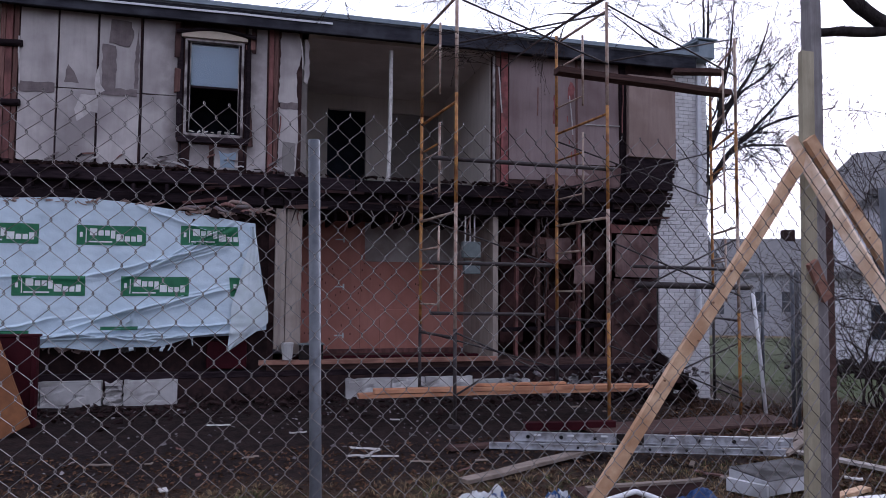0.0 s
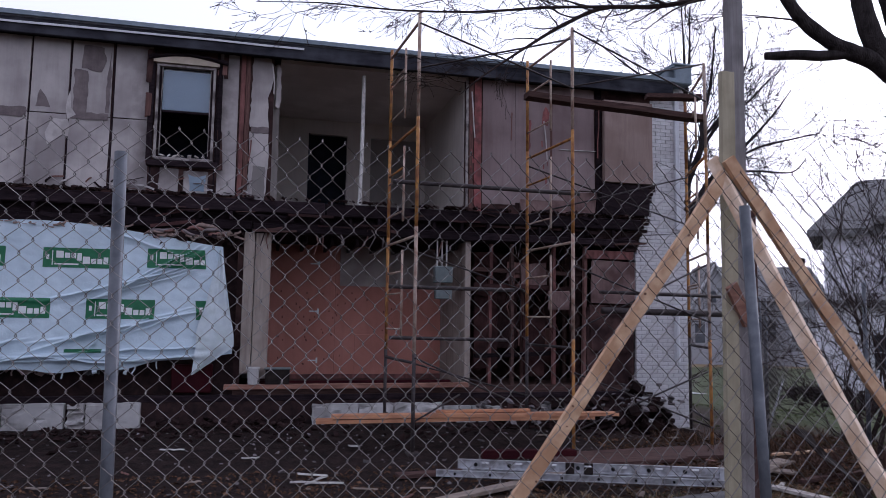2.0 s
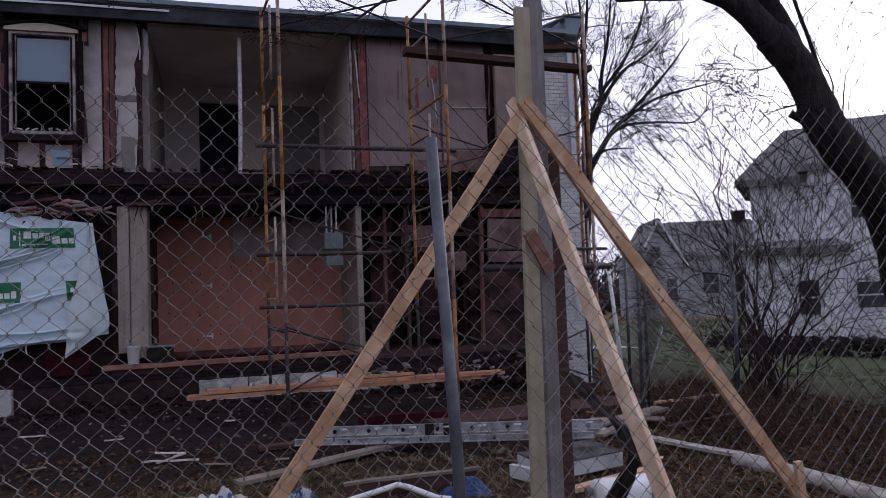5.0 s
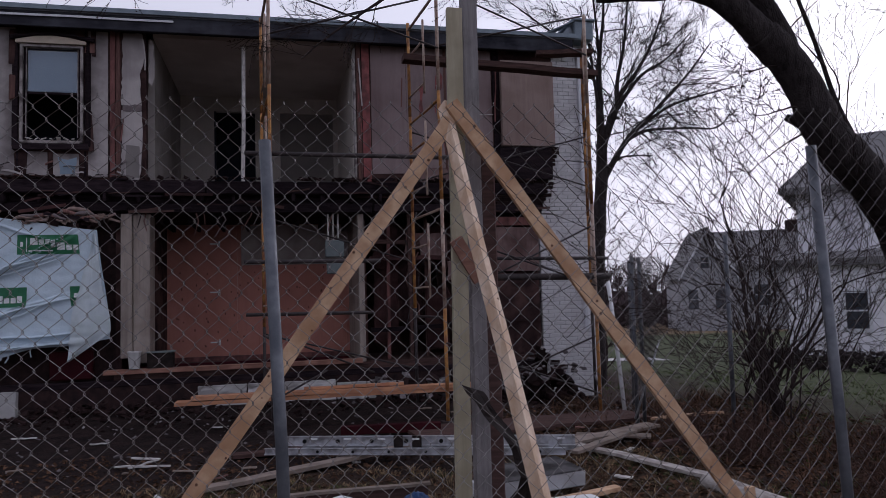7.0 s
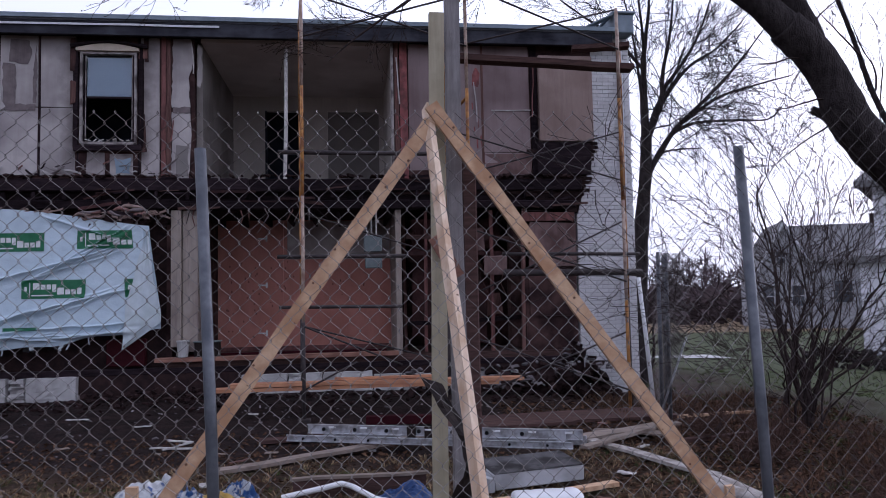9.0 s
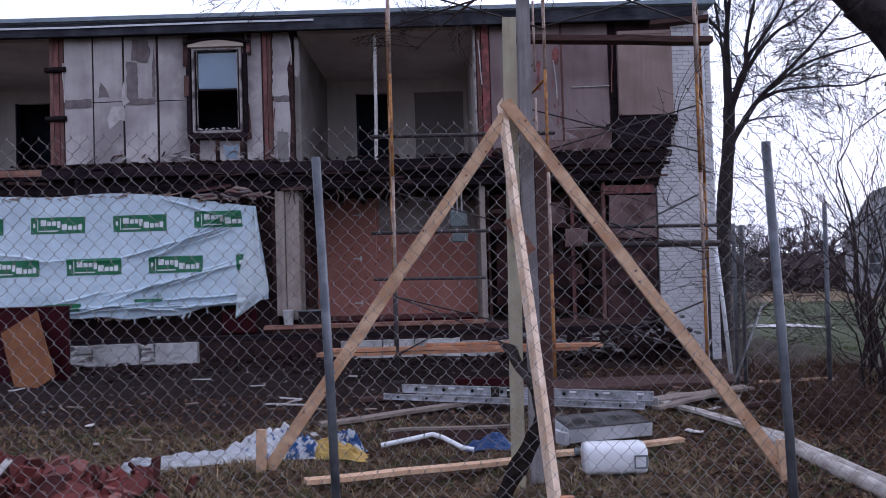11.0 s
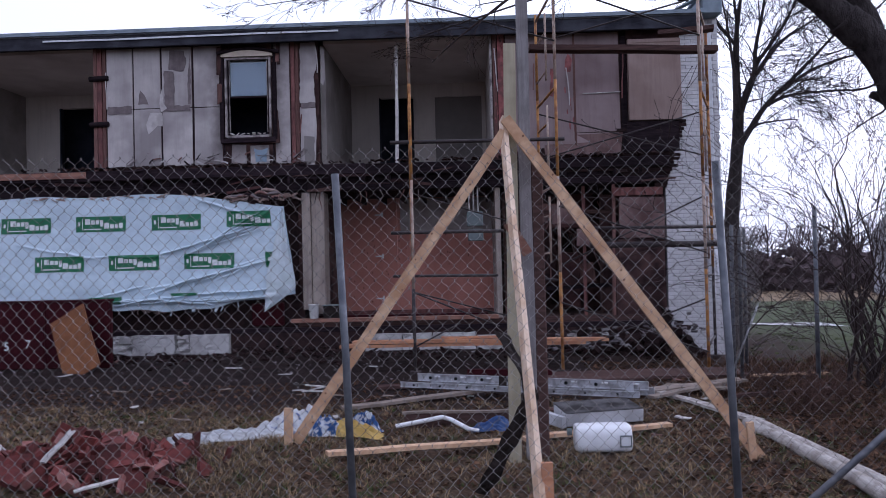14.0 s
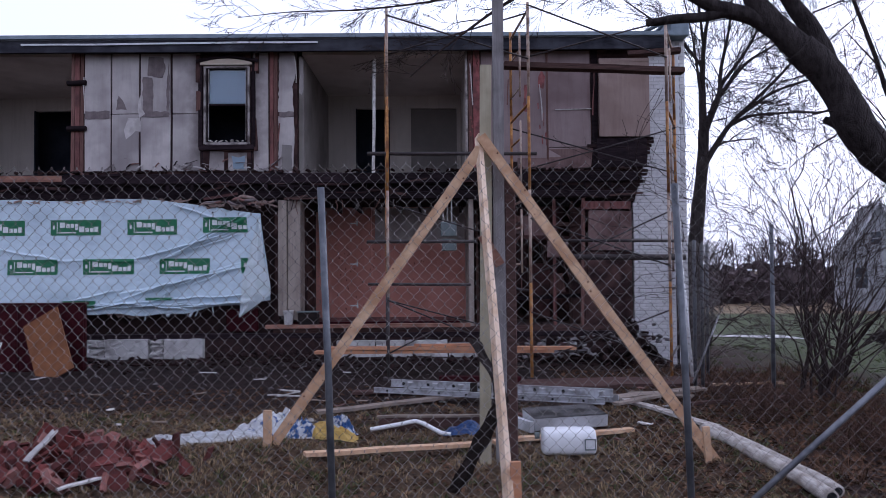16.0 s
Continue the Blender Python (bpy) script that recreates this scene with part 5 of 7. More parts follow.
brace((4.785, -7.205, 2.77), (2.93, -7.186, 0.155), 0.09, 0.04, M_NEWWOOD, "new sawn timber brace leaning against the post", 11, (0, 1, 0))
brace((4.775, -7.085, 2.90), (4.857, -8.97, 0.0), 0.085, 0.04, M_PALEWOOD, "pale new timber brace leaning towards the fence", 12, (0.75, 0.6, 0.4))
brace((4.79, -7.24, 2.875), (6.815, -7.345, -0.03), 0.09, 0.04, M_NEWWOOD, "long new sawn timber brace nailed to the post", 13, (0, 1, 0))


def stake(p, q, label, mat=M_NEWWOOD, w=0.07, s=1):
    return solo("stake", timber(p, q, w, 0.035, (0, 1, 0), 0.004, 2, 0.003, s), mat, label, "stake", "stakes at the braces")


stake((2.91, -7.25, 0.05), (2.92, -7.25, 0.50), "short wooden stake at a brace foot", s=2)
stake((6.68, -7.42, -0.05), (6.65, -7.42, 0.36), "short wooden stake beside a brace foot", w=0.055, s=3)
stake((4.91, -8.78, -0.1), (4.90, -8.78, 0.44), "short reddish wooden stake beside the pale brace", M_OPLANK, s=4)
solo("short_board", timber((4.79, -7.24, 2.0), (4.95, -7.20, 1.74), 0.085, 0.03, (0, 1, 0), 0.004, 2, 0.003, 5), M_BPLANK, "short brown scrap board nailed across both posts", "board")
solo("dark_timber", slab(5.0, 5.10, -7.12, -7.06, -0.1, 2.55, 0.01), M_DPLANK, "dark thin timber standing against the grey post", "post")

# tar paper strip hanging on the pale brace
bm = bmesh.new()
trng = random.Random(15)
path = [Vector(p) for p in ((4.50, -8.05, 0.02), (4.60, -8.13, 0.20), (4.68, -8.18, 0.38), (4.77, -8.24, 0.56), (4.86, -8.30, 0.76), (4.83, -8.22, 0.90), (4.75, -8.08, 1.02), (4.68, -7.95, 1.16))]
prev = None
for k in range(29):
    u = k / 4
    i = min(int(u), 6)
    c = path[i].lerp(path[i + 1], u - i)
    w = 0.05 * (1 + 0.35 * noise.noise(Vector((k * 0.45, 2, 0))))
    tw = 0.6 * noise.noise(Vector((k * 0.3, 5, 1)))
    side = Vector((math.cos(tw), math.sin(tw), -0.35 + 0.5 * noise.noise(Vector((k * 0.5, 8, 3)))))
    fold = Vector((0, -0.03 * noise.noise(Vector((k * 0.7, 1, 9))) - 0.012, 0))
    ring = [bm.verts.new(c + side * w * a + fold * f + Vector((0, b, 0))) for a, f, b in ((-1, 0, 0), (-0.3, 1, 0), (0.35, -0.6, 0), (1, 0.3, 0), (1, 0.3, 0.006), (0.35, -0.6, 0.006), (-0.3, 1, 0.006), (-1, 0, 0.006))]
    if prev:
        for j in range(8):
            bm.faces.new((prev[j], prev[(j + 1) % 8], ring[(j + 1) % 8], ring[j]))
    else:
        bm.faces.new(ring)
    prev = ring
bm.faces.new(prev[::-1])
solo("tar_paper_strip", bm, M_TAR, "crumpled black tar paper strip draped against the brace", "tar paper")

# ---- chain-link fence ----
fence = thing("chain_link_fence", (3.7, -8.95, 0), "galvanised chain-link fence on leaning round posts", "fence")


def fence_line(x):
    """Place of the mesh in plan."""
    if x < 3.7:
        return -8.97 + (x - 1.25) * 0.02 + 0.02 * math.sin(x * 2.2)
    return -8.92 - (x - 3.7) * 0.075 + 0.02 * math.sin(x * 2.2)


def fence_post(top, foot, r=0.026):
    p = part("post", pipe([foot, (foot[0] * 0.5 + top[0] * 0.5 + 0.004, foot[1] * 0.5 + top[1] * 0.5, top[2] / 2), top], r, 12), M_GALV, fence, smooth=True)
    return p


fence_post((1.21, -8.89, 2.30), (1.245, -8.96, -0.15), 0.021)
fence_post((3.658, -8.915, 2.235), (3.742, -8.955, -0.15), 0.023)
fence_post((5.89, -9.055, 2.225), (5.956, -9.10, -0.15), 0.022)
fence_post((8.30, -9.30, 2.2), (8.34, -9.34, -0.15))
fence_post((-1.15, -9.05, 2.25), (-1.15, -9.08, -0.15))
part("brace_rail", pipe([(6.02, -9.12, 0.03), (7.9, -9.22, 1.72)], 0.019, 10), M_RAIL, fence, "leaning galvanised rail", smooth=True)
D, H = 0.080, 0.0895
verts, faces = [], []
r = 0.0022


def wire_chain(points):
    base = len(verts)
    for p in points:
        for ax in ((0, -1, 0), (0.8, 0.6, 0), (-0.8, 0.6, 0)):
            k = r if p[0] < 6.0 or p[1] > -8 else 0.0012
            verts.append((p[0] + ax[0] * k, p[1] + ax[1] * k, p[2] + ax[2] * k))
    for i in range(len(points) - 1):
        a, b = base + 3 * i, base + 3 * i + 3
        for k in range(3):
            faces.append((a + k, a + (k + 1) % 3, b + (k + 1) % 3, b + k))


n_wires = int((7.2 + 1.6) / (D / 2))
rows_n = 53
for w in range(n_wires):
    x0 = -1.61 + w * D / 2
    pts = []
    for k in range(rows_n + 1):
        z = 2.375 - k * H / 2 + 0.012 * math.sin(x0 * 2.1) + 0.015 * noise.noise(Vector((x0 * 1.2, k * 0.05, 3)))
        x = x0 + (D / 4 if (k + w) % 2 else -D / 4) * 1.04 + 0.012 * noise.noise(Vector((x0, z * 1.5, 7)))
        y = fence_line(x0) + 0.045 * noise.noise(Vector((x0 * 0.8, z * 0.9, 1))) + (0.003 if (k + w) % 2 else -0.003)
        # each bend is a short upright hook round its neighbour
        s = 1 if (k + w) % 2 else -1
        pts += [(x - s * 0.002, y, z + 0.0065), (x + s * 0.0012, y - s * 0.002, z + 0.003), (x + s * 0.0012, y + s * 0.002, z - 0.003), (x - s * 0.002, y, z - 0.0065)]
    wire_chain(pts)
me = bpy.data.meshes.new("wire_mesh")
me.from_pydata(verts, [], faces)
me.materials.append(M_WIRE)
ob = new("wire_mesh", me)
ob.parent = fence
ob.matrix_parent_inverse = Matrix.Translation(-Vector(fence.location))
tagged(ob, "diamond wire mesh", kind="stuff")

# side fence running back to the house corner
side = thing("side_fence", (8.4, -4.0, 0), "old chain-link side fence with thin posts and loose mesh", "fence")
for x, y, h in ((8.62, -4.4, 2.25), (8.02, -3.3, 2.1), (8.14, -3.26, 2.08), (8.75, -1.81, 2.1)):
    part("post", pipe([(x, y, -0.1), (x + 0.02, y, h)], 0.025, 10), M_GALV, side, smooth=True)
part("slack_rail", pipe([(7.97, -3.34, 0.08), (8.36, -3.32, 1.03)], 0.014, 8), M_ALU, side, "bright loose rail", smooth=True)
verts, faces = [], []
for w in range(100):
    x0, pts = 7.99 + w * 0.0039, []
    for k in range(47):
        z = 2.08 - k * H / 2
        bulge = 0.05 * noise.noise(Vector((x0 * 3, z * 1.6, 4)))
        low = 0.10 + (x0 - 7.98) * 2.3
        if z < low and z < 1.0:
            break
        pts.append((x0 + bulge + (D / 4 if (k + w) % 2 else -D / 4), -3.3 + 0.12 * math.sin(w * 1.7) + bulge, z))
    wire_chain(pts)
me = bpy.data.meshes.new("loose_mesh")
me.from_pydata(verts, [], faces)
me.materials.append(M_WIRE)
ob = new("loose_mesh", me)
ob.parent = side
ob.matrix_parent_inverse = Matrix.Translation(-Vector(side.location))
tagged(ob, "loose wire mesh", kind="stuff")
solo("white_pipe", pipe([(8.28, -2.45, ground_z(8.28, -2.45)), (8.22, -2.4, 1.0), (8.16, -2.36, 1.80)], 0.028, 10), M_PLASTICW, "long white pipe leaning by the scaffold", "pipe", smooth=True)

# ---- things in the yard ----
# aluminium ladder lying on its edge
lad = thing("ladder", (5.1, -4.85, 0), "aluminium extension ladder lying on its side on boards", "ladder")
A, B = Vector((3.77, -3.98, 0.20)), Vector((6.42, -5.12, 0.23))
dv = (B - A).normalized()
nv = Vector((-dv.y, dv.x, 0))
for k, (off, z, a0, hgt) in enumerate(((0.0, 0.03, 0.0, 0.088), (-0.06, -0.062, -0.22, 0.058))):
    p, q = A + dv * a0 + nv * off + Vector((0, 0, z)), B + dv * a0 * 0.4 + nv * off + Vector((0, 0, z))
    rail = part("rail", timber(p, q, 0.024, hgt, (0, 0, 1), 0.003, 4, 0.002, k), M_ALU, lad)
    for fl in (-1, 1):
        part("flange", timber(p + Vector((0, 0, fl * hgt / 2)) - nv * 0.014, q + Vector((0, 0, fl * hgt / 2)) - nv * 0.014, 0.040, 0.007, (0, 0, 1), 0, 1, 0, 1), M_ALU, rail)
    for i in range(8):
        c = p + (q - p) * ((i + 0.55) / 8.2) - nv * 0.034
        hb = bmesh.new()
        tube(hb, [c - nv * 0.008, c + nv * 0.004], 0.021 if k == 0 else 0.014, 8)
        part("rung_end", hb, M_HOLE, rail, "dark rung end")
        if k == 0:
            c = c + dv * 0.10 + Vector((0, 0, 0.022)) - nv * 0.004
            part("tab", timber(c - dv * 0.035, c + dv * 0.035, 0.02, 0.016, (0, 0, 1), 0.002, 1, 0, 2), M_PLASTICW, rail, "bright pressed tab")
for t in (0.405, 0.47, 0.93):
    c = A + (B - A) * t - nv * 0.03
    part("bracket", timber(c - dv * 0.045, c + dv * 0.045, 0.03, 0.16, (0, 0, 1), 0.004, 1, 0, 3), M_TAR if t < 0.9 else M_ALU, lad, "dark guide bracket" if t < 0.9 else "")
for i in range(9):
    c = A + (B - A) * ((i + 0.5) / 9)
    part("rung", pipe([c + Vector((0, 0, 0.02)), c + Vector((0, 0, 0.02)) + nv * 0.36 + Vector((0, 0, -0.10))], 0.016, 8), M_ALU, lad)
part("rail", timber(A + nv * 0.38 + Vector((0, 0, -0.1)), B + nv * 0.38 + Vector((0, 0, -0.1)), 0.028, 0.09, (0, 0, 1), 0.003, 4, 0.002, 7), M_ALU, lad)


def lying(name, p, q, w, h, mat, label, seed, cat="board", group="boards on the ground"):
    p = (p[0], p[1], ground_z(p[0], p[1]) + h / 2 + 0.02 + (p[2] if len(p) > 2 else 0))
    q = (q[0], q[1], ground_z(q[0], q[1]) + h / 2 + 0.02 + (q[2] if len(q) > 2 else 0))
    return plank(name, p, q, w, h, mat, label, cat, group, seed)


lying("board", (3.27, -7.42), (4.88, -6.60), 0.09, 0.035, M_NEWWOOD, "narrow pale board lying on dry grass", 21)
lying("board", (4.92, -6.56), (6.39, -6.05), 0.09, 0.035, M_NEWWOOD, "narrow pale board end lying on dry grass", 22)
lying("board", (2.95, -4.95), (5.0, -4.05, 0.08), 0.14, 0.035, M_OLDWOOD, "long weathered grey board lying in the yard", 23)
lying("board", (3.2, -3.55), (6.9, -3.3), 0.16, 0.04, M_DPLANK, "long dark brown board lying in the mud", 24)
lying("board", (5.2, -3.0), (8.3, -2.75), 0.7, 0.04, M_DPLANK, "wide brown sheet lying flat in the mud", 25)
lying("board", (4.4, -2.8), (5.6, -2.9), 0.12, 0.1, M_DRED, "dark red timber lying under the scaffold", 35)
lying("board", (6.3, -4.45, 0.03), (7.9, -3.9, 0.05), 0.22, 0.03, M_OLDWOOD, "weathered wide board beside the ladder", 26)
lying("board", (6.7, -4.3, 0.02), (7.25, -6.1, 0.02), 0.12, 0.03, M_WHITELOG, "whitish peeling board lying in leaves", 27)
lying("board", (6.5, -4.9, 0.05), (7.5, -4.2, 0.08), 0.10, 0.03, M_OLDWOOD, "weathered splintered lath beside the ladder", 28)
lying("board", (6.9, -4.0, 0.06), (7.6, -4.4, 0.06), 0.2, 0.02, M_OLDWOOD, "broken weathered panel piece", 29)
lying("board", (7.5, -4.6), (8.9, -4.3), 0.08, 0.04, M_DPLANK, "dark board lying near the side fence", 30)
lying("board", (8.3, -3.1), (9.4, -3.0), 0.06, 0.03, M_NEWWOOD, "thin pale lath lying near the side fence", 31)
for p, q, rr, sd, label in (((7.07, -6.25), (7.17, -8.42), 0.056, 32, "white peeling round post lying on the ground"), ((7.19, -6.2), (7.295, -8.27), 0.048, 33, "white mottled round post lying beside another")):
    pt = thing("white_post", (p[0], p[1], 0), label, "post", "white posts")
    prng = random.Random(sd)
    mids = [(p[0] + (q[0] - p[0]) * k / 12 + prng.uniform(-0.006, 0.006), p[1] + (q[1] - p[1]) * k / 12) for k in range(13)]
    mids = [(x, y, max(0.0, ground_z(x, y)) * 0.5 + rr + 0.01) for x, y in mids]
    part("shaft", pipe(mids, [rr * prng.uniform(0.93, 1.05) for _ in mids], 14), M_WHITELOG, pt, smooth=True)
    e = Vector(mids[-1])
    part("hollow_shade", pipe([e + Vector((0, 0.03, 0)), e + Vector((0, -0.003, 0))], rr * 0.66, 12), M_HOLE, pt, "dark disc for the shade in the hollow end")
lying("board", (3.8, -5.62), (4.8, -5.58), 0.4, 0.03, M_DPLANK, "dark brown board lying flat", 34)
# Dark upright sheet added for the shadow under the narrow board.
solo("dark_board", timber((3.76, -5.86, 0.075), (4.84, -5.85, 0.075), 0.03, 0.15, (0, 0, 1), 0.004, 3, 0.004, 36), M_DPLANK, "dark brown upright sheet for the shadow under the narrow board", "panel")
plank("board", (3.74, -5.865, 0.163), (4.86, -5.855, 0.163), 0.06, 0.022, M_OLDWOOD, "narrow weathered board on top of the dark shadow sheet", "board", "boards on the ground", 37)
# bent white pipe
solo("bent_pipe", pipe([(3.68, -5.98, 0.05), (4.0, -5.95, 0.10), (4.15, -5.93, 0.125), (4.24, -5.95, 0.10), (4.42, -6.12, 0.04), (4.52, -6.16, 0.03)], 0.022, 10), M_PLASTICW, "bent white plastic pipe lying on grass", "pipe")


def crumple(name, c, sx, sy, sz, mat, label, cat, seed, n=56, group="", peak=0.0):
    """A crumpled sheet or bag lying in a heap: broad humps with sharp creases."""
    bm = bmesh.new()
    vs = []
    for i in range(n + 1):
        row = []
        for j in range(n + 1):
            u, v = i / n * 2 - 1, j / n * 2 - 1
            e = max(0.0, 1 - (u * u + v * v) ** 1.5)
            k = noise.noise(Vector((u * 1.1 + seed, v * 1.1, seed)))
            fold = 1 - min(1.0, abs(noise.noise(Vector((u * 1.5 + seed, v * 2.0, seed + 3)))) * 2.4)
            fine = 1 - min(1.0, abs(noise.noise(Vector((u * 4.6 + v + seed, v * 4.2, seed + 8)))) * 2.6)
            x = c[0] + u * sx * (1 + 0.22 * noise.noise(Vector((v * 2.4, seed, u * 0.5))))
            y = c[1] + v * sy * (1 + 0.25 * noise.noise(Vector((u * 2.6, seed + 5, v * 0.5))))
            z = ground_z(x, y) + 0.012 + e * sz * (0.35 + 0.35 * k + 0.40 * fold + 0.22 * fine) + peak * math.exp(-((u - 0.35) ** 2 + (v - 0.1) ** 2) / 0.02)
            row.append(bm.verts.new((x, y, z)))
        vs.append(row)
    for i in range(n):
        for j in range(n):
            bm.faces.new((vs[i][j], vs[i + 1][j], vs[i + 1][j + 1], vs[i][j + 1]))
    bmesh.ops.solidify(bm, geom=bm.faces[:], thickness=0.004)
    return solo(name, bm, mat, label, cat, group, smooth=True)


crumple("plastic_sheet", (2.2, -6.35), 0.6, 0.2, 0.11, M_BAGW, "crumpled dirty white plastic sheet on grass", "plastic sheet", 1)
crumple("plastic_sheet", (2.72, -6.2), 0.42, 0.26, 0.22, M_BAGP, "crumpled white plastic sheet heaped on grass", "plastic sheet", 2, peak=0.16)
crumple("plastic_bag", (3.02, -6.25), 0.24, 0.2, 0.2, M_BAGB, "white plastic bag with blue print", "plastic bag", 3)
crumple("plastic_bag", (3.36, -6.1), 0.2, 0.16, 0.22, M_BAGB, "blue and white printed plastic bag", "plastic bag", 4)
crumple("plastic_bag", (3.32, -6.28), 0.26, 0.15, 0.15, M_BAGY, "crumpled yellow plastic bag on grass", "plastic bag", 5)
crumple("blue_tub", (4.66, -6.06), 0.22, 0.15, 0.12, M_PLASTICB, "crumpled blue plastic tub", "tub", 6)
crumple("plastic_sheet", (1.78, -6.55), 0.3, 0.12, 0.12, M_BAGW, "dirty grey plastic scrap on grass", "plastic sheet", 7)
crumple("plastic_sheet", (0.1, -6.9), 0.22, 0.15, 0.15, M_BAGW, "crumpled grey plastic scrap behind red rubble", "plastic sheet", 8)
# grey foam block, tilted
fb = thing("foam_block", (5.55, -6.35, 0), "thick grey foam slab with a dirty top lying on grass", "foam slab")
FB = Matrix.Translation((5.38, -6.04, 0.03)) @ Euler((radians(3), radians(-1), radians(9))).to_matrix().to_4x4()
fbm = slab(0, 0.80, 0, 0.46, 0, 0.125, 0.008, 0.008, random.Random(2))
bmesh.ops.transform(fbm, matrix=FB, verts=fbm.verts)
part("body", fbm, M_FOAM, fb)
fbm = slab(0.0, 0.795, 0.0, 0.45, 0.127, 0.137, 0.004, 0.006, random.Random(3))
bmesh.ops.transform(fbm, matrix=FB, verts=fbm.verts)
part("facing", fbm, M_DIRTY, fb, "dark grey facing sheet")
solo("foam_offcut", timber((5.20, -5.72, 0.07), (5.36, -6.05, 0.07), 0.05, 0.11, (0, 0, 1), 0.006, 2, 0.004, 43), M_FOAM, "dirty foam board offcut on edge", "foam slab")
# white plastic canister lying on its side
can = thing("canister", (5.58, -6.98, 0), "white plastic canister lying on its side on grass", "canister")
bm = bmesh.new()
rings = []
for k, (x, s) in enumerate(((5.33, 0.86), (5.342, 0.95), (5.36, 1.0), (5.45, 1.0), (5.47, 0.97), (5.49, 1.0), (5.66, 1.0), (5.68, 0.97), (5.70, 1.0), (5.77, 1.0), (5.788, 0.95), (5.80, 0.86))):
    ring = []
    for i in range(20):
        a = i * math.tau / 20
        ca, sa = math.cos(a), math.sin(a)
        sq = 0.118 / max(abs(ca), abs(sa)) ** 0.62
        ring.append(bm.verts.new((x, -6.98 + ca * sq * s, ground_z(5.58, -6.98) + 0.125 + sa * sq * s)))
    rings.append(ring)
for a, b in zip(rings, rings[1:]):
    for i in range(20):
        bm.faces.new((a[i], a[(i + 1) % 20], b[(i + 1) % 20], b[i]))
bm.faces.new(rings[0][::-1])
bm.faces.new(rings[-1])
part("body", bm, M_PLASTICW, can, smooth=True)
lb = bmesh.new()
zc = ground_z(5.58, -6.98) + 0.115
for b in ((5.69, 5.70, zc - 0.05, zc + 0.05), (5.78, 5.79, zc - 0.05, zc + 0.05), (5.70, 5.78, zc + 0.04, zc + 0.05), (5.70, 5.78, zc - 0.05, zc - 0.04)):
    box(lb, b[0], b[1], -7.107, -7.100, b[2], b[3])
part("label_mark", lb, M_METER, can, "grey square label outline")
part("cap", pipe([(5.31, -6.94, zc + 0.05), (5.27, -6.94, zc + 0.05)], 0.03, 12), M_METER, can)

# red broken tiles
rng = random.Random(9)
for k in range(210):
    u, v = rng.gauss(0, 0.42), rng.gauss(0, 0.30)
    if abs(u) > 1.1 or abs(v) > 0.8:
        continue
    x, y = 1.22 + u * 1.15 - 0.25 * v, -7.4 + v
    hgt = 0.28 * math.exp(-(u * u / 0.3 + v * v / 0.16))
    bm = bmesh.new()
    w, l, th = rng.uniform(0.08, 0.20), rng.uniform(0.12, 0.27), rng.choice((0.007, 0.009, 0.014, 0.03))
    e = Euler((rng.uniform(-1.4, 1.4), rng.uniform(-1.1, 1.1), rng.uniform(0, 6.28))).to_matrix()
    z = ground_z(x, y) + rng.uniform(0.02, 0.06) + hgt * rng.uniform(0.3, 1)
    outline = [(-w / 2, -l / 2), (w / 2 * rng.uniform(0.6, 1), -l / 2), (w / 2, l / 2 * rng.uniform(0.3, 1)), (w * rng.uniform(-0.1, 0.2), l / 2), (-w / 2, l / 2 * rng.uniform(0.5, 1))]
    top = [bm.verts.new(e @ Vector((a, b, th)) + Vector((x, y, z))) for a, b in outline]
    bot = [bm.verts.new(e @ Vector((a, b, -th)) + Vector((x, y, z))) for a, b in outline]
    bm.faces.new(top)
    bm.faces.new(bot[::-1])
    for i in range(5):
        bm.faces.new((top[i], bot[i], bot[(i + 1) % 5], top[(i + 1) % 5]))
    solo("broken_tile", bm, M_REDPALE if k % 6 == 0 else M_RED, "broken dark red tile piece in a heap", "tile", "heap of broken red tiles")
for p, q, s in (((1.12, -7.75, 0.18), (1.22, -7.5, 0.36), 51), ((1.5, -8.0, 0.03), (1.75, -7.82, 0.05), 52)):
    lying("lath", p, q, 0.06, 0.015, M_LITTER, "short white lath on the red rubble", s, "lath", "white laths")

# dark red container sheet and leaning orange board
rp = thing("container", (-3.0, -1.5, ground_z(-2.5, -1.5)), "dark red sheet metal container in the yard", "container")
part("sheet", slab(-4.6, -1.47, -1.55, -1.45, ground_z(-2.5, -1.5), 1.19, 0.01), M_DRED, rp)
part("rim", slab(-4.62, -1.45, -1.57, -1.43, 1.19, 1.225, 0.008), M_DRED, rp)
for x in (-4.3, -3.55, -2.62, -1.53):
    part("rib", slab(x, x + 0.06, -1.585, -1.551, ground_z(-2.5, -1.5), 1.19, 0.006), M_DRED, rp)
for ch, x, z in (("5", -3.27, 0.41), ("7", -2.91, 0.44)):
    fc = bpy.data.curves.new("marking", "FONT")
    fc.body, fc.size, fc.extrude = ch, 0.2, 0.001
    fc.materials.append(M_PRINTW)
    mk = new("marking", fc)
    mk.matrix_world = pose(x, -1.553, z, 90, 0, 0)
    mk.parent = rp
    mk.matrix_parent_inverse = Matrix.Translation(-Vector(rp.location))
    tagged(mk, "small white painted number")
solo("leaning_board", timber((-1.70, -1.98, 0.05), (-2.16, -1.62, 1.0), 0.70, 0.02, (0, 1, 0.3), 0.004, 2, 0.004, 61), M_OSB, "orange plywood board leaning on the red sheet", "board")
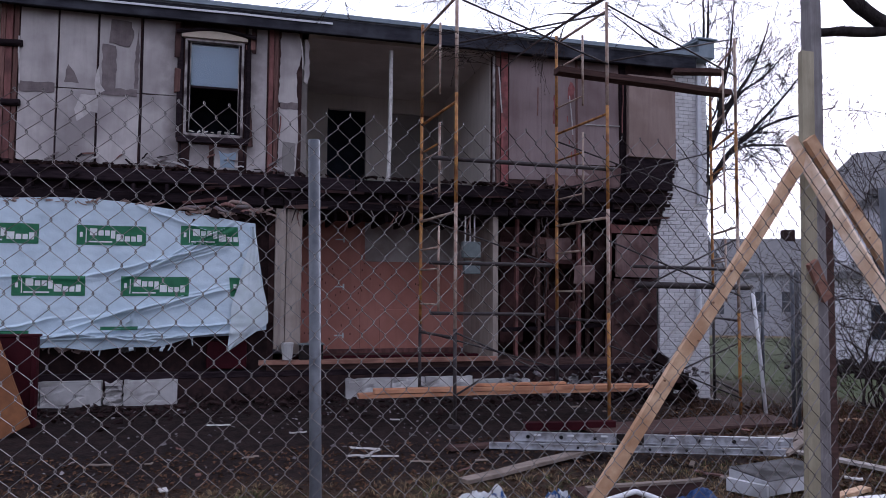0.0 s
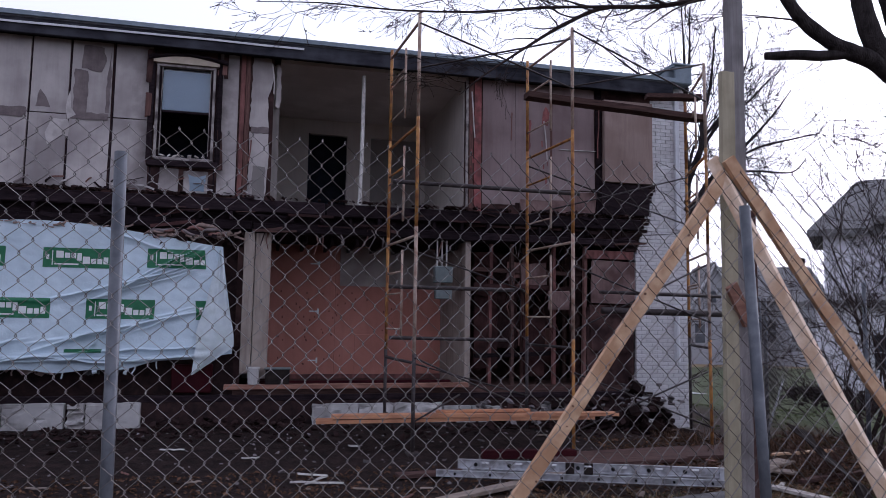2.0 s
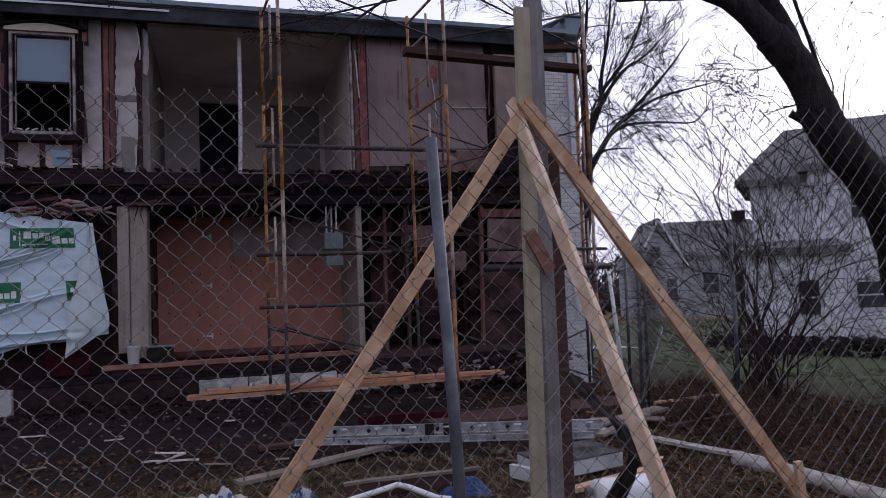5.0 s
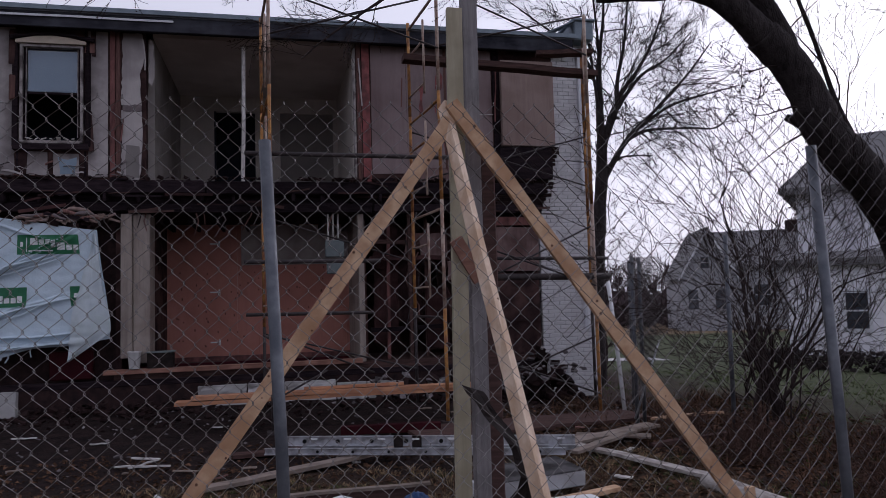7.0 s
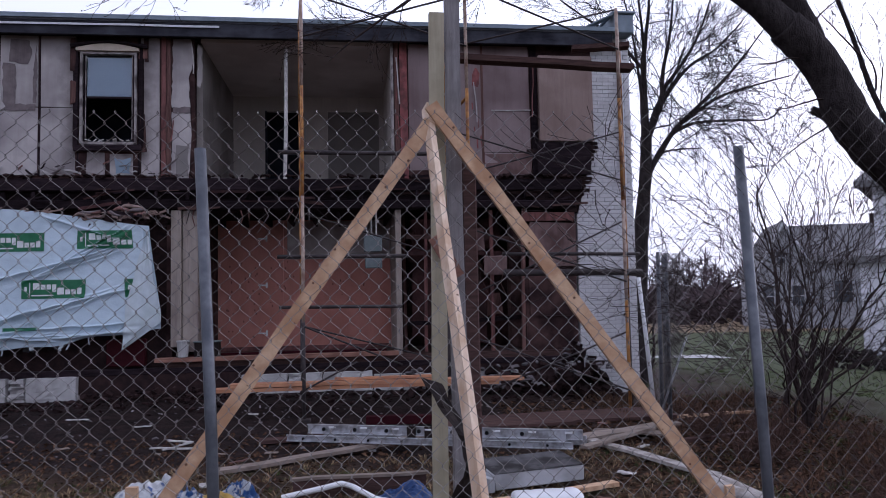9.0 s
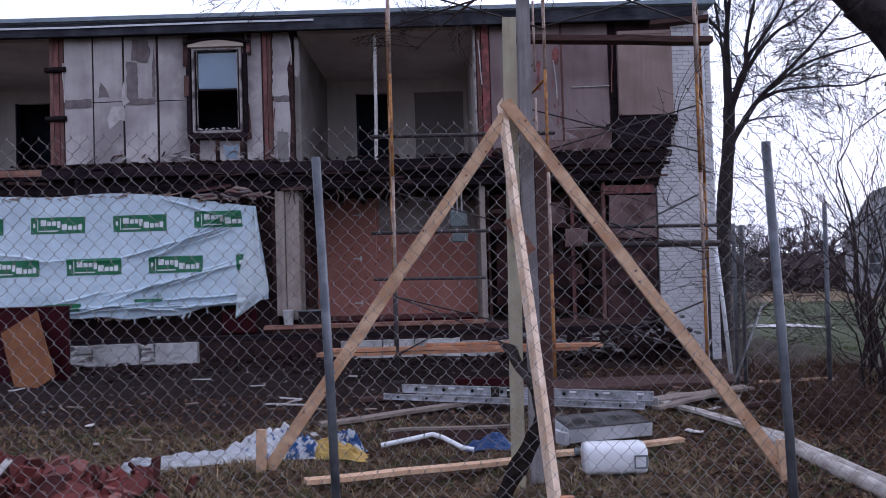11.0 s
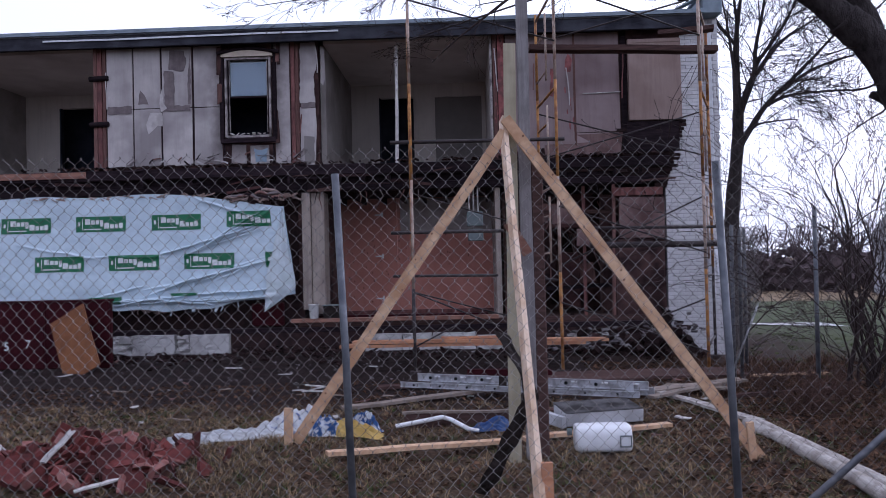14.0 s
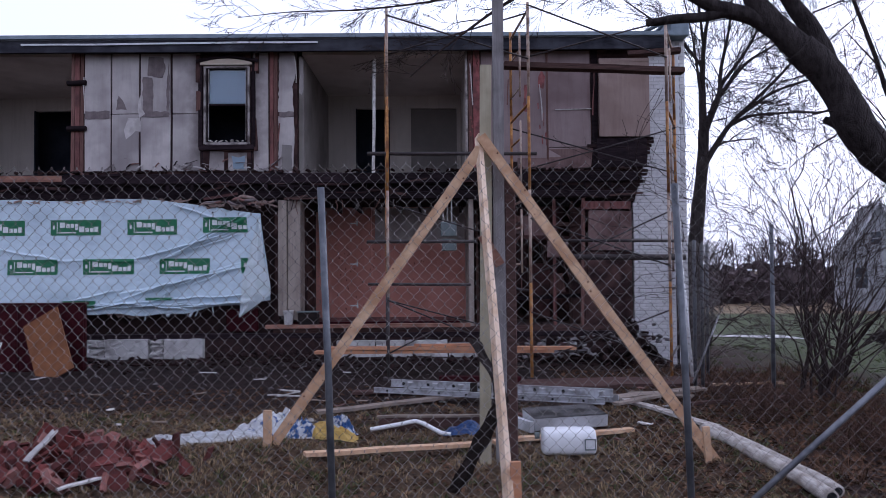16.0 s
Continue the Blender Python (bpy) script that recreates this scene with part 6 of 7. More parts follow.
# bucket and black crate by the column
bk = thing("bucket", (1.62, -0.12, 0.73), "dirty white bucket on the porch edge", "bucket")
part("body", pipe([(1.60, -0.10, 0.728), (1.60, -0.10, 0.98)], [0.075, 0.095], 14), M_STONE, bk)
part("rim", pipe([(1.60, -0.10, 0.965), (1.60, -0.10, 0.985)], 0.102, 14), M_STONE, bk)
cr = thing("crate", (1.95, -0.05, 0.73), "black open plastic crate on the porch edge", "crate")
for b in ((1.78, 2.14, -0.14, -0.12, 0.728, 0.95), (1.78, 2.14, 0.08, 0.10, 0.728, 0.95), (1.78, 1.80, -0.12, 0.08, 0.728, 0.95), (2.12, 2.14, -0.12, 0.08, 0.728, 0.95)):
    part("side", slab(*b), M_TAR, cr)
part("rim", slab(1.76, 2.16, -0.16, 0.12, 0.95, 0.968, 0.004), M_METER, cr, "grey rim")

# litter
rng = random.Random(17)
for k in range(46):
    x, y = rng.uniform(-2.5, 8.0), rng.uniform(-6.6, -0.8)
    a = rng.uniform(0, 3.14)
    ln = rng.uniform(0.05, 0.32)
    lying("scrap", (x, y), (x + ln * math.cos(a), y + ln * math.sin(a) * 0.6), rng.uniform(0.02, 0.07), 0.012, (M_LITTER, M_OLDWOOD, M_STUD, M_OLDWOOD)[k % 4], "small pale building scrap on the ground", 100 + k, "scrap", "scraps on the ground")
for pts in (([(2.2, -3.7), (2.45, -3.4)], [(2.45, -3.4), (2.15, -3.25)], [(2.05, -3.6), (2.6, -3.72)]),):
    for i, (p, q) in enumerate(pts):
        lying("splinter", p, q, 0.03, 0.015, M_LITTER, "pale splintered lath on the mud", 150 + i, "lath", "pale splinters")

# small chips of plaster and lath trodden into the mud
rng = random.Random(29)
chips = bmesh.new()
for k in range(460):
    x, y = rng.uniform(-3.5, 8.4), -0.3 - abs(rng.gauss(0, 2.2))
    if y < -6.5:
        continue
    chunk(chips, (x, y, ground_z(x, y) + 0.008), rng.uniform(0.012, 0.05) * (1.6 if rng.random() < 0.1 else 1), rng, 0.35)
solo("plaster_chips", chips, M_PLASTER, "small pale plaster chips scattered over the mud", "litter", kind="stuff")
# rubble bank along the house
rng = random.Random(23)
bank = bmesh.new()
for k in range(1500):
    x, y = rng.uniform(-3.5, 8.6), -0.15 - abs(rng.gauss(0, 0.55))
    if y < -3.2 or (y > -0.55 and (x < 0.2 or 2.4 < x < 5.4)):
        continue
    chunk(bank, (x, y, ground_z(x, y) + rng.uniform(-0.01, 0.05) + 0.12 * smooth01(-0.9, -0.1, y) * rng.random()), rng.uniform(0.025, 0.12), rng, 0.4)
solo("rubble_bank", bank, M_RUBBLE, "dark rubble and soil banked along the foundation", "rubble", kind="stuff")


# ---- grass and leaves ----
def blades(name, mat, n, region, h, seed, label, keep=lambda x, y: True):
    rng = random.Random(seed)
    verts, faces = [], []
    x0, x1, y0, y1 = region
    while n > 0:
        cx, cy = rng.uniform(x0, x1), rng.uniform(y0, y1)
        if noise.noise(Vector((cx * 1.3, cy * 1.3, seed))) + rng.uniform(-0.5, 0.5) < 0 or not keep(cx, cy):
            n -= 3
            continue
        tuft, size = rng.randint(6, 18), rng.uniform(0.5, 1.3)
        for q in range(tuft):
            n -= 1
            a, d = rng.uniform(0, 6.28), abs(rng.gauss(0, 0.03)) * size
            x, y = cx + d * math.cos(a), cy + d * math.sin(a)
            z, hh = ground_z(x, y) - 0.005, h * size * rng.uniform(0.5, 1.2)
            lean = rng.uniform(0.3, 2.0) * hh
            lx, ly = lean * math.cos(a) + rng.gauss(0, 0.02), lean * math.sin(a) + rng.gauss(0, 0.02)
            w, wa = rng.uniform(0.002, 0.004), rng.uniform(0, 6.28)
            wx, wy = w * math.cos(wa), w * math.sin(wa)
            b = len(verts)
            verts += [(x - wx, y - wy, z), (x + wx, y + wy, z), (x + lx * 0.4 + wx * 0.8, y + ly * 0.4 + wy * 0.8, z + hh * 0.65), (x + lx * 0.4 - wx * 0.8, y + ly * 0.4 - wy * 0.8, z + hh * 0.65), (x + lx, y + ly, z + hh * rng.uniform(0.55, 1))]
            faces += [(b, b + 1, b + 2, b + 3), (b + 3, b + 2, b + 4)]
    me = bpy.data.meshes.new(name)
    me.from_pydata(verts, [], faces)
    me.materials.append(mat)
    tagged(new(name, me), label, "grass", kind="stuff")


blades("dry_grass", M_GRASS, 56000, (-2.0, 7.4, -10.0, -4.6), 0.065, 5, "dry straw-coloured grass")
blades("green_grass", M_GRASSG, 22000, (-2.0, 9.0, -10.0, -4.8), 0.055, 6, "sparse green grass")
blades("lawn_grass", M_GRASSG, 16000, (9.0, 16.0, -8.0, 4.0), 0.07, 8, "short green lawn")
blades("weeds", M_LEAF, 7000, (7.0, 11.5, -8.5, -1.0), 0.2, 7, "tall dead weeds by the side fence", lambda x, y: abs(x - 9.0) < 1.6)
rng = random.Random(19)
verts, faces = [], []
for k in range(26000):
    x, y = (rng.uniform(-2.5, 9.5), rng.uniform(-10.0, -3.0)) if k < 15000 else (rng.uniform(6.2, 10.5), rng.uniform(-9.5, -1.5))
    s = rng.uniform(0.012, 0.038)
    e = Euler((rng.uniform(-0.6, 0.6), rng.uniform(-0.6, 0.6), rng.uniform(0, 6.28))).to_matrix()
    z = ground_z(x, y) + 0.012
    b = len(verts)
    for p in ((-s, 0, 0), (0, -s * 0.6, 0.01), (s, 0, 0), (0, s * 0.6, 0.012)):
        verts.append(tuple(e @ Vector(p) + Vector((x, y, z))))
    faces.append((b, b + 1, b + 2, b + 3))
me = bpy.data.meshes.new("fallen_leaves")
me.from_pydata(verts, [], faces)
me.materials.append(M_LEAF)
tagged(new("fallen_leaves", me), "scattered brown fallen leaves", "leaves", kind="stuff")

# ---- trees ----


def limb(bm, pts, r0, r1, sides):
    """A bough along given points, rounded and tapered; returns its points and radii."""
    pts = [Vector(p) for p in pts]
    fine = []
    for i in range(len(pts) - 1):
        p0, p1, p2, p3 = pts[max(i - 1, 0)], pts[i], pts[i + 1], pts[min(i + 2, len(pts) - 1)]
        for k in range(9):
            t = k / 9
            fine.append(0.5 * (2 * p1 + (p2 - p0) * t + (2 * p0 - 5 * p1 + 4 * p2 - p3) * t * t + (3 * p1 - p0 - 3 * p2 + p3) * t ** 3))
    fine.append(pts[-1])
    n = len(fine) - 1
    rad = [r0 + (r1 - r0) * i / n for i in range(n + 1)]
    tube(bm, fine, [q * (1 + 0.12 * noise.noise(p * 2.5) + 0.06 * noise.noise(p * 9)) for p, q in zip(fine, rad)], sides)
    return fine, rad


def grow(bm, p, d, length, r, depth, rng, buds, droop=0.0, spread_a=0.6, minr=0.0022, wander=0.16):
    """A branch that wanders, thins out and forks."""
    n = 5 if depth > 0 else 4
    pts, rad = [p.copy()], [r]
    d = d.normalized()
    for k in range(n):
        d = (d + Vector((rng.gauss(0, wander), rng.gauss(0, wander), rng.gauss(0, wander) - droop))).normalized()
        p = p + d * length / n
        pts.append(p.copy())
        rad.append(max(minr, r * (1 - 0.62 * (k + 1) / n)))
    tube(bm, pts, rad, 5 if r > 0.02 else (4 if r > 0.008 else 3), cap=False)
    if depth == 0:
        if buds is not None:
            for q in pts[2:]:
                if rng.random() < 0.45:
                    chunk(buds, q + Vector((rng.uniform(-0.01, 0.01), 0, 0.006)), 0.014, rng, 0.9)
        return
    kids = rng.choice((2, 3, 3))
    for c in range(kids):
        i = rng.randint(2, n)
        ax = Vector((rng.gauss(0, 1), rng.gauss(0, 1), rng.gauss(0, 1))).normalized()
        nd = (d + ax * spread_a * rng.uniform(0.7, 1.3)).normalized()
        grow(bm, pts[i], nd, length * rng.uniform(0.55, 0.8), max(minr, rad[i] * rng.uniform(0.55, 0.75)), depth - 1, rng, buds, droop, spread_a, minr, wander)
    grow(bm, pts[-1], d, length * 0.7, rad[-1], depth - 1, rng, buds, droop, spread_a, minr, wander)


# large leaning tree
tree = thing("leaning_tree", (11.2, -4.6, -0.05), "large bare dark tree leaning over the yard, one limb sawn off", "tree")


def bough(name, pts, r0, r1, sides=12):
    m = bmesh.new()
    limb(m, pts, r0, r1, sides)
    return part(name, m, M_BARK, tree, smooth=True)


bough("trunk", [(11.3, -4.5, -0.3), (11.1, -4.6, 1.1), (10.6, -4.85, 2.2), (10.0, -5.1, 2.72), (9.62, -5.22, 2.96), (9.28, -5.27, 3.27), (9.08, -5.28, 3.68), (8.88, -5.28, 3.98), (8.60, -5.28, 4.24)], 0.27, 0.17, 16)
bough("bough", [(8.66, -5.28, 4.19), (8.42, -5.27, 4.42), (8.22, -5.25, 4.66), (8.07, -5.22, 4.95), (7.95, -5.2, 5.5), (7.8, -5.2, 6.6)], 0.15, 0.085)
bough("bough", [(8.40, -5.26, 4.42), (8.12, -5.22, 4.62), (7.84, -5.18, 4.72), (7.56, -5.15, 4.84), (7.2, -5.1, 5.15), (6.75, -5.1, 5.8)], 0.115, 0.055)
bough("bough", [(8.98, -5.24, 3.86), (8.90, -5.22, 4.22), (8.76, -5.2, 4.53), (8.55, -5.2, 4.83), (8.36, -5.2, 5.3), (8.15, -5.1, 6.2)], 0.125, 0.075)
bough("branch_stub", [(9.20, -5.2, 3.28), (9.08, -5.15, 3.37), (8.98, -5.08, 3.45)], 0.06, 0.042, 10)
bough("sawn_limb", [(7.80, -5.18, 4.70), (7.55, -5.12, 4.665), (7.25, -5.05, 4.67), (7.05, -5.0, 4.655), (6.92, -4.98, 4.65)], 0.062, 0.048, 10)
bough("side_limb", [(10.3, -4.95, 2.55), (10.25, -4.7, 3.2), (10.1, -4.55, 3.8), (9.95, -4.5, 4.4), (9.7, -4.45, 5.2)], 0.04, 0.022, 8)
rng = random.Random(2)
OVER = ([(7.95, -5.2, 5.5), (7.9, -4.4, 6.0), (7.5, -3.3, 6.16), (6.8, -3.0, 6.05), (6.0, -3.0, 5.93), (5.4, -3.0, 5.62), (4.8, -3.0, 5.2), (4.3, -3.0, 4.82), (4.0, -3.0, 4.55)],
        [(6.2, -3.0, 5.97), (5.2, -3.05, 5.82), (4.2, -3.1, 5.62), (3.2, -3.1, 5.52), (2.3, -3.1, 5.5), (1.5, -3.1, 5.42)],
        [(6.9, -3.05, 6.07), (6.2, -2.8, 6.35), (5.2, -2.6, 6.3), (4.2, -2.5, 6.1), (3.4, -2.5, 5.85)],
        [(7.4, -3.3, 6.15), (7.0, -3.6, 5.9), (6.5, -3.8, 5.6), (6.0, -3.9, 5.2)])
for b in OVER:
    m, buds = bmesh.new(), bmesh.new()
    big = b is OVER[0]
    fine, rad = limb(m, b, 0.05 if big else 0.022, 0.006 if big else 0.004, 6)
    for i in range(18 if big else 4, len(fine), 4):
        for s in range(2):
            d = Vector((-0.75, rng.uniform(-0.6, 0.6), rng.uniform(-0.7, 0.7)))
            grow(m, fine[i], d, rng.uniform(0.3, 0.6), min(0.012, max(0.004, rad[i] * 0.5)), 2, rng, buds, 0.01, 0.6, 0.0028)
    br = part("branch", m, M_TWIG, tree)
    part("budding", buds, M_TWIG, br, kind="stuff")
for base, d, ln in (((7.3, -5.1, 5.0), (-0.6, 0.5, 0.5), 0.8), ((8.3, -5.2, 5.2), (0.7, 0.5, 0.6), 0.8), ((8.7, -5.2, 4.6), (0.8, 0.2, 0.6), 0.9), ((8.9, -5.2, 4.3), (0.9, 0.1, 0.5), 0.9), ((9.6, -5.1, 3.1), (0.2, 0.3, 1.0), 1.0),
                    ((9.0, -5.3, 3.5), (-0.9, 0.3, 0.12), 0.45), ((8.8, -5.35, 3.9), (-0.95, 0.2, 0.25), 0.5), ((9.1, -5.25, 3.3), (-0.8, 0.5, -0.35), 0.6), ((10.1, -4.6, 3.8), (0.3, 0.2, 1.0), 0.8), ((10.0, -4.55, 4.2), (-0.5, 0.2, 0.8), 0.7),
                    ((9.9, -5.1, 2.9), (-0.15, 0.3, 1.0), 1.1), ((10.2, -4.7, 3.3), (-0.4, 0.1, 0.9), 0.9), ((9.75, -5.15, 3.0), (0.05, 0.2, 1.0), 1.3)):
    m, buds = bmesh.new(), bmesh.new()
    grow(m, Vector(base), Vector(d), ln, 0.012, 3, rng, buds, 0.0, 0.5, 0.0026)
    br = part("branch", m, M_TWIG, tree)
    part("budding", buds, M_TWIG, br, kind="stuff")

# tree beside the house corner
tree2 = thing("bare_tree", (9.62, 1.2, -0.1), "bare tree with spreading dark branches beside the house corner", "tree")
bm = bmesh.new()
limb(bm, [(9.58, 1.2, -0.5), (9.6, 1.2, 1.0), (9.66, 1.2, 2.2), (9.76, 1.2, 3.2), (9.84, 1.2, 3.9), (9.87, 1.2, 4.55)], 0.17, 0.105, 10)
part("trunk", bm, M_BARK, tree2, smooth=True)
rng = random.Random(6)
boughs = (([(9.87, 1.2, 4.4), (9.86, 1.2, 5.2), (9.89, 1.25, 5.8), (9.96, 1.3, 6.4), (10.08, 1.3, 7.2), (10.1, 1.3, 8.3)], 0.08), ([(9.88, 1.2, 4.5), (10.04, 1.15, 4.9), (10.18, 1.1, 5.3), (10.22, 1.1, 5.8), (10.36, 1.0, 6.6), (10.5, 1.0, 7.8)], 0.07),
          ([(9.82, 1.2, 3.75), (10.12, 1.15, 4.25), (10.42, 1.1, 4.68), (10.95, 1.0, 5.2), (11.62, 0.9, 5.9), (12.2, 0.9, 6.6)], 0.062), ([(10.38, 1.1, 4.62), (10.7, 1.15, 4.78), (11.05, 1.2, 4.86), (11.7, 1.2, 4.9), (12.4, 1.2, 4.93), (12.75, 1.2, 5.25)], 0.036),
          ([(10.16, 1.1, 5.2), (10.5, 1.2, 5.62), (10.9, 1.3, 6.02), (11.5, 1.4, 6.4), (12.1, 1.4, 7.0)], 0.042), ([(10.2, 1.1, 5.45), (10.55, 0.9, 5.95), (10.85, 0.8, 6.5), (11.1, 0.7, 7.3)], 0.036), ([(9.86, 1.2, 5.0), (9.76, 1.15, 5.7), (9.66, 1.1, 6.35), (9.45, 1.0, 7.2)], 0.034),
          ([(9.88, 1.25, 5.9), (9.5, 1.6, 6.6), (9.0, 2.0, 7.2), (8.4, 2.3, 7.8)], 0.034), ([(9.95, 1.3, 6.3), (9.7, 0.9, 7.1), (9.4, 0.5, 7.9)], 0.03), ([(9.95, 1.2, 4.75), (10.3, 1.6, 5.3), (10.75, 2.0, 5.75), (11.2, 2.2, 6.6)], 0.034),
          ([(9.84, 1.2, 3.9), (10.3, 1.5, 4.3), (10.9, 1.8, 4.45), (11.4, 2.0, 4.5)], 0.028), ([(10.6, 1.05, 4.85), (11.2, 0.8, 5.25), (11.9, 0.6, 5.45), (12.5, 0.5, 5.6)], 0.03))
for b, r0 in boughs:
    m = bmesh.new()
    fine, rad = limb(m, b, r0 * 1.15, 0.01, 7)
    for i in range(5, len(fine), 3):
        dd = (fine[min(i + 1, len(fine) - 1)] - fine[i - 1]).normalized()
        grow(m, fine[i], dd + Vector((rng.gauss(0.1, 0.55), rng.gauss(0, 0.5), rng.gauss(0.1, 0.5))), rng.uniform(0.5, 1.0), min(0.014, max(0.006, rad[i] * 0.45)), 3, rng, None, 0.0, 0.5, 0.0034)
    part("branch", m, M_BARK, tree2)

# shrubs by the side fence


def shrub(name, base, stems, height, width, seed, label, mat=M_TWIG, depth=3):
    t = thing(name, base, label, "shrub")
    rng = random.Random(seed)
    for s in range(stems):
        bm, bd = bmesh.new(), bmesh.new()
        a = rng.uniform(0, 6.28)
        d = Vector((math.cos(a) * width * rng.uniform(0.2, 0.9), math.sin(a) * width * rng.uniform(0.2, 0.7), 1.0))
        grow(bm, Vector(base) + Vector((rng.uniform(-0.2, 0.2), rng.uniform(-0.2, 0.2), -0.1)), d, height * rng.uniform(0.35, 0.6), (rng.uniform(0.034, 0.044) if s < 3 else rng.uniform(0.011, 0.024)) * min(1, height / 1.2), depth, rng, bd, -0.015, 0.62, 0.003, 0.23)
        st = part("stem", bm, mat, t)
        part("budding", bd, mat, st, kind="stuff")


shrub("shrub", (9.32, -4.15, 0.0), 15, 4.3, 0.8, 3, "bare many-stemmed shrub behind the side fence")
shrub("shrub", (10.6, -2.2, -0.05), 12, 2.9, 0.9, 4, "bare tangled shrub on the lawn edge")
shrub("shrub", (10.4, 3.2, -0.05), 16, 3.8, 0.8, 14, "bare tangled shrub near the house corner")

for x, y, n, hh, s in ((7.9, -5.6, 9, 0.5, 21), (8.5, -4.9, 9, 0.5, 22), (8.3, -6.8, 8, 0.45, 23), (9.2, -5.9, 8, 0.5, 24), (8.0, -4.3, 8, 0.4, 25)):
    shrub("bramble", (x, y, ground_z(x, y)), n, hh, 1.5, s, "low tangle of dead reddish bramble stems", M_BRAMBLE)

# ---- houses beyond ----


def turned_part(name, bm, mat, parent, m, label=""):
    bmesh.ops.transform(bm, matrix=m, verts=bm.verts)
    return part(name, bm, mat, parent, label)


def hip_roof(x0, x1, y0, y1, ze, zr, o, hip_l, hip_r):
    """A pitched roof with its ridge along x; hip_l and hip_r set the ridge ends in."""
    bm = bmesh.new()
    ym, k = (y0 + y1) / 2, (zr - ze) / ((y1 - y0) / 2)
    za = ze - k * o
    low = [(x0 - o, y0 - o, za), (x1 + o, y0 - o, za), (x1 + o, y1 + o, za), (x0 - o, y1 + o, za)]
    rid = [(x0 - o + hip_l, ym, zr), (x1 + o - hip_r, ym, zr)]
    for dz in (0.0, 0.16):
        a = [bm.verts.new((x, y, z + dz)) for x, y, z in low]
        r2 = [bm.verts.new((x, y, z + dz)) for x, y, z in rid]
        bm.faces.new((a[0], a[1], r2[1], r2[0]))
        bm.faces.new((a[2], a[3], r2[0], r2[1]))
        bm.faces.new((a[1], a[2], r2[1]))
        bm.faces.new((a[3], a[0], r2[0]))
    box(bm, x0 - o, x1 + o, y0 - o, y0 - o + 0.05, za - 0.12, za + 0.16)
    return bm


def far_house(name, m, label, wings, mat, roofmat, windows, group="houses beyond"):
    """wings: boxes x0, x1, y0, y1, base, eave, ridge, overhang, hips, or a front gable (hips None)."""
    t = thing(name, m.translation, label, "house", group)
    for x0, x1, y0, y1, zb, ze, zr, o, hips in wings:
        wl = turned_part("wall", slab(x0, x1, y0, y1, zb - 0.8, ze), mat, t, m)
        for k in range(int((ze - zb) / 0.24)):
            z = zb + k * 0.24
            turned_part("clapboard", slab(x0 - 0.03, x1 + 0.03, y0 - 0.035, y0 - 0.004, z, z + 0.225), mat, wl, m)
        if hips is None:
            xm = (x0 + x1) / 2
            bm = bmesh.new()
            a = [bm.verts.new(c) for c in ((x0, y0, ze), (x1, y0, ze), (xm, y0, zr))]
            b = [bm.verts.new((v.co.x, y1, v.co.z)) for v in a]
            bm.faces.new(a)
            bm.faces.new(b[::-1])
            bm.faces.new((a[0], a[1], b[1], b[0]))
            bm.faces.new((a[1], a[2], b[2], b[1]))
            bm.faces.new((a[2], a[0], b[0], b[2]))
            turned_part("gable", bm, mat, t, m)
            k = (zr - ze) / (xm - x0)
            for s in (-1, 1):
                rb = bmesh.new()
                xa = x0 - o if s < 0 else x1 + o
                p = [rb.verts.new(c) for c in ((xa, y0 - o, ze - k * o), (xm, y0 - o, zr), (xm, y1, zr), (xa, y1, ze - k * o))]
                q = [rb.verts.new((v.co.x, v.co.y, v.co.z + 0.18)) for v in p]
                rb.faces.new(p)
                rb.faces.new(q)
                for i in range(4):
                    rb.faces.new((p[i], p[(i + 1) % 4], q[(i + 1) % 4], q[i]))
                turned_part("roof", rb, roofmat, t, m)
                tb = bmesh.new()
                bar(tb, (xa, y0 - o - 0.03, ze - k * o - 0.02), (xm, y0 - o - 0.03, zr - 0.02), 0.05, 0.18, (0, 0, 1))
                turned_part("rake_trim", tb, M_STRIP, t, m)
        else:
            turned_part("roof", hip_roof(x0, x1, y0, y1, ze, zr, o, *hips), roofmat, t, m)
    for a, b, c, d, y in windows:
        w = turned_part("window", slab(a - 0.12, b + 0.12, y - 0.10, y - 0.04, c - 0.12, d + 0.12), M_STRIP if mat is M_HSIDE else M_HTRIM, t, m)
        turned_part("pane", slab(a, b, y - 0.115, y - 0.101, c, d), M_HPANE, w, m)
        turned_part("sash_bar", slab(a, b, y - 0.122, y - 0.116, (c + d) / 2 - 0.03, (c + d) / 2 + 0.03), M_STRIP if mat is M_HSIDE else M_HTRIM, w, m)
    return t


H1 = Matrix.Translation((24.6, 14.0, -0.9)) @ Matrix.Rotation(radians(-43), 4, "Z")
far_house("white_house", H1, "pale two-storey clapboard house with grey hipped roofs",
          ((0.0, 11.0, 0.0, 6.4, 0.0, 6.85, 9.05, 0.6, (2.0, 2.6)), (2.2, 9.5, -0.9, 4.2, 0.0, 7.1, 8.95, 0.45, (2.0, 2.4))), M_HSIDE, M_HROOF,
          ((3.65, 4.2, 4.68, 5.6, -0.9), (3.65, 4.7, 1.15, 2.15, -0.9), (6.4, 7.1, 4.6, 5.6, -0.9)))
H2 = Matrix.Translation((34.0, 41.5, -1.6)) @ Matrix.Rotation(radians(-22), 4, "Z")
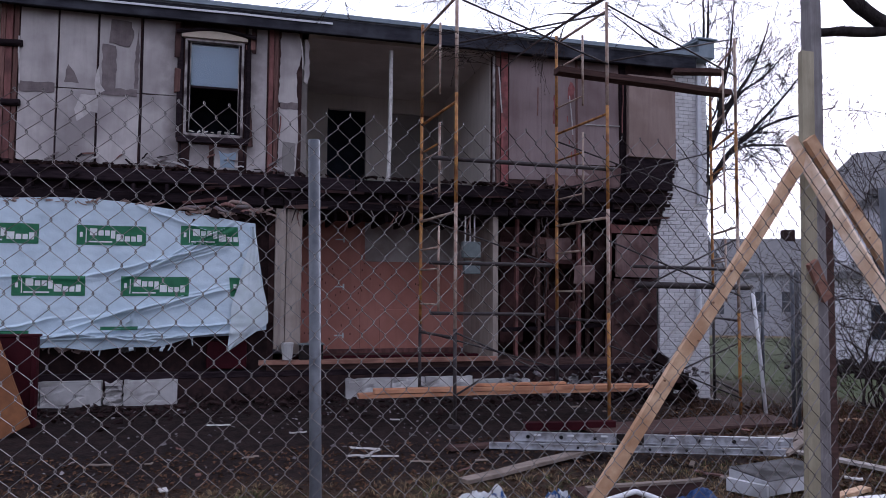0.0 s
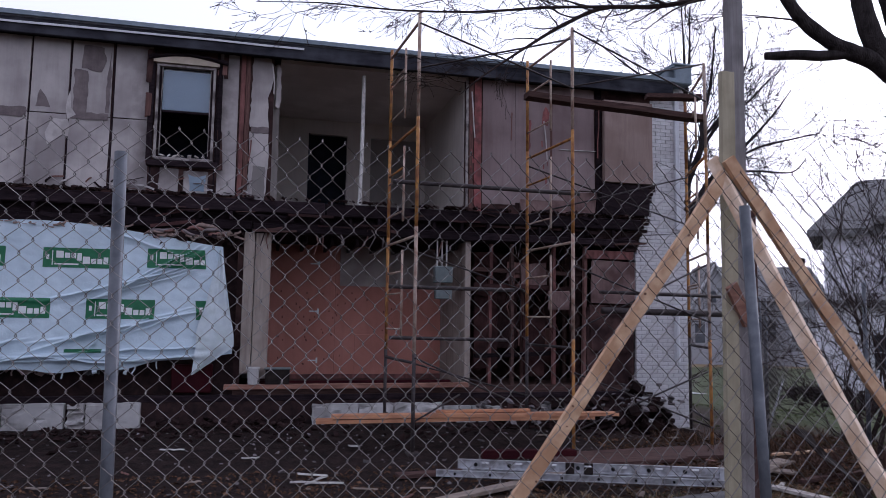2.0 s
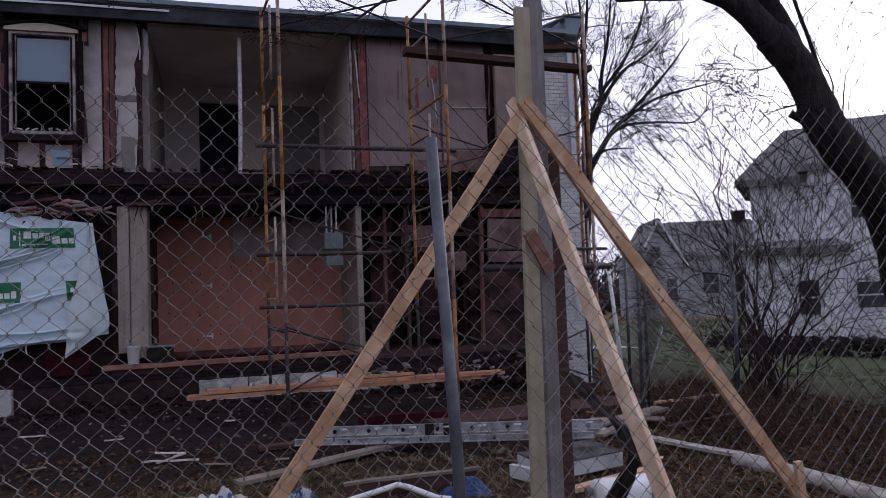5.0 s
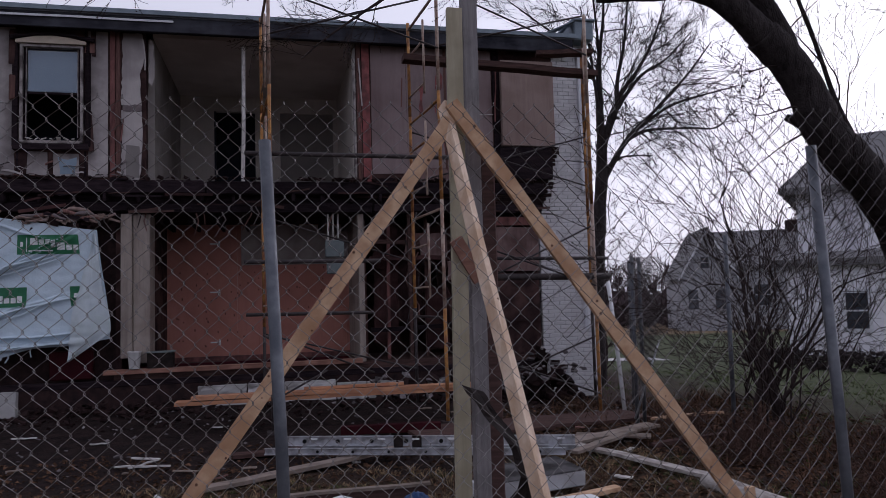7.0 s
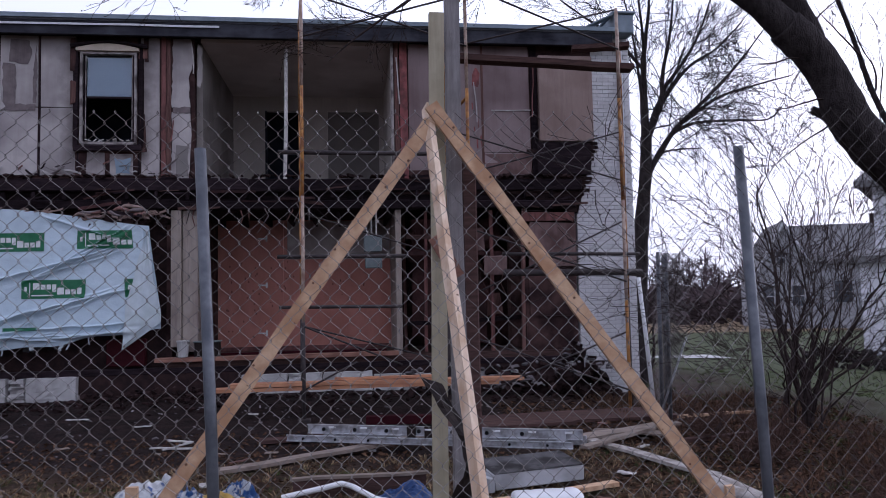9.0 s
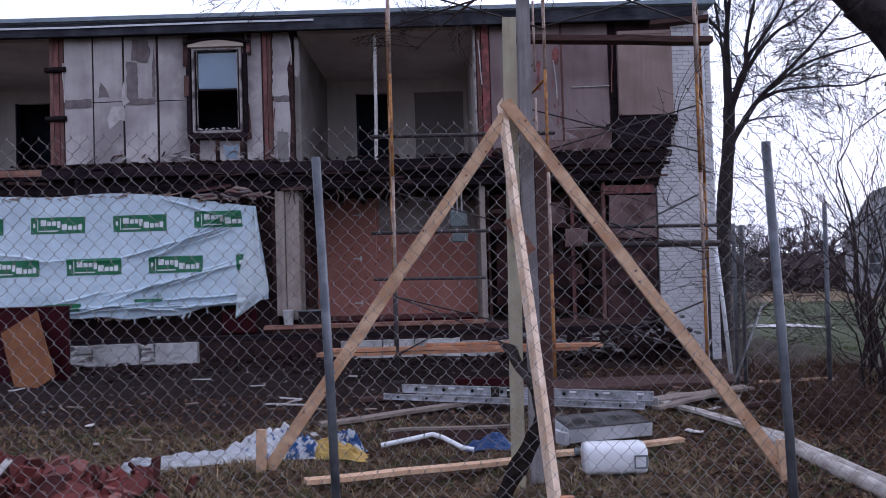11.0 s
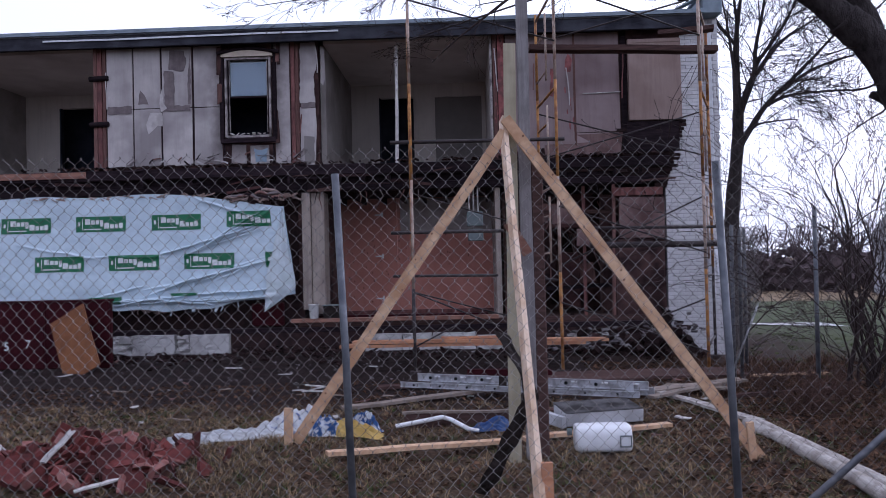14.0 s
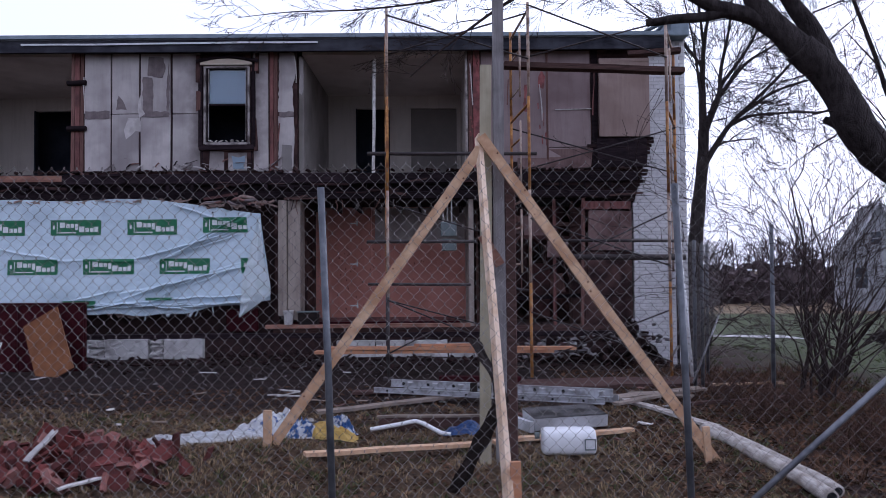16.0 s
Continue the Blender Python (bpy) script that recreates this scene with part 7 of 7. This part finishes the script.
h2 = far_house("grey_house", H2, "grey house with white gable trims and a long wing",
               ((1.35, 5.35, -1.2, 7.5, 0.0, 4.6, 8.1, 0.3, None), (3.1, 12.0, -0.7, 6.6, 0.0, 5.2, 8.0, 0.3, (0.0, 0.3))), M_HGREY, M_HROOF,
               ((1.75, 2.5, 1.8, 3.3, -1.2), (3.8, 4.6, 1.8, 3.3, -1.2), (2.8, 3.4, 5.0, 5.9, -1.2), (6.8, 8.0, 2.0, 3.6, -0.7), (9.2, 10.4, 2.0, 3.6, -0.7)))
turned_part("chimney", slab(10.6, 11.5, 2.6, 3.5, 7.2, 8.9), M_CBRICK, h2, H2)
H3 = Matrix.Translation((22.6, 12.3, -0.9)) @ Matrix.Rotation(radians(-43), 4, "Z")
far_house("porch_wing", H3, "low pale porch with a flat grey roof beside the house", ((0.0, 3.4, 0.0, 2.5, 0.0, 3.5, 3.75, 0.4, (0.5, 0.5)),), M_HSIDE, M_HROOF, ((1.9, 2.6, 1.0, 2.3, 0.0),))

# low dark hedge before the pale house
rng = random.Random(66)
hd = bmesh.new()
for k in range(1500):
    u = rng.uniform(0, 13)
    x, y = 16.6 + 0.73 * u + rng.gauss(0, 0.25), 6.4 - 0.68 * u + rng.gauss(0, 0.25)
    chunk(hd, (x, y, ground_z(x, y) + 0.5 * rng.random() ** 0.8), rng.uniform(0.05, 0.16), rng, 0.8)
for k in range(160):
    u = rng.uniform(0, 13)
    x, y = 16.6 + 0.73 * u, 6.4 - 0.68 * u + rng.gauss(0, 0.2)
    grow(hd, Vector((x, y, ground_z(x, y) + 0.2)), Vector((rng.gauss(0, 0.4), rng.gauss(0, 0.4), 1)), 0.35, 0.012, 1, rng, None, 0, 0.6, 0.005)
solo("hedge", hd, M_BARK, "low dark clipped hedge along the lawn", "hedge", kind="stuff")

# road and far woods
rd = bmesh.new()
prev = None
for k in range(13):
    x = 13.2 + k * 0.34
    ring = [rd.verts.new((x, y, ground_z(x, y) + 0.04)) for y in (11.5, 12.3, 13.0, 13.7)]
    if prev:
        for i in range(3):
            rd.faces.new((prev[i], ring[i], ring[i + 1], prev[i + 1]))
    prev = ring
ro = new("pavement", finish("pavement", rd, M_ROAD))
tagged(ro, "pale concrete pavement beyond the lawn", "pavement", kind="structure")
rng = random.Random(44)
wd = bmesh.new()
for k in range(5600):
    a = rng.uniform(-0.15, 1.35)
    dist = rng.uniform(70, 110)
    x, y = 4 + dist * math.sin(a), -12 + dist * math.cos(a)
    chunk(wd, (x, y, -2.5 + rng.uniform(0, 4.6) * rng.uniform(0.55, 1)), rng.uniform(0.5, 1.3), rng, 0.9)
for k in range(420):
    a, dist = rng.uniform(-0.15, 1.35), rng.uniform(70, 100)
    x, y = 4 + dist * math.sin(a), -12 + dist * math.cos(a)
    grow(wd, Vector((x, y, 0.5)), Vector((rng.gauss(0, 0.2), 0, 1)), rng.uniform(1.6, 2.6), 0.1, 2, rng, None, -0.03, 0.5, 0.03)
solo("far_woods", wd, M_WOODS, "distant band of bare woods and hedges", "woods", kind="stuff")
